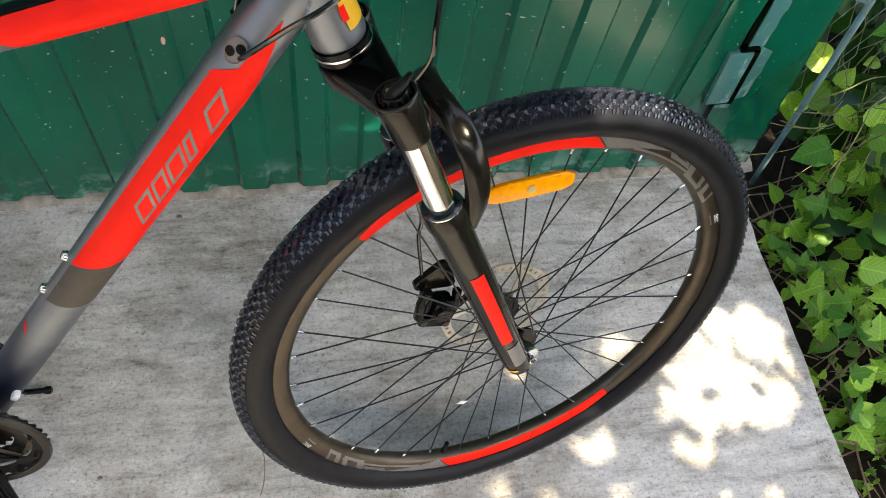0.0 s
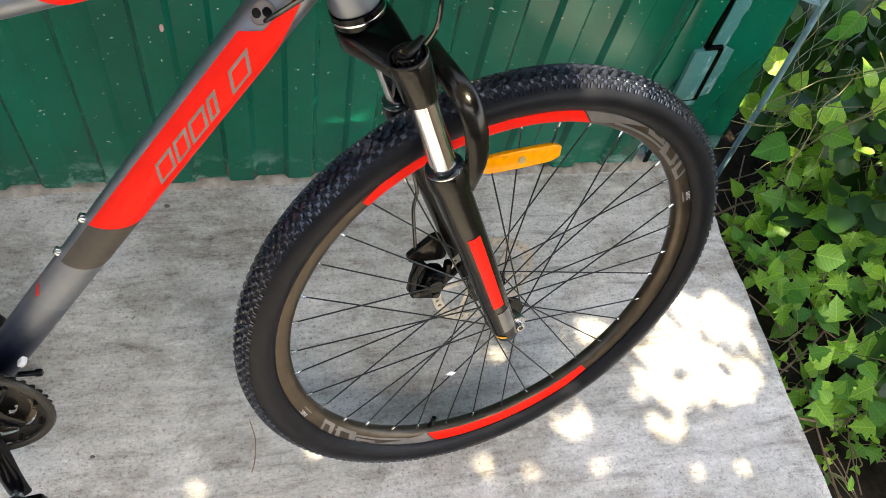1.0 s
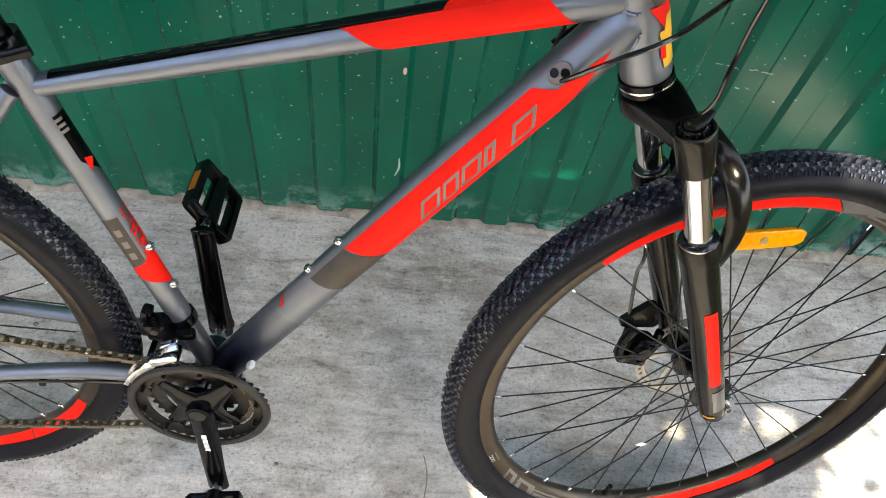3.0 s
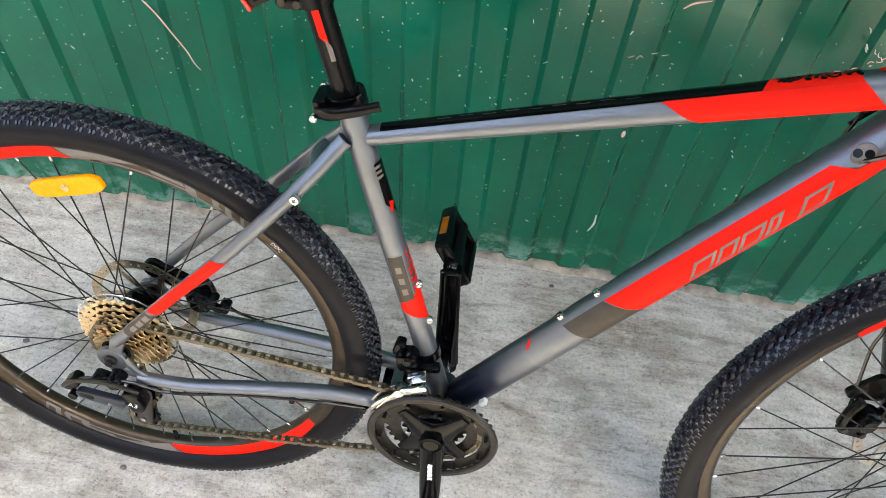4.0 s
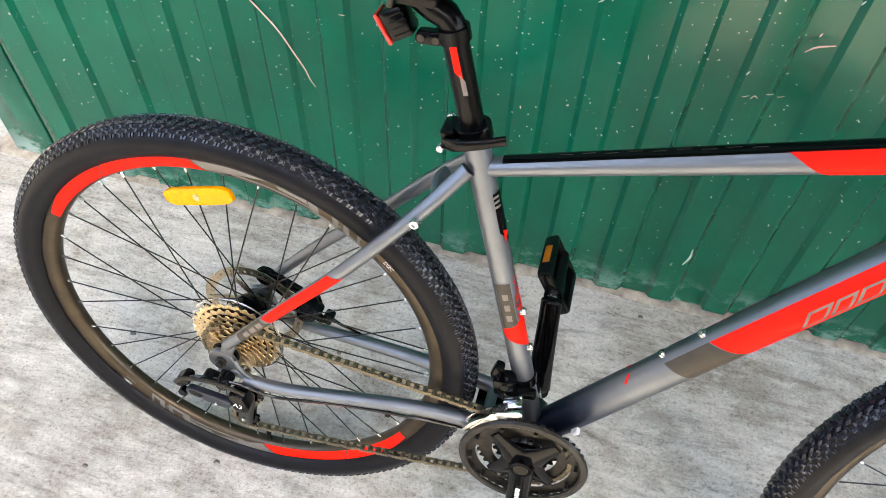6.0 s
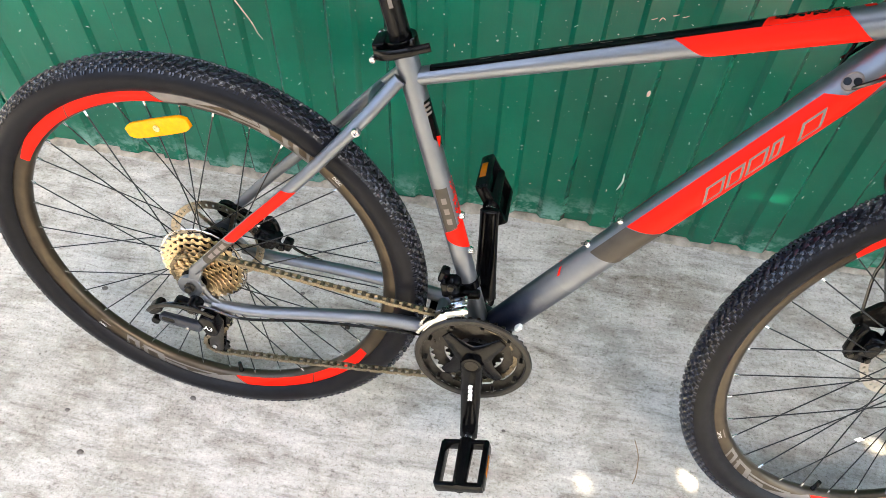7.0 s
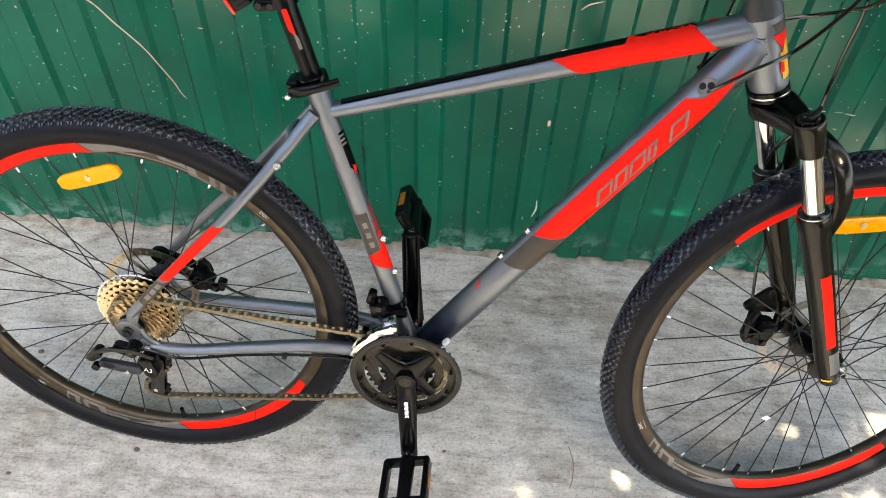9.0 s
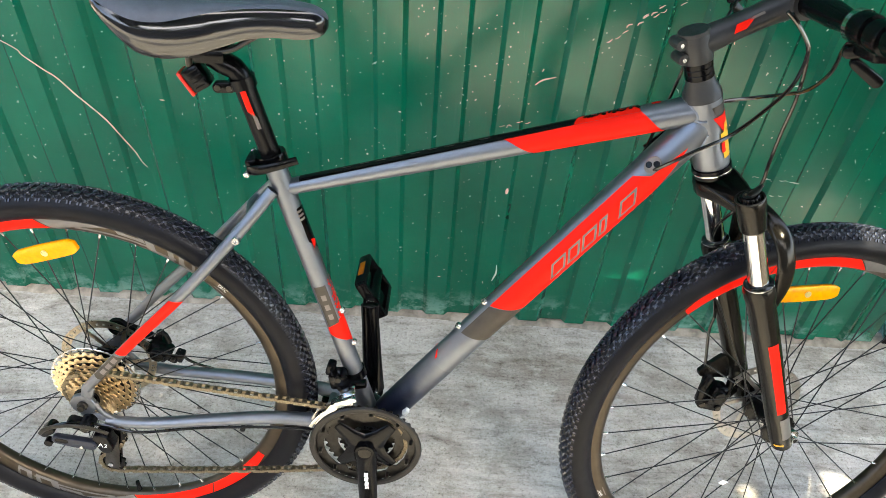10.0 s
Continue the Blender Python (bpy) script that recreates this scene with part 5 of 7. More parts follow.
c4 = smooth_path([s2b((0.110, 0.10, 0.178)), s2b((0.060, 0.065, 0.160)), (0.848, 0.034, 0.605), (0.842, 0.031, 0.576), (0.836, 0.034, 0.540), (0.826, 0.030, 0.500), (0.815, 0.026, 0.455)], 8)
bp("gear_cable", tube(c4, 0.0022, 8), M_CABLE, "black cable housing behind the head tube")

# ---- seat ----
post_dir = Vector((-0.275, 0, 1)).normalized()
bp("seat_post", tube([seat_line(0.40), seat_line(0.47), seat_line(0.53), seat_line(0.545), seat_line(0.553) + Vector((-0.004, 0, 0)), seat_line(0.560) + Vector((-0.016, 0, 0)), Vector((0.245, 0, 0.568))], [0.0137] * 4 + [0.0142, 0.0150, 0.0140], 22), M_MATT, "black alloy seat post", angle=50)
sp_path = [seat_line(0.45 + 0.01 * i) for i in range(11)]
post_film = bpy.data.objects["seat_post"]
part("red_mark", skin(sp_path, [0.0137] * 11, lambda v: 0.52 - 0.10 * v, lambda v: 0.86 - 0.04 * v, -14, 16, nu=6, nv=5), M_RED, post_film, "red decal on the seat post")
part("grey_mark", skin(sp_path, [0.0137] * 11, 0.26, lambda v: 0.50 - 0.09 * v, 4, 24, nu=6, nv=5), M_MARK, post_film)

cm = Matrix.Translation(seat_line(0.428)) @ post_dir.to_track_quat("Z", "Y").to_matrix().to_4x4()
bm = lathe([(0.0140, -0.009), (0.0200, -0.009), (0.0206, -0.007), (0.0206, 0.007), (0.0200, 0.009), (0.0140, 0.009)], 28, True, m=cm, axis="z")
bm = box((0.016, 0.034, 0.015), Matrix.Translation(seat_line(0.426) + Vector((-0.026, 0, -0.002))) @ pose(0, 0, 0, 0, -15, 0), 0.003, bm)
clamp = bp("seat_clamp", bm, M_BLACK, "black quick-release seat clamp", angle=40)
part("clamp_lever", tube(smooth_path([(0.286, -0.020, 0.418), (0.300, -0.0285, 0.424), (0.325, -0.030, 0.433), (0.352, -0.025, 0.441)], 5), [0.0075] * 8 + [0.0068] * 4 + [0.0060] * 4, 12, flat=0.55), M_MATT, clamp, "black cam lever")
for y, z in ((-0.0235, 0.4135), (0.0235, 0.425)):
    part("clamp_nut", lathe([(0.0, -0.004), (0.0030, -0.0045), (0.0042, -0.003), (0.0042, 0.004), (0.0, 0.004)], 14, m=Matrix.Translation((0.2825, y, z))), M_STEEL, clamp, "bright clamp nut")


def saddle():
    """A long padded shell: broad at the back, a narrow nose; a matt top panel over tucked-in glossy sides."""
    st = ((0.118, 0.022, 0.648, 0.010, 74), (0.123, 0.046, 0.655, 0.020, 72), (0.136, 0.063, 0.656, 0.030, 68), (0.152, 0.070, 0.654, 0.044, 68), (0.176, 0.072, 0.650, 0.060, 70), (0.205, 0.066, 0.646, 0.064, 68), (0.235, 0.053, 0.643, 0.060, 60), (0.265, 0.040, 0.642, 0.051, 52), (0.298, 0.031, 0.642, 0.041, 47), (0.330, 0.026, 0.642, 0.038, 44), (0.356, 0.0235, 0.641, 0.038, 42), (0.376, 0.0195, 0.638, 0.034, 40), (0.388, 0.013, 0.632, 0.024, 38), (0.393, 0.005, 0.625, 0.011, 36))
    path = smooth_path([(x, w, z) for x, w, z, d, e in st], 3)
    more = smooth_path([(x, d, e / 1000) for x, w, z, d, e in st], 3)
    inner, outer, last = 10, 10, 122
    bm = bmesh.new()
    rows = []
    for (x, w, z), (_, d, e) in zip(path, more):
        e *= 1000
        angles = [e * k / inner for k in range(inner)] + [e + (last - e) * k / outer for k in range(outer + 1)]
        row = []
        for ang in [-q for q in angles[:0:-1]] + angles:
            t = radians(abs(ang))
            yy = w * math.sin(t) ** 0.85 * (1 if ang > 0 else -1)
            drop = ((1 - math.cos(t)) / (1 - math.cos(radians(last)))) ** 1.35
            dip = 0.005 * math.exp(-(yy / 0.011) ** 2) * max(0.0, min(1.0, (0.31 - x) / 0.05))
            row.append(bm.verts.new((x, yy, z - d * drop - dip)))
        rows.append(row)
    n = len(rows[0])
    for a, b in zip(rows, rows[1:]):
        for j in range(n - 1):
            f = bm.faces.new((a[j], b[j], b[j + 1], a[j + 1]))
            f.material_index = 0 if outer <= j < n - 1 - outer else 1
        bm.faces.new((a[0], a[-1], b[-1], b[0])).material_index = 1
    for row in (rows[0], rows[-1]):
        bm.faces.new(row).material_index = 1
    bmesh.ops.recalc_face_normals(bm, faces=bm.faces[:])
    return bm


bm = saddle()
me = bpy.data.meshes.new("saddle")
bm.to_mesh(me)
bm.free()
me.materials.append(M_SADDLE)
me.materials.append(M_GLOSS)
me.polygons.foreach_set("use_smooth", [True] * len(me.polygons))
me.set_sharp_from_angle(angle=radians(60))
saddle_ob = new("saddle", me)
saddle_ob.parent, saddle_ob.matrix_local = bike, LOW
tagged(saddle_ob, "black vinyl saddle with a matt top and glossy sides")
for s in (-1, 1):
    part("saddle_rail", tube(smooth_path([(0.150, s * 0.030, 0.618), (0.185, s * 0.022, 0.592), (0.225, s * 0.021, 0.583), (0.270, s * 0.021, 0.583), (0.300, s * 0.016, 0.598), (0.335, s * 0.008, 0.618)], 6), 0.0036, 10), M_CHAINRING, saddle_ob, "dark steel saddle rail")
bm = box((0.044, 0.052, 0.012), Matrix.Translation((0.246, 0, 0.577)) @ pose(0, 0, 0, 0, 0, 0), 0.003)
bm = box((0.040, 0.030, 0.014), Matrix.Translation((0.244, 0, 0.568)), 0.004, bm)
rc = bp("rail_clamp", bm, M_MATT, "black saddle rail clamp", angle=40)
part("bolt", lathe([(0.0, -0.006), (0.0045, -0.006), (0.0045, 0.006), (0.0, 0.006)], 12, m=pose(0.219, -0.010, 0.562), axis="z"), M_CHAINRING, rc)

# tail light on the seat post
lm = Matrix.Translation((0.226, -0.004, 0.541)) @ pose(0, 0, 0, 0, -32, 0)
light = bp("tail_light", box((0.026, 0.026, 0.033), lm, 0.004), M_PLASTIC, "black tail light with a red lens", angle=40)
for k in range(4):
    part("light_rib", box((0.019, 0.028, 0.0014), lm @ pose(0.003, 0, -0.0105 + 0.007 * k), 0.0005), M_MATT, light)
part("lens", box((0.005, 0.027, 0.035), lm @ pose(-0.0150, 0, 0), 0.002), M_REDLENS, light, "red lens")
bm = lathe([(0.0138, -0.007), (0.0172, -0.007), (0.0172, 0.007), (0.0138, 0.007)], 26, True, m=Matrix.Translation(seat_line(0.536)) @ post_dir.to_track_quat("Z", "Y").to_matrix().to_4x4(), axis="z")
bm = plate(hull2([(0.266, 0.528, 0.007), (0.250, 0.527, 0.007)]), -0.006, 0.006, 0.001, bm)
part("light_bracket", bm, M_PLASTIC, light)
for x in (0.265, 0.250):
    part("bolt", lathe([(0.0, -0.0085), (0.0040, -0.0085), (0.0040, -0.006), (0.0, -0.006)], 12, m=Matrix.Translation((x, 0, 0.5275))), M_CHAINRING, light)

# ---- drivetrain ----
GUARD_Y = -0.066


def ring_teeth(r, y, teeth, tall=0.0035, thick=0.0018, inner=None):
    """A sprocket: a toothed ring."""
    inner = inner or r - 0.012
    bm = bmesh.new()
    n = teeth * 4
    lo, hi = [], []
    for side in (-1, 1):
        o, i_ = [], []
        for k in range(n):
            a = 2 * math.pi * k / n
            rr = r + (tall if k % 4 in (1, 2) else -tall * 0.3)
            o.append(bm.verts.new((rr * math.cos(a), y + side * thick * 0.5, rr * math.sin(a))))
            i_.append(bm.verts.new((inner * math.cos(a), y + side * thick * 0.5, inner * math.sin(a))))
        lo.append(o)
        hi.append(i_)
    for k in range(n):
        j = (k + 1) % n
        bm.faces.new((lo[0][k], lo[0][j], hi[0][j], hi[0][k]))
        bm.faces.new((lo[1][j], lo[1][k], hi[1][k], hi[1][j]))
        bm.faces.new((lo[0][j], lo[0][k], lo[1][k], lo[1][j]))
        bm.faces.new((hi[0][k], hi[0][j], hi[1][j], hi[1][k]))
    return bm


CR = Matrix.Translation(BB)
CRL = LOW @ CR


def cp(name, bm, material, label="", parent=None, angle=35):
    return part(name, bm, material, parent or bike, label, angle, None if parent else CRL)


M_GUARD = plain("guard_plastic", (0.020, 0.0175, 0.0145), 0.34, 0.0, 0.0, 0.3, 60, 0.2, 1100, 0.22)
guard = lathe([(0.0815, GUARD_Y - 0.002), (0.084, GUARD_Y - 0.0035), (0.0905, GUARD_Y - 0.003), (0.0925, GUARD_Y), (0.0905, GUARD_Y + 0.0025), (0.0815, GUARD_Y + 0.0015)], 72, True)
crank = cp("chain_guard", guard, M_GUARD, "round black plastic chain guard")
for r, y, t, m_ in ((0.0865, -0.059, 42, M_CHAINRING), (0.0660, -0.050, 32, M_CHAINRING), (0.0455, -0.041, 22, M_CHAINRING)):
    bm = ring_teeth(r, y, t, inner=(0.069 if r > 0.08 else 0.047 if r > 0.06 else 0.026))
    for k in range(5 if r > 0.05 else 0):
        a = 2 * math.pi * (k + 0.3) / 5
        bm = plate(hull2([((r - 0.016) * math.cos(a), (r - 0.016) * math.sin(a), 0.008), ((r - 0.010) * math.cos(a + 0.16), (r - 0.010) * math.sin(a + 0.16), 0.004), ((r - 0.010) * math.cos(a - 0.16), (r - 0.010) * math.sin(a - 0.16), 0.004)], 5), y - 0.0012, y + 0.0012, 0, bm)
    cp("chainring", bm, m_, "black toothed steel chainring")
for k in range(10):
    a = 2 * math.pi * k / 10 + 0.2
    part("guard_rivet", lathe([(0.0, GUARD_Y - 0.004), (0.0028, GUARD_Y - 0.004), (0.0032, GUARD_Y + 0.006), (0.0, GUARD_Y + 0.006)], 10, m=Matrix.Translation((0.0755 * math.cos(a), 0, 0.0755 * math.sin(a)))), M_CHAINRING, crank)
spider = lathe([(0.0, -0.064), (0.024, -0.064), (0.026, -0.060), (0.024, -0.050), (0.0, -0.050)], 24)
for k in range(4):
    a = radians(-88 + 45 + 90 * k)
    path = [(0.010 * math.cos(a), -0.063, 0.010 * math.sin(a)), (0.034 * math.cos(a), -0.0625, 0.034 * math.sin(a)), (0.062 * math.cos(a), -0.060, 0.062 * math.sin(a))]
    spider = tube(path, [0.0270, 0.0150, 0.0085], 18, spider, flat=0.26)
cp("spider", spider, M_BLACK, "black four-arm crank spider", angle=40)
cp("crank_axle", lathe([(0.0, -0.070), (0.0085, -0.070), (0.0085, 0.070), (0.0, 0.070)], 16), M_STEEL)

CRANK_A = radians(-86.5)


def arm(s, ang):
    """A forged crank arm, broad at the axle, with a rounded eye for the pedal."""
    d = Vector((math.cos(ang), 0, math.sin(ang)))
    y0, y1 = s * 0.069, s * 0.084
    pts = [d * -0.006 + Vector((0, y0, 0)), d * 0.02 + Vector((0, y0, 0)), d * 0.07 + Vector((0, s * 0.072, 0)), d * 0.13 + Vector((0, s * 0.080, 0)), d * 0.170 + Vector((0, y1, 0)), d * 0.181 + Vector((0, y1, 0))]
    path = smooth_path(pts, 5)
    n = len(path)
    bm = tube(path, [0.0195 - 0.0045 * min(1, i / (n * 0.6)) if i > 1 else 0.013 + 0.003 * i for i in range(n - 2)] + [0.0150, 0.0105], 16, flat=0.50)
    bm = lathe([(0.0, y0 - 0.010 * (1 if s > 0 else -1) * -1), (0.016, y0 + s * 0.0095), (0.017, y0 - s * 0.006), (0.0, y0 - s * 0.006)], 20, bm=bm)
    return bm, d * 0.172


for s, ang in ((-1, CRANK_A), (1, CRANK_A + math.pi)):
    bm, eye = arm(s, ang)
    a = cp("crank_arm", bm, M_BLACK, "black forged crank arm", angle=40)
    part("crank_cap", lathe([(0.0, s * 0.0795), (0.0105, s * 0.0795), (0.0105, s * 0.074), (0.0, s * 0.074)], 20), M_CHAINRING, a)
    if s < 0:
        d, px = Vector((math.cos(ang), 0, math.sin(ang))), Vector((-math.sin(ang), 0, math.cos(ang)))
        for k, (u, w) in enumerate(((0.050, 0.0075), (0.061, 0.0070), (0.072, 0.0075), (0.083, 0.0045), (0.093, 0.0075))):
            q = d * u
            yy = -0.0695 - 0.0105 - 0.012 * max(0, (u - 0.02) / 0.15) * 0.25
            bm = box((0.0065, 0.0008, 0.0095), Matrix.Translation((q.x, yy, q.z)) @ pose(0, 0, 0, 0, 3.5, 0))
            part("maker_mark", bm, M_WHITE, a, "white block of the maker's mark")
    # pedal: a cage of two bars, a barrel and end plates, with amber reflectors
    base_m = CR @ Matrix.Translation(Vector((eye.x, s * 0.090, eye.z))) @ Matrix.Rotation(radians(-15 if s < 0 else 60), 4, "Y")
    pm2 = LOW @ base_m
    bm = tube([(0, 0, 0), (0, s * 0.012, 0)], 0.007, 14)
    bm = tube([(0, s * 0.010, 0), (0, s * 0.100, 0)], [0.0135, 0.0115], 18, bm)
    for x in (-0.036, 0.036):
        bm = box((0.011, 0.082, 0.021), pose(x, s * 0.056, 0), 0.003, bm)
    for y in (0.016, 0.096):
        bm = box((0.080, 0.010, 0.020), pose(0, s * y, 0), 0.004, bm)
    pedal = part("pedal", bm, M_PLASTIC, bike, "black plastic cage pedal", 40, pm2)
    part("pedal_axle", lathe([(0.0, -s * 0.010), (0.0058, -s * 0.010), (0.0075, s * 0.0), (0.0075, s * 0.010), (0.0, s * 0.010)], 14), M_STEEL, pedal)
    for x in (-0.0418, 0.0418):
        part("reflector", box((0.0014, 0.036, 0.0105), pose(x, s * 0.056, 0), 0.0004), M_AMBER, pedal, "amber pedal reflector")

# cassette
cass = part("cassette", lathe([(0.0, -0.056), (0.014, -0.056), (0.016, -0.052), (0.016, -0.022), (0.0, -0.022)], 24), M_STEEL, bike, "silver eight-speed cassette", m=LOW)
COGS = ((13, -0.0540), (15, -0.0495), (17, -0.0450), (19, -0.0405), (21, -0.0360), (24, -0.0315), (28, -0.0270), (32, -0.0225))
for t, y in COGS:
    r = 0.0127 * t / (2 * math.pi)
    bm = ring_teeth(r, y, t, 0.0034, 0.0019, inner=max(0.0145, r - 0.0055))
    part("cog", bm, M_COG, cass)
    if r - 0.0050 > 0.016:
        part("cog_carrier", lathe([(0.014, y - 0.0006), (r - 0.0050, y - 0.0004), (r - 0.0050, y + 0.0006), (0.014, y + 0.0006)], 30, True), M_CHAINRING, cass)
part("spoke_protector", lathe([(0.0690, -0.0176), (0.0722, -0.0180), (0.0730, -0.0175), (0.0722, -0.0170), (0.0690, -0.0173)], 60, True), M_STEEL, cass, "thin bright metal spoke protector ring")

# rear derailleur and front derailleur
hang = plate(hull2([(0.0, -0.010, 0.010), (0.006, -0.030, 0.010)]), -0.070, -0.063, 0.001)
bp("derailleur_hanger", hang, M_GREY)
bm = lathe([(0.0, -0.092), (0.0100, -0.092), (0.0118, -0.088), (0.0118, -0.070), (0.0, -0.070)], 22, m=Matrix.Translation((0.006, 0, -0.030)))
bm = plate(hull2([(0.002, -0.032, 0.009), (-0.016, -0.026, 0.009)]), -0.090, -0.074, 0.003, bm)
bm = plate(hull2([(-0.050, -0.036, 0.008), (-0.060, -0.044, 0.007)]), -0.098, -0.076, 0.003, bm)
bm = plate(hull2([(0.028, -0.050, 0.013), (0.034, -0.068, 0.012)]), -0.098, -0.072, 0.004, bm)
rd = bp("rear_derailleur", bm, M_PLASTIC, "black rear derailleur", angle=40)
part("mount_bolt", lathe([(0.0, -0.096), (0.0045, -0.096), (0.0075, -0.092), (0.0, -0.092)], 18, m=Matrix.Translation((0.006, 0, -0.030))), M_CHAINRING, rd)
M_LINK = plain("blue_grey_paint", (0.022, 0.025, 0.036), 0.32, 0.3, 0.0, 0.2, 60, 0.1, 1100, 0.3)
link = part("linkage", plate(hull2([(-0.040, -0.052, 0.0085), (-0.014, -0.057, 0.0100), (0.012, -0.061, 0.0100)]), -0.101, -0.090, 0.003), M_LINK, rd, "dark grey linkage plate")
# a raised black oval imitates the dark inside of a slot
part("slot", plate(hull2([(-0.038, -0.051, 0.0045), (-0.026, -0.053, 0.0045)]), -0.1016, -0.1008, 0.0003), M_BLACK, link)
part("foot", lathe([(0.0, -0.100), (0.0065, -0.100), (0.0070, -0.090), (0.0, -0.090)], 14, m=Matrix.Translation((-0.056, 0, -0.062))), M_PLASTIC, rd)
part("pivot", lathe([(0.0, -0.103), (0.0032, -0.103), (0.0036, -0.100), (0.0, -0.100)], 12, m=Matrix.Translation((-0.002, 0, -0.064))), M_STEEL, rd)
part("cover_band", tube(smooth_path([(-0.066, -0.096, -0.044), (-0.054, -0.098, -0.030), (-0.026, -0.098, -0.020), (0.010, -0.096, -0.022), (0.040, -0.090, -0.040)], 6), 0.0040, 10, flat=0.6), M_CHAINRING, rd, "curved black outer band")
tm = text_mesh("A3", 0.0130)
bmesh.ops.transform(tm, matrix=Matrix.Translation((0.0315, -0.0986, -0.060)) @ pose(0, 0, 0, 90, 0, 0) @ pose(0, 0, 0, 0, 0, -12), verts=tm.verts)
part("lettering", tm, M_WHITE, rd, "white A3 lettering")
for y in (-0.062, -0.049):
    part("cage_plate", plate(hull2([(0.030, -0.080, 0.010), (0.014, -0.146, 0.008), (0.022, -0.150, 0.008)]), y - 0.001, y + 0.001, 0.0004), M_CHAINRING, rd, "black steel cage plate")
for x, z in ((0.028, -0.084), (0.016, -0.146)):
    jw = ring_teeth(0.0205, -0.0555, 11, 0.0028, 0.004, 0.006)
    bmesh.ops.translate(jw, vec=(x, 0, z), verts=jw.verts)
    part("jockey_wheel", jw, M_PLASTIC, rd)
    part("bolt", lathe([(0.0, -0.066), (0.0042, -0.066), (0.0042, -0.062), (0.0, -0.062)], 12, m=Matrix.Translation((x, 0, z))), M_STEEL, rd)
part("cable_loop", tube(smooth_path([(-0.060, -0.086, -0.040), (-0.020, -0.090, -0.022), (0.030, -0.082, -0.030), (0.080, -0.070, -0.055), (0.18, -0.058, -0.048), (0.30, -0.048, -0.046), (0.42, -0.020, -0.075)], 7), 0.0024, 8), M_CABLE, rd)

bm = lathe([(0.0155, -0.007), (0.0180, -0.007), (0.0184, 0.0), (0.0180, 0.007), (0.0155, 0.007)], 24, True, m=Matrix.Translation(seat_line(0.045)) @ post_dir.to_track_quat("Z", "Y").to_matrix().to_4x4(), axis="z")
bm = box((0.030, 0.026, 0.030), Matrix.Translation(seat_line(0.048) + Vector((-0.022, -0.020, 0))) @ pose(0, 0, 0, 0, -10, 0), 0.005, bm)
bm = box((0.046, 0.014, 0.013), Matrix.Translation(seat_line(0.040) + Vector((-0.002, -0.024, 0))) @ pose(0, 0, 0, 0, -10, 0), 0.004, bm)
bm = box((0.014, 0.018, 0.024), Matrix.Translation(seat_line(0.066) + Vector((-0.030, -0.016, 0))) @ pose(0, 0, 0, 0, 14, 0), 0.004, bm)
bm = tube([seat_line(0.030) + Vector((-0.030, -0.026, 0.010)), seat_line(0.020) + Vector((-0.006, -0.040, 0))], 0.006, 10, bm)
fd = bp("front_derailleur", bm, M_PLASTIC, "black front derailleur with a silver cage", angle=40)
out = []
for i in range(9):
    a = radians(158 - 7.0 * i)
    out.append((0.0995 * math.cos(a) + BB.x, 0.0995 * math.sin(a) + BB.z))
inn = [((0.090 + 0.004 * abs(i - 4) / 4) * math.cos(radians(158 - 7.0 * i)) + BB.x, 0.090 * math.sin(radians(158 - 7.0 * i)) + BB.z) for i in range(9)]
part("cage_plate", plate(out + inn[::-1], -0.063, -0.0615, 0.0004), M_STEEL, fd, "shiny steel cage plate")
part("cage_plate", plate(out + inn[::-1], -0.047, -0.0455, 0.0004), M_STEEL, fd)
part("cage_bridge", box((0.024, 0.018, 0.003), Matrix.Translation((0.402, -0.054, 0.030)) @ pose(0, 0, 0, 0, -38, 0), 0.0008), M_STEEL, fd)
part("cage_arm", plate(hull2([(0.405, 0.032, 0.007), (0.428, 0.044, 0.006)]), -0.066, -0.060, 0.0015), M_CHROME, fd, "shiny forged cage arm")
part("cage_arm", plate(hull2([(0.372, -0.014, 0.004), (0.398, 0.026, 0.007)]), -0.0655, -0.0632, 0.0008), M_CHROME, fd)
part("stop_screw", tube([(0.392, -0.030, 0.064), (0.392, -0.034, 0.078)], 0.003, 8), M_PLASTIC, fd)
part("stop_screw", tube([(0.402, -0.030, 0.066), (0.402, -0.034, 0.080)], 0.003, 8), M_PLASTIC, fd)
part("link_plate", box((0.028, 0.016, 0.004), Matrix.Translation((0.418, -0.044, 0.040)) @ pose(0, 0, 0, 20, -30, 0), 0.001), M_CHROME, fd)
part("bolt", lathe([(0.0, -0.040), (0.005, -0.040), (0.005, -0.034), (0.0, -0.034)], 12, m=Matrix.Translation(seat_line(0.060) + Vector((-0.018, 0, 0)))), M_CHAINRING, fd)

# chain
up0, up1 = Vector((0.010, -0.0360, 0.0425)), BB + Vector((-0.010, -0.050, 0.0670))
lo0, lo1 = Vector((0.020, -0.0555, -0.168)), BB + Vector((-0.006, -0.050, -0.0665))
path = [up0.lerp(up1, i / 3) for i in range(4)]
for i in range(1, 9):
    a = radians(98 - 20.5 * i)
    path.append(BB + Vector((0.0665 * math.cos(a), -0.050, 0.0665 * math.sin(a))))
path += [lo1.lerp(lo0, i / 3) + Vector((0, 0, -0.004 if i in (1, 2) else 0)) for i in range(4)]
for ang in (250, 210, 170, 130):
    path.append(Vector((0.016 + 0.0205 * math.cos(radians(ang)), -0.0555, -0.146 + 0.0205 * math.sin(radians(ang)))))
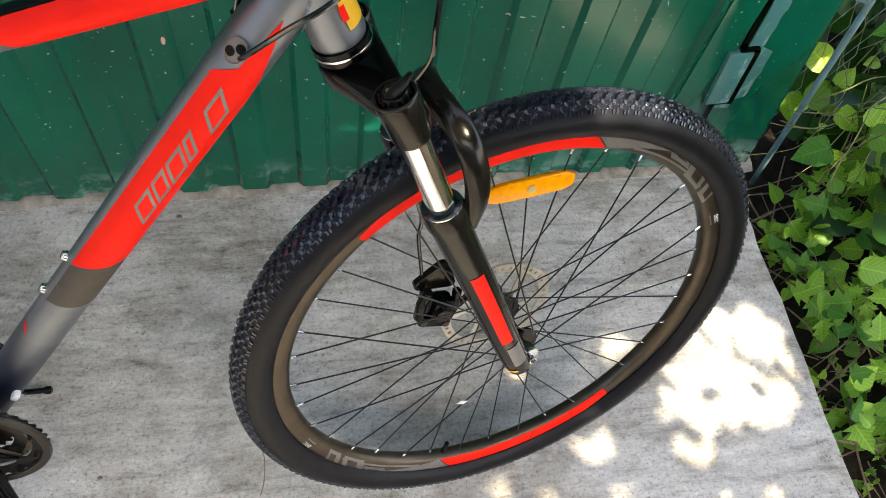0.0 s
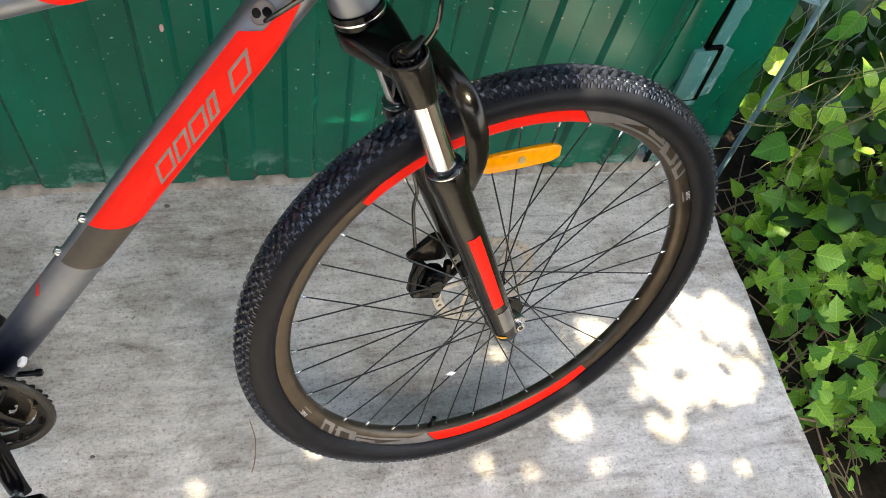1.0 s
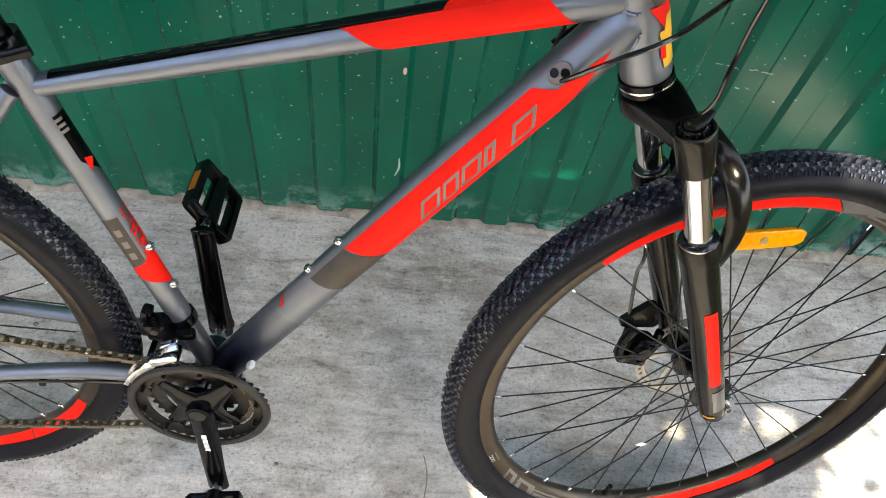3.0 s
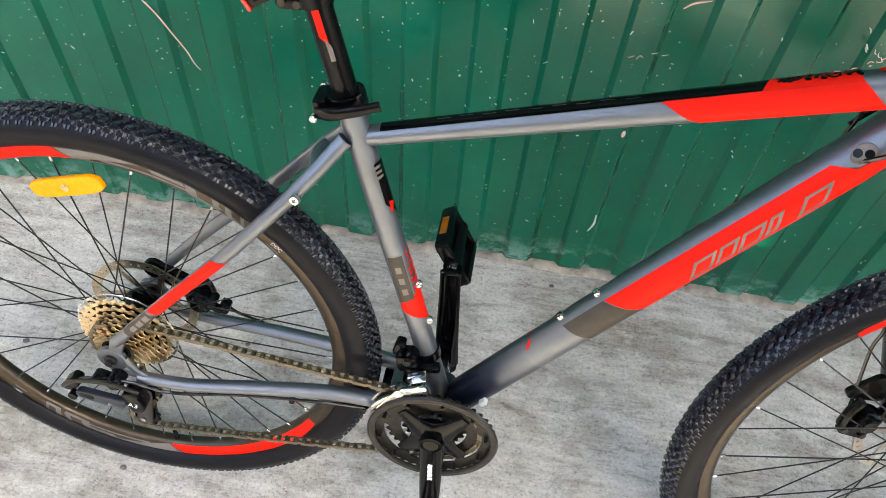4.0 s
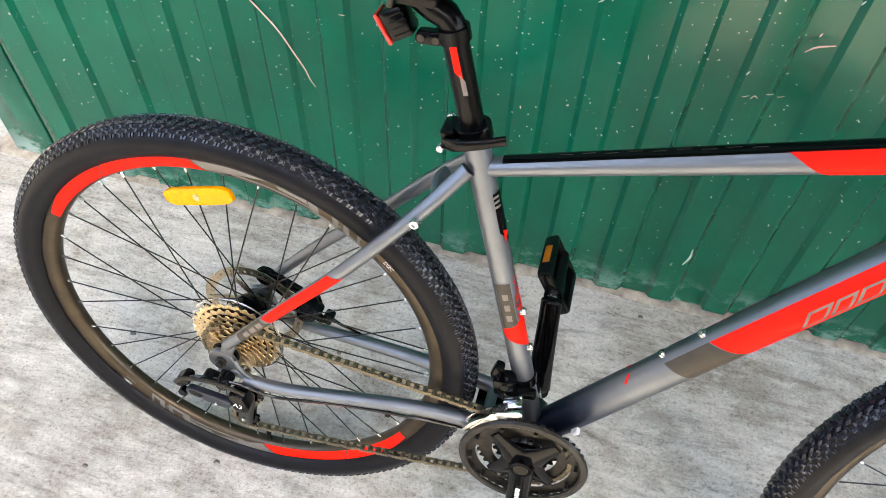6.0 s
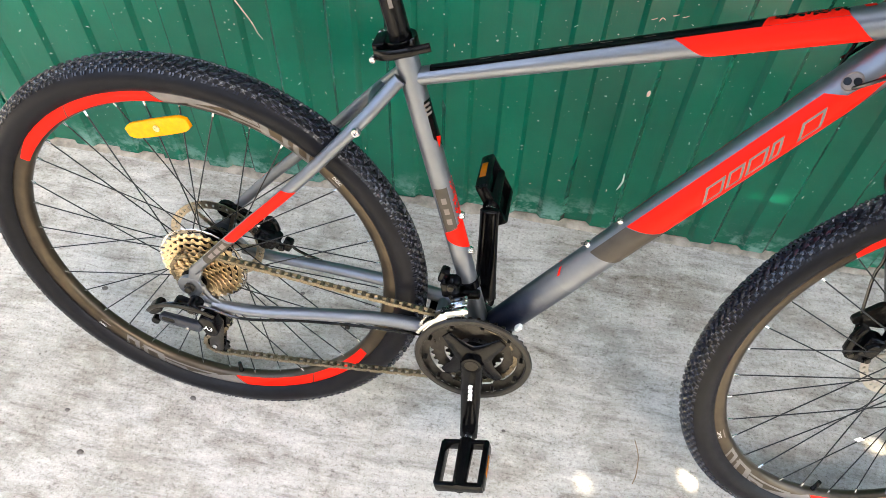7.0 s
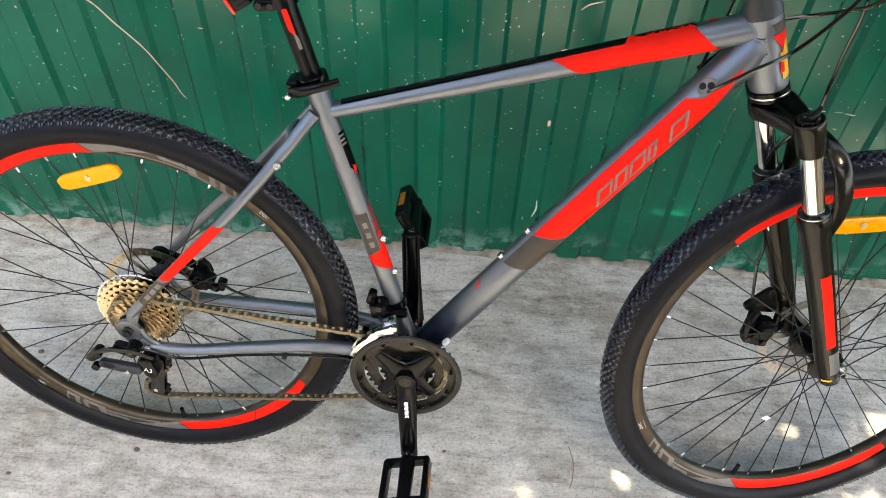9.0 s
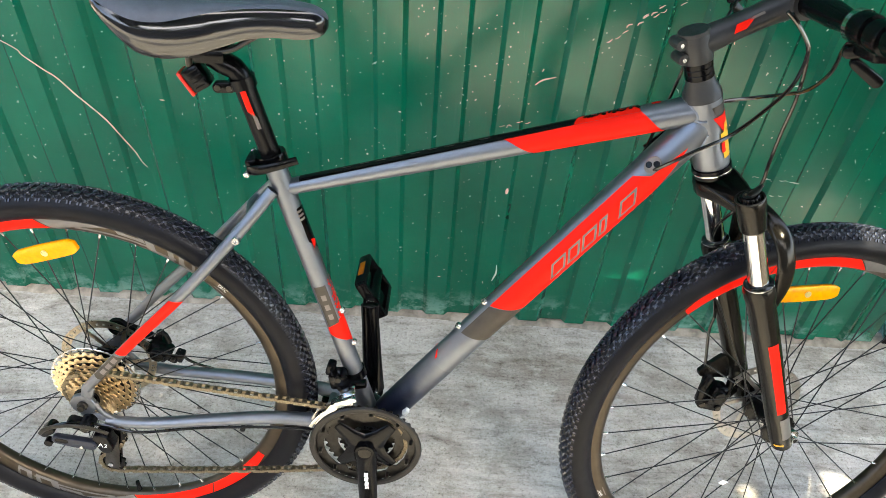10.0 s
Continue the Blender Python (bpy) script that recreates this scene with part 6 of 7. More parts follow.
path += [Vector((0.034, -0.054, -0.112)), Vector((0.0485, -0.052, -0.084)), Vector((0.030, -0.050, -0.058))]
for ang in (-70, -110, -150, 170, 130, 95):
    path.append(Vector((0.0425 * math.cos(radians(ang)), -0.0405 + 0.0045 * 0, 0.0425 * math.sin(radians(ang)))))
dense = []
for a, b in zip(path, path[1:]):
    k = max(1, int((b - a).length / 0.001))
    dense += [a.lerp(b, i / k) for i in range(k)]
pins, run = [dense[0]], 0.0
for a, b in zip(dense, dense[1:]):
    run += (b - a).length
    if run >= 0.0127:
        pins.append(b)
        run = 0.0
roll = bmesh.new()
for q in pins:
    roll = lathe([(0.0, -0.0028), (0.0040, -0.0028), (0.0040, 0.0028), (0.0, 0.0028)], 8, bm=roll, m=Matrix.Translation(q))
chain = bp("chain", roll, M_CHAIN, "oily bicycle chain")


def link_mesh(gap):
    eight = []
    for k in range(24):
        a = 2 * math.pi * k / 24
        cx = 0.00635 * (1 if math.cos(a) >= 0 else -1)
        eight.append((cx + 0.0043 * math.cos(a), (0.0043 if abs(math.cos(a)) > 0.35 else 0.0031) * math.sin(a)))
    bm = plate(eight, gap, gap + 0.001, 0)
    bm = plate(eight, -gap - 0.001, -gap, 0, bm)
    for x in (-0.00635, 0.00635):
        bm = lathe([(0.0, -gap - 0.0014), (0.0018, -gap - 0.0014), (0.0018, gap + 0.0014), (0.0, gap + 0.0014)], 6, bm=bm, m=Matrix.Translation((x, 0, 0)))
    me = bpy.data.meshes.new("link")
    bm.to_mesh(me)
    bm.free()
    return me


LINKS = (link_mesh(0.0029), link_mesh(0.0041))
for i, (a, b) in enumerate(zip(pins, pins[1:])):
    d = (b - a).normalized()
    z = Vector((0, 1, 0)).cross(d) * -1
    m = Matrix((d, Vector((0, 1, 0)), d.cross(Vector((0, 1, 0))))).transposed().to_4x4()
    put("link", LINKS[i % 2], M_CHAIN, chain, m=Matrix.Translation((a + b) / 2) @ m)

# rear brake
rcm = Matrix.Translation((0.088, 0.046, 0.024)) @ pose(0, 0, 0, 0, 40, 0)
bm = box((0.040, 0.028, 0.028), rcm, 0.006)
bm = lathe([(0.0, -0.020), (0.0115, -0.020), (0.0135, -0.016), (0.0135, 0.016), (0.0115, 0.020), (0.0, 0.020)], 18, bm=bm, m=rcm)
bm = box((0.016, 0.018, 0.020), Matrix.Translation((0.118, 0.050, 0.008)) @ pose(0, 0, 0, 0, 20, 0), 0.004, bm)
rcal = bp("rear_brake_caliper", bm, M_PLASTIC, "black disc brake caliper", angle=40)
part("banjo", tube(smooth_path([(0.086, 0.050, 0.040), (0.090, 0.050, 0.056), (0.099, 0.050, 0.052), (0.104, 0.050, 0.036)], 5), [0.006] * 8 + [0.0045] * 8, 10), M_PLASTIC, rcal)
for x, z in ((0.072, 0.044), (0.112, 0.014)):
    part("bolt", lathe([(0.0, -0.018), (0.0034, -0.018), (0.0036, -0.012), (0.0, -0.012)], 12, m=Matrix.Translation((x, 0.046, z))), M_CHAINRING, rcal)
bm = lathe([(0.009, 0.052), (0.0165, 0.052), (0.0175, 0.055), (0.0165, 0.060), (0.009, 0.060)], 22, True, m=Matrix.Translation((0.018, 0, 0.058)))
bm = plate(hull2([(0.034, 0.062, 0.006), (0.070, 0.044, 0.007)]), 0.052, 0.060, 0.001, bm)
bm = plate(hull2([(0.030, 0.042, 0.006), (0.070, 0.012, 0.006), (0.104, -0.008, 0.006)]), 0.052, 0.060, 0.001, bm)
bp("brake_mount", bm, M_MATT, "black brake mount on the stay")
bp("rear_brake_hose", tube(smooth_path([(0.118, 0.050, 0.020), (0.128, 0.060, -0.012), (0.17, 0.062, -0.030), (0.24, 0.056, -0.040), (0.33, 0.045, -0.044), (0.43, 0.030, -0.080)], 7), 0.0025, 8), M_CABLE, "black rear brake hose")

# small things below the bottom bracket
bp("cable_guide", box((0.012, 0.010, 0.008), Matrix.Translation((0.511, -0.026, -0.012)) @ pose(0, 0, 0, 0, -52, 0), 0.002), M_WHITE, "white plastic cable guide")
stand_top = (bike.matrix_world @ LOW).inverted()
stand_pts = [stand_top @ Vector(q) for q in ((0.385, 0.035, 0.262), (0.392, 0.060, 0.190), (0.396, 0.085, 0.080), (0.399, 0.098, 0.014), (0.404, 0.100, 0.006), (0.428, 0.100, 0.006))]
stand = bp("kickstand", tube(smooth_path(stand_pts, 5), 0.0048, 12), M_PLASTIC, "black kickstand with a bent foot on the concrete")
part("stand_bracket", box((0.044, 0.050, 0.012), Matrix.Translation((0.385, 0.012, -0.052)) @ pose(0, 0, 0, 0, -8, 0), 0.003), M_PLASTIC, stand)
part("stand_tip", lathe([(0.0, -0.003), (0.0052, -0.003), (0.0068, 0.0), (0.0068, 0.006), (0.0052, 0.009), (0.0, 0.009)], 14, m=to_z(stand_pts[-1], stand_pts[-1] * 2 - stand_pts[-2]), axis="z"), M_PLASTIC, stand)
for x in (0.125, 0.245):
    bp("cable_clip", box((0.008, 0.010, 0.010), Matrix.Translation((x, -0.061 + 0.09 * (x - 0.125), -0.050)), 0.002), M_PLASTIC)

# ---- garden side: fence, climbing plants, twigs ----
def leaf_outline(kind):
    """Half outlines (along, across) of three leaf shapes."""
    if kind == "heart":
        return [(0.0, 0.0), (-0.06, 0.16), (0.02, 0.36), (0.20, 0.46), (0.45, 0.42), (0.70, 0.26), (0.88, 0.10), (1.0, 0.0)]
    if kind == "lobed":
        return [(0.0, 0.0), (0.02, 0.14), (0.06, 0.44), (0.20, 0.24), (0.34, 0.52), (0.50, 0.24), (0.68, 0.24), (0.85, 0.09), (1.0, 0.0)]
    return [(0.0, 0.0), (0.08, 0.10), (0.25, 0.21), (0.45, 0.25), (0.68, 0.20), (0.88, 0.09), (1.0, 0.0)]


def leaf_mesh(kind, cup=0.15, droop=0.25, tooth=0.0, seed=0):
    half = leaf_outline(kind)
    r = random.Random(seed)
    verts, faces = [], []
    for x, w in half:
        w = w * (1 + tooth * (r.random() - 0.5))
        for s in (-1, -0.5, 0, 0.5, 1):
            y = s * w
            z = cup * abs(y) - droop * x * x + 0.03 * math.sin(7 * x + 3 * y + seed)
            verts.append((x, y, z))
    for i in range(len(half) - 1):
        for k in range(4):
            faces.append((i * 5 + k, i * 5 + k + 1, (i + 1) * 5 + k + 1, (i + 1) * 5 + k))
    return mesh_of("leaf", verts, faces)


LEAVES = {k: [leaf_mesh(k, 0.10 + 0.12 * i, 0.12 + 0.14 * i, 0.25, i) for i in range(3)] for k in ("heart", "lobed", "oval")}


def leaf_pose(at, size, face, spin, tip):
    """A leaf whose upper side looks along face."""
    q = Vector(face).normalized().to_track_quat("Z", "Y").to_matrix().to_4x4()
    return Matrix.Translation(at) @ q @ pose(0, 0, 0, 0, tip, 0) @ pose(0, 0, 0, 0, 0, spin) @ Matrix.Scale(size, 4)


def plant(name, label, kinds, spots, mat, size, stems=True):
    """A plant: stems from the soil, with single leaves on them."""
    pb = bmesh.new()
    root = None
    leaves = []
    for at, n, spread, up in spots:
        at = Vector(at)
        foot = Vector((at.x + 0.05 * rnd.uniform(-1, 1), at.y + 0.05 * rnd.uniform(-1, 1), -0.12))
        if stems:
            mid = foot.lerp(at, 0.5) + Vector((0.04 * rnd.uniform(-1, 1), 0.04 * rnd.uniform(-1, 1), 0.02))
            pb = tube(smooth_path([foot, mid, at], 4), 0.0016, 6, pb)
        for k in range(n):
            q = at + Vector((rnd.gauss(0, spread), rnd.gauss(0, spread), rnd.gauss(0, spread * up)))
            if q.x < 1.80 and q.z < 0.03:
                q.x = 1.80 + 0.03 * rnd.random()
            q.z = max(q.z, -0.09)
            if stems and k % 3 == 0:
                pb = tube([at.lerp(q, 0.0), at.lerp(q, 0.6) + Vector((0, 0, 0.01)), q], 0.0010, 5, pb)
            face = Vector((rnd.gauss(-0.25, 0.35), rnd.gauss(-0.45, 0.35), 1.0))
            leaves.append((q, size * rnd.uniform(0.45, 1.35), face, rnd.uniform(0, 360), rnd.uniform(-25, 30), rnd.choice(kinds)))
    root = part(name, pb, M_STEM)
    tagged(root, label, "plant")
    for q, s, face, spin, tip, kind in leaves:
        put("leaf", rnd.choice(LEAVES[kind]), mat, root, m=leaf_pose(q, s, face, spin, tip), angle=80)
    return root


vine_spots = [((1.99 + 0.10 * i + rnd.uniform(-.05, .05), 0.46 + rnd.uniform(-.18, .14), 0.38 - 0.09 * j + rnd.uniform(-.05, .05)), 9, 0.062, 0.9) for i in range(6) for j in range(5)]
low_spots = [((1.87 + 0.085 * i + rnd.uniform(-.04, .04), 0.36 - 0.10 * j + rnd.uniform(-.05, .05), -0.03 + 0.055 * i * 0.4 + rnd.uniform(-.03, .04)), 12, 0.050, 0.6) for i in range(7) for j in range(6)]
weed_spots = [((1.85 + 0.07 * i + rnd.uniform(-.03, .03), -0.10 - 0.11 * j + rnd.uniform(-.05, .05), -0.06 + rnd.uniform(-.02, .03)), 8, 0.036, 0.5) for i in range(6) for j in range(5) if rnd.random() < 0.9]
def own(meshes, mat):
    """Copies of the leaf meshes that carry another material."""
    out = {}
    for k, ms in meshes.items():
        out[k] = []
        for me in ms:
            c = me.copy()
            c.materials.clear()
            c.materials.append(mat)
            c.polygons.foreach_set("use_smooth", [True] * len(c.polygons))
            out[k].append(c)
    return out


SHAPES = LEAVES
LEAVES = own(SHAPES, M_LEAF)
plant("climbing_vine", "bright green climbing vine with heart-shaped leaves over a wire fence", ["heart", "oval", "heart"], vine_spots, M_LEAF, 0.054)
LEAVES = own(SHAPES, M_DARKLEAF)
low_spots.sort(key=lambda q: q[0][1])
plant("ground_creeper", "green creeper with lobed leaves on the soil by the slab edge", ["lobed", "lobed", "heart"], low_spots[:21], M_DARKLEAF, 0.046)
plant("ground_creeper", "green creeper with lobed leaves below the wire fence", ["lobed", "lobed", "heart"], low_spots[21:], M_DARKLEAF, 0.048)
plant("weeds", "small green weeds on dark soil", ["oval", "lobed"], weed_spots, M_DARKLEAF, 0.034)

# darker foliage behind, shade put into its colour, too many leaves to count
verts, faces = [], []
src = SHAPES["heart"][0]
sv = [v.co.copy() for v in src.vertices]
sf = [tuple(p.vertices) for p in src.polygons]
for i in range(2600):
    at = Vector((rnd.uniform(1.95, 3.3), rnd.uniform(-0.5, 1.5), 0))
    at.z = rnd.uniform(-0.08, 0.05 + 0.40 * max(0, min(1, (at.y + 0.35) / 0.8)) * min(1, (at.x - 1.8) / 0.5))
    if math.hypot((at.x - 2.4) / 0.95, (at.y - 0.45) / 1.0) > 1.0 + 0.3 * noise.noise((at.x * 4, at.y * 4, 1.5)):
        continue
    if at.x < 2.25 and at.y < 0.2 and rnd.random() < 0.75:
        continue
    m = leaf_pose(at, rnd.uniform(0.04, 0.09), (rnd.gauss(-0.2, 0.5), rnd.gauss(-0.4, 0.5), 1), rnd.uniform(0, 360), rnd.uniform(-30, 40))
    o = len(verts)
    verts += [m @ v for v in sv]
    faces += [tuple(o + k for k in f) for f in sf]
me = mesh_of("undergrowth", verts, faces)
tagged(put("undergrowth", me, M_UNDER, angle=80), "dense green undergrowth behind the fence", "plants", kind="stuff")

# twigs and dead stalks on the soil
bm = bmesh.new()
for i in range(170):
    a = Vector((rnd.uniform(1.80, 2.5), rnd.uniform(-0.6, 0.45), -0.085 + 0.03 * rnd.random()))
    ang = rnd.uniform(0, math.pi)
    ln = rnd.uniform(0.05, 0.24)
    b = a + Vector((math.cos(ang), math.sin(ang), rnd.uniform(-0.05, 0.15))) * ln
    bm = tube(smooth_path([a, a.lerp(b, 0.5) + Vector((0.012 * rnd.uniform(-1, 1), 0.012 * rnd.uniform(-1, 1), 0.008)), b], 3), rnd.uniform(0.0010, 0.0028), 5, bm)
tagged(part("twigs", bm, M_TWIG), "dry brown twigs and stalks on soil", "twigs", kind="stuff")

# wire fence
fence = tagged(part("wire_fence", tube([(1.885, 0.50, -0.12), (1.856, 0.50, 0.15), (1.821, 0.50, 0.443), (1.70, 0.51, 1.5)], 0.0065, 12), M_POLE), "sagging wire mesh fence with a teal pole behind the vine", "fence")
part("fence_tie", tube([(1.821, 0.50, 0.438), (1.765, 0.52, 0.445)], 0.005, 10), M_POLE, fence)
for i in range(13):
    for sgn in (1, -1):
        pts = [(1.83 + 0.075 * i + sgn * 0.018 * (1 if k % 2 else -1), 0.60 + 0.003 * sgn, -0.08 + 0.09 * k) for k in range(9)]
        part("wire", tube(pts, 0.0006, 5), M_WIRE, fence)

# tendrils in front of the fence
bm = bmesh.new()
for k in range(46):
    a = Vector((1.80 + 0.012 * k, 0.50 - 0.03 * rnd.random(), 0.05 + 0.3 * rnd.random()))
    pts = [a]
    d = Vector((rnd.uniform(-.5, .9), -0.25, rnd.uniform(-.8, .5))).normalized()
    for j in range(6):
        d = (d + Vector((rnd.uniform(-.6, .6), rnd.uniform(-.3, .3), rnd.uniform(-.6, .6)))).normalized()
        pts.append(pts[-1] + d * 0.045)
    bm = tube(smooth_path(pts, 4), rnd.choice((0.0007, 0.0009, 0.0014)), 5, bm)
tagged(part("tendrils", bm, M_STEM), "thin yellow-green vine tendrils", "plants", kind="stuff")

# ---- scratches, chips and litter ----
def streak(name, label, pts, w, mat):
    """A thin scraped line on the gate."""
    path = smooth_path([(x, WALL_Y - RIB_H - 0.0018, z) for x, z in pts], 5)
    bm = tube(path, [w * (0.35 + 0.65 * math.sin(math.pi * min(1, (i + 0.5) / len(path)))) for i in range(len(path))], 6, flat=0.5)
    return part(name, bm, mat, gate, label)


streak("scratch", "long pink scratch", [(-0.275, 0.700), (-0.232, 0.672), (-0.226, 0.661), (-0.195, 0.632), (-0.176, 0.616), (-0.150, 0.580), (-0.142, 0.571), (-0.108, 0.528), (-0.086, 0.487), (-0.068, 0.452), (-0.061, 0.430), (-0.052, 0.415)], 0.0016, M_RUST)
streak("scratch", "pale scratch", [(0.679, 0.198), (0.680, 0.172), (0.673, 0.146)], 0.0022, M_SCRAPE)
streak("paint_chip", "pink chip", [(0.678, 0.424), (0.677, 0.410)], 0.0036, M_RUST)
streak("scratch", "pink scratch", [(0.700, 0.673), (0.712, 0.684), (0.735, 0.692)], 0.0016, M_RUST)


def trail(x, z, dx, dz, steps, gap, mat, w):
    """A broken, wandering line of small chips."""
    for i in range(steps):
        x += dx + rnd.gauss(0, abs(dx) * 0.5 + 0.002)
        z += dz + rnd.gauss(0, abs(dz) * 0.5 + 0.002)
        if rnd.random() < gap:
            continue
        streak("paint_chip", "", [(x, z), (x + dx * 0.5 + rnd.gauss(0, 0.002), z + dz * 0.5 + rnd.gauss(0, 0.002)), (x + dx, z + dz)], w * rnd.uniform(0.5, 1.3), mat)


trail(0.795, 0.760, 0.009, 0.0075, 16, 0.2, M_RUST, 0.0012)
trail(0.93, 0.60, 0.008, 0.004, 9, 0.3, M_RUST, 0.0010)
trail(1.12, 0.50, 0.012, 0.000, 10, 0.3, M_SCRAPE, 0.0009)
trail(1.16, 0.47, 0.009, -0.003, 8, 0.3, M_SCRAPE, 0.0009)
trail(0.95, 0.70, 0.006, -0.009, 8, 0.3, M_SCRAPE, 0.0011)
trail(0.60, 0.57, 0.010, 0.004, 7, 0.3, M_RUST, 0.0009)
for k in range(150):
    x, z = rnd.uniform(-0.6, 1.5), rnd.uniform(0.12, 0.85)
    dx, dz = rnd.gauss(0, 0.003), rnd.gauss(0, 0.004)
    streak("paint_chip", "", [(x, z), (x + dx, z + dz)], rnd.uniform(0.0005, 0.0011), rnd.choice([M_RUST, M_SCRAPE, M_SCRAPE, M_SCRAPE]))

for x, y, s in ((-0.076, -0.101, 0.0045), (-0.239, -0.243, 0.005), (-0.30, -0.17, 0.004), (-0.18, -0.33, 0.005), (0.02, -0.34, 0.005), (0.045, -0.345, 0.004), (0.42, 0.20, 0.004), (0.52, -0.05, 0.003), (-0.35, 0.10, 0.005), (0.13, 0.14, 0.006), (0.06, 0.17, 0.004), (0.63, 0.42, 0.004)):
    bm = bmesh.new()
    bmesh.ops.create_icosphere(bm, subdivisions=2, radius=1.0)
    for v in bm.verts:
        v.co *= 1 + 0.35 * noise.noise(v.co * 1.3 + Vector((x * 40, y * 40, 0)))
        v.co = Vector((v.co.x * s * 1.3, v.co.y * s, v.co.z * s * 0.6))
    ob = part("pebble", bm, M_STONE)
    ob.location = (x, y, s * 0.3)
    tagged(ob, "small dark pebble on the concrete", "pebble", "pebbles on the slab")
bm = tube(smooth_path([(0.765, -0.02, 0.0015), (0.772, -0.05, 0.003), (0.770, -0.085, 0.002), (0.764, -0.105, 0.0015)], 5), 0.0009, 6)
tagged(part("stalk", bm, M_TWIG), "thin dry stalk lying on the concrete", "twig")

# ---- an unseen tree added to shade the yard (out of view, above and behind) ----
# crown gaps, each placed on the sun's ray to a wanted patch of light
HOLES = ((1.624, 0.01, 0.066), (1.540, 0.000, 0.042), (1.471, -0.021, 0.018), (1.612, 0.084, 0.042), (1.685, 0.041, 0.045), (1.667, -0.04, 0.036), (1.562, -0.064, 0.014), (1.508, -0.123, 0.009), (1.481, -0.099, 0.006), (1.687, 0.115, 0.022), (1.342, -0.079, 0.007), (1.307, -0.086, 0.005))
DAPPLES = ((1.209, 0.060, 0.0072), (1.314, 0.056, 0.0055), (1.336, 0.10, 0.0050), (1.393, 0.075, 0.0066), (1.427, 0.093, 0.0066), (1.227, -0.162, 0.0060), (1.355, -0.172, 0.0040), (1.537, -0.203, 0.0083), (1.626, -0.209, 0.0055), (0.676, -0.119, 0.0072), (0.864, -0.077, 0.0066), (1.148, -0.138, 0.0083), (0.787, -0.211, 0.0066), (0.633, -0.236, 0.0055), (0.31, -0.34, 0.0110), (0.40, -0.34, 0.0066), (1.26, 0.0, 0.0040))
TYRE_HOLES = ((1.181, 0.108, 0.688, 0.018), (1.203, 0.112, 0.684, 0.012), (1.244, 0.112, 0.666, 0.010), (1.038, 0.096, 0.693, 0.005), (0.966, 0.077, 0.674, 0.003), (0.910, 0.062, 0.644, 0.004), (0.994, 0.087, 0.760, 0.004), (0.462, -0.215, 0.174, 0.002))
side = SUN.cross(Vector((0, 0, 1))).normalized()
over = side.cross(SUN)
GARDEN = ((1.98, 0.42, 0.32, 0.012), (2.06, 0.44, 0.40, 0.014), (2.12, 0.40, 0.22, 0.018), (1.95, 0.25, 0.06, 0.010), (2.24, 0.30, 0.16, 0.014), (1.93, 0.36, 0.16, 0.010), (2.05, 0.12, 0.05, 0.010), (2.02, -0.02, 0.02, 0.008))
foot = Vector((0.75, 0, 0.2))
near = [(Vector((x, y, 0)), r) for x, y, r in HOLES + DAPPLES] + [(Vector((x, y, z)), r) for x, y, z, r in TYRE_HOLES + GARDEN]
# wide gaps over the open floor towards the yard
front = []
for k in range(420):
    x = rnd.uniform(-0.5, 1.6)
    edge = -0.50 + 0.16 * max(0.0, min(1.0, (x - 0.2) / 1.0))
    r = rnd.uniform(0.03, 0.11)
    y = edge - 1.2 * r - 0.95 * rnd.random()
    front.append((Vector((x, y, 0)), r))
verts, faces = [], []
shape = leaf_outline("oval")
ring = [(x, w) for x, w in shape] + [(x, -w) for x, w in shape[-2:0:-1]]
centre = foot + SUN * 3.2


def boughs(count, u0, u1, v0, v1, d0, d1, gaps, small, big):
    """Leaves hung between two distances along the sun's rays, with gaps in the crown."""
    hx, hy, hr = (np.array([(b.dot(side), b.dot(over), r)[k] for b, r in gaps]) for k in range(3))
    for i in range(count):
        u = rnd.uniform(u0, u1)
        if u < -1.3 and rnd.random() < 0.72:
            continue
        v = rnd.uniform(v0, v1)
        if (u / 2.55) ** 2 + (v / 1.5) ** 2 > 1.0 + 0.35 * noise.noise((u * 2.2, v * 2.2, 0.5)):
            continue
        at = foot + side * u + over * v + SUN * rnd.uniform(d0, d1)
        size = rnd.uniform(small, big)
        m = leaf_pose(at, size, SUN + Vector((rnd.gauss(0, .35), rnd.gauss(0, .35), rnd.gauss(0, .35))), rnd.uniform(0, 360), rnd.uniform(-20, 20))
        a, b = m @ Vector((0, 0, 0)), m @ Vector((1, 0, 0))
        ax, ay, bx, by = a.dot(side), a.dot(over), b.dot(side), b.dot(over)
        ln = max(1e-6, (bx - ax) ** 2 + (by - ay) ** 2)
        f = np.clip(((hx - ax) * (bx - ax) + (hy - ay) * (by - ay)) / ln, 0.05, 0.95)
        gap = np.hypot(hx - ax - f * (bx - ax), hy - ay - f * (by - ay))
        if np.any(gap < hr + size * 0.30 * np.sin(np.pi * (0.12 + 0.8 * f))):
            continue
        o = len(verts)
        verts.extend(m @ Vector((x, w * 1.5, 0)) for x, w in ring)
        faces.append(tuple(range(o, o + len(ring))))


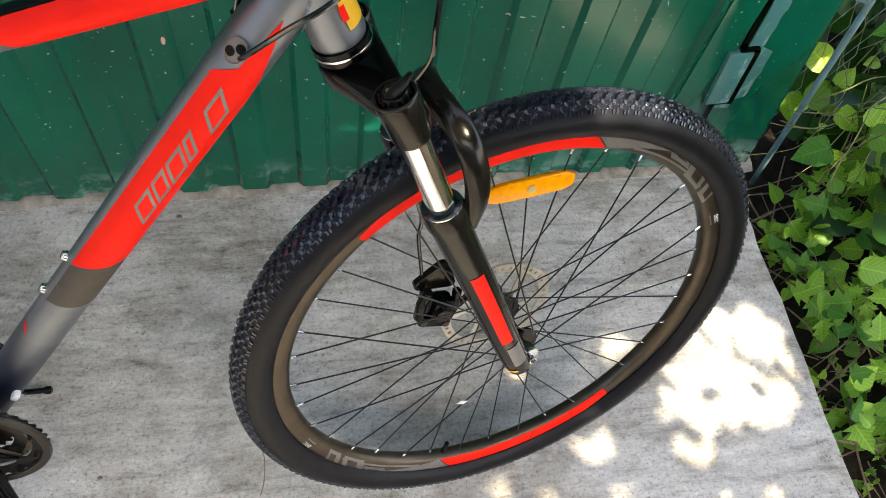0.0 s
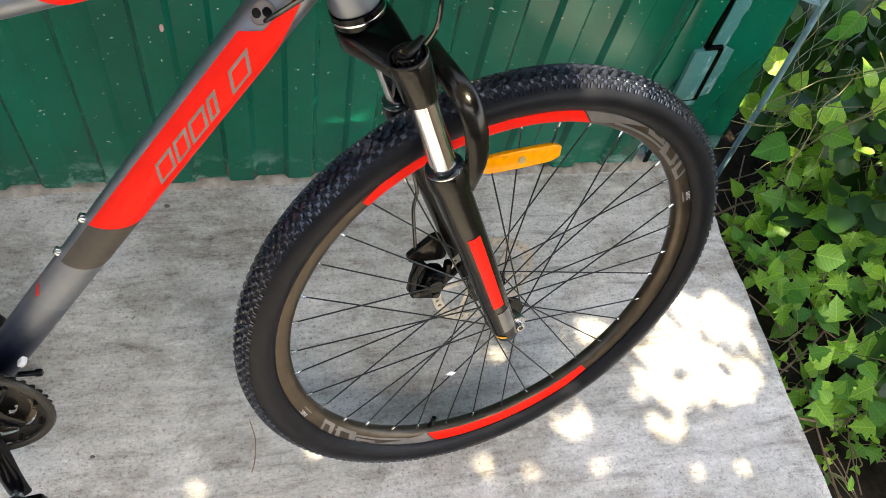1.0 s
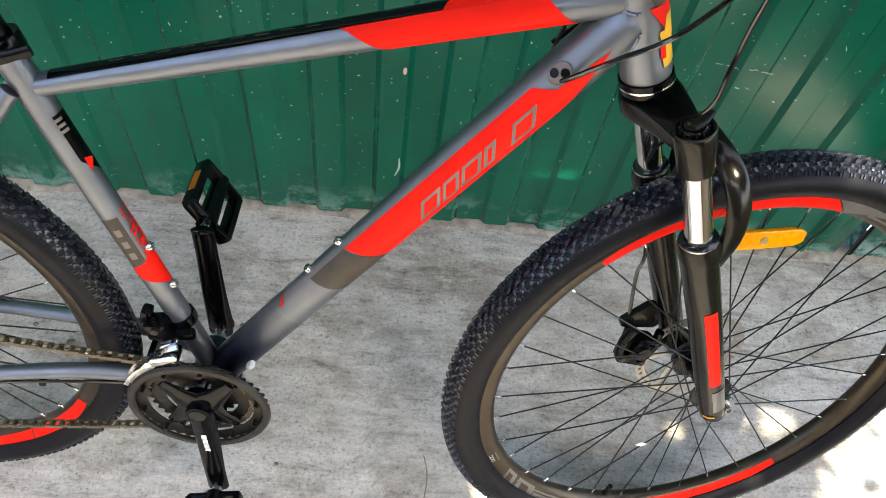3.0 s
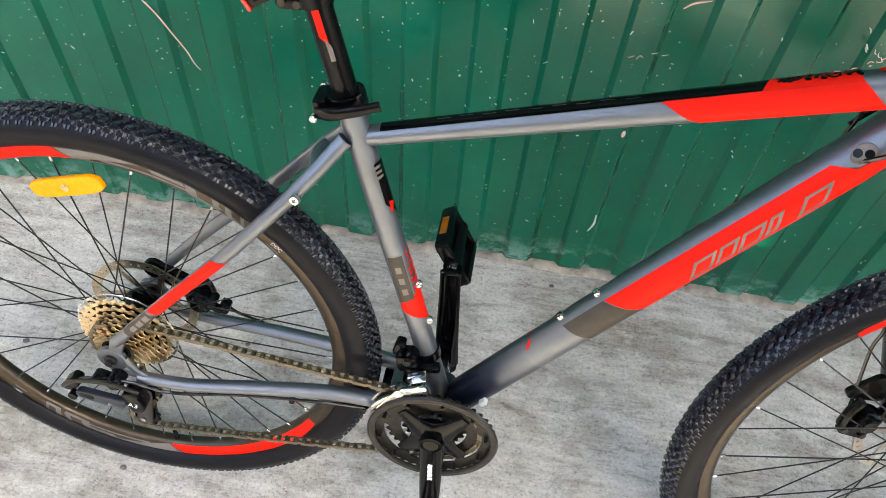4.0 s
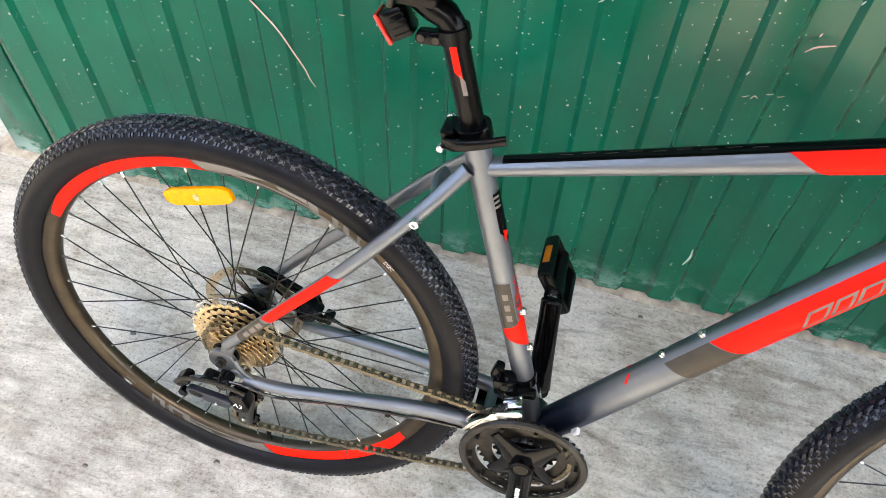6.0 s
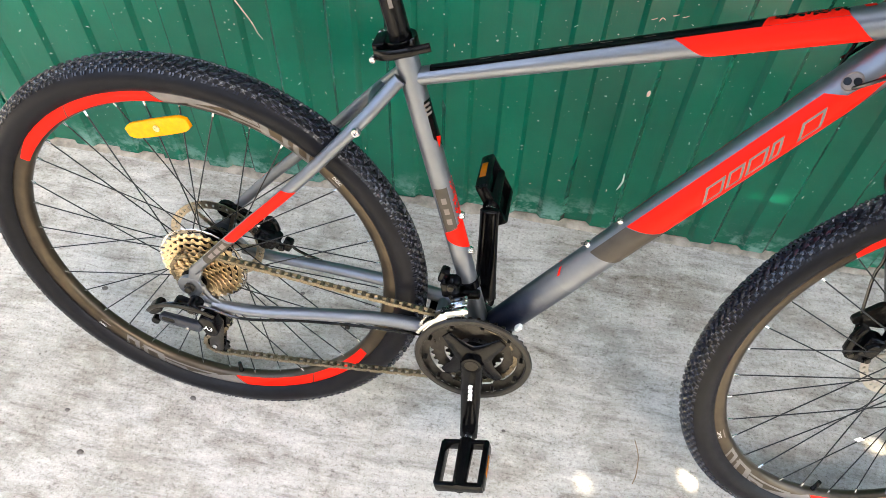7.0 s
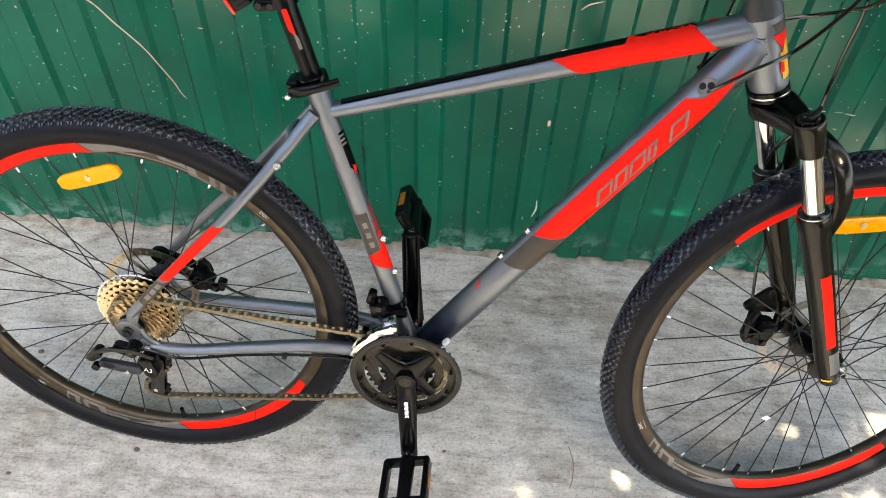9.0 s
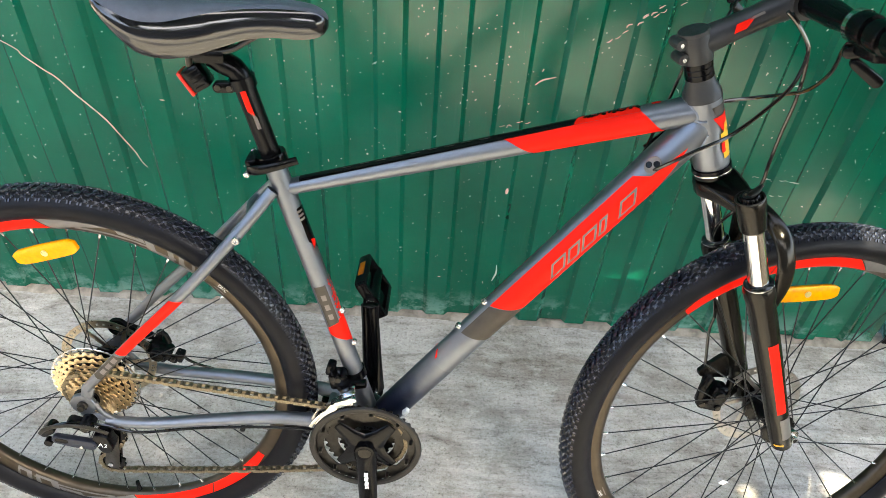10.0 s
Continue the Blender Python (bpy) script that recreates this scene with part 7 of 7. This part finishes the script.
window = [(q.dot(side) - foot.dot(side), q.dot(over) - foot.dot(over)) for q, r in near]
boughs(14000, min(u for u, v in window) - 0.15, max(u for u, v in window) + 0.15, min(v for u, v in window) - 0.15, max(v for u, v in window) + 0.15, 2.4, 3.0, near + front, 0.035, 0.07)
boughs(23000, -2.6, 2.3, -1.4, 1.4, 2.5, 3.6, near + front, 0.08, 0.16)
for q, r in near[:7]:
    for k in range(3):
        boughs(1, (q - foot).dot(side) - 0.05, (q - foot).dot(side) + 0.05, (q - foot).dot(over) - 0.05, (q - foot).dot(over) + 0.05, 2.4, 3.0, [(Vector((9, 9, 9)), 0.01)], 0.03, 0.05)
# the crown's other side, spread over the gate, added to darken reflections from above
for i in range(5500):
    x, y = rnd.uniform(-3.1, 1.2), rnd.uniform(-0.65, 3.6)
    far_out = math.hypot((x + 0.95) / 2.15, (y - 1.45) / 2.2) + 0.25 * noise.noise((x * 1.6, y * 1.6, 2.5))
    if far_out > 1.0:
        continue
    m = leaf_pose((x, y, 3.0 + 1.5 * math.sqrt(1.0 - max(0.0, far_out) ** 2) * rnd.random()), rnd.uniform(0.12, 0.24), (rnd.gauss(0, .5), rnd.gauss(0, .5), 1), rnd.uniform(0, 360), rnd.uniform(-30, 30))
    o = len(verts)
    verts.extend(m @ Vector((x, w * 1.5, 0)) for x, w in ring)
    faces.append(tuple(range(o, o + len(ring))))
crown_me = mesh_of("crown", verts, faces)
trunk_foot = Vector((3.5, -3.2, -0.17))
top = centre - over * 1.25 - side * 0.2
bm = tube(smooth_path([trunk_foot, trunk_foot + Vector((-0.08, 0.05, 0.75)), trunk_foot + Vector((-0.40, 0.30, 1.45)), top], 5), [0.16 - 0.006 * i for i in range(16)], 12)
for k in range(14):
    end = Vector((0.75, 0, 0.2)) + side * rnd.uniform(-2.3, 2.1) + over * rnd.uniform(-1.6, -0.9) + SUN * 3.4
    bm = tube(smooth_path([top.lerp(trunk_foot, 0.15), top.lerp(end, 0.5) + Vector((0, 0, 0.3)), end], 4), [0.05 - 0.005 * i for i in range(9)], 7, bm)
tree = tagged(part("tree", bm, M_BARK), "unseen leafy tree added to shade the yard and dapple the sun", "tree")
part("crown", bmesh.new(), None, tree).data = crown_me
crown_me.materials.append(M_CROWN)
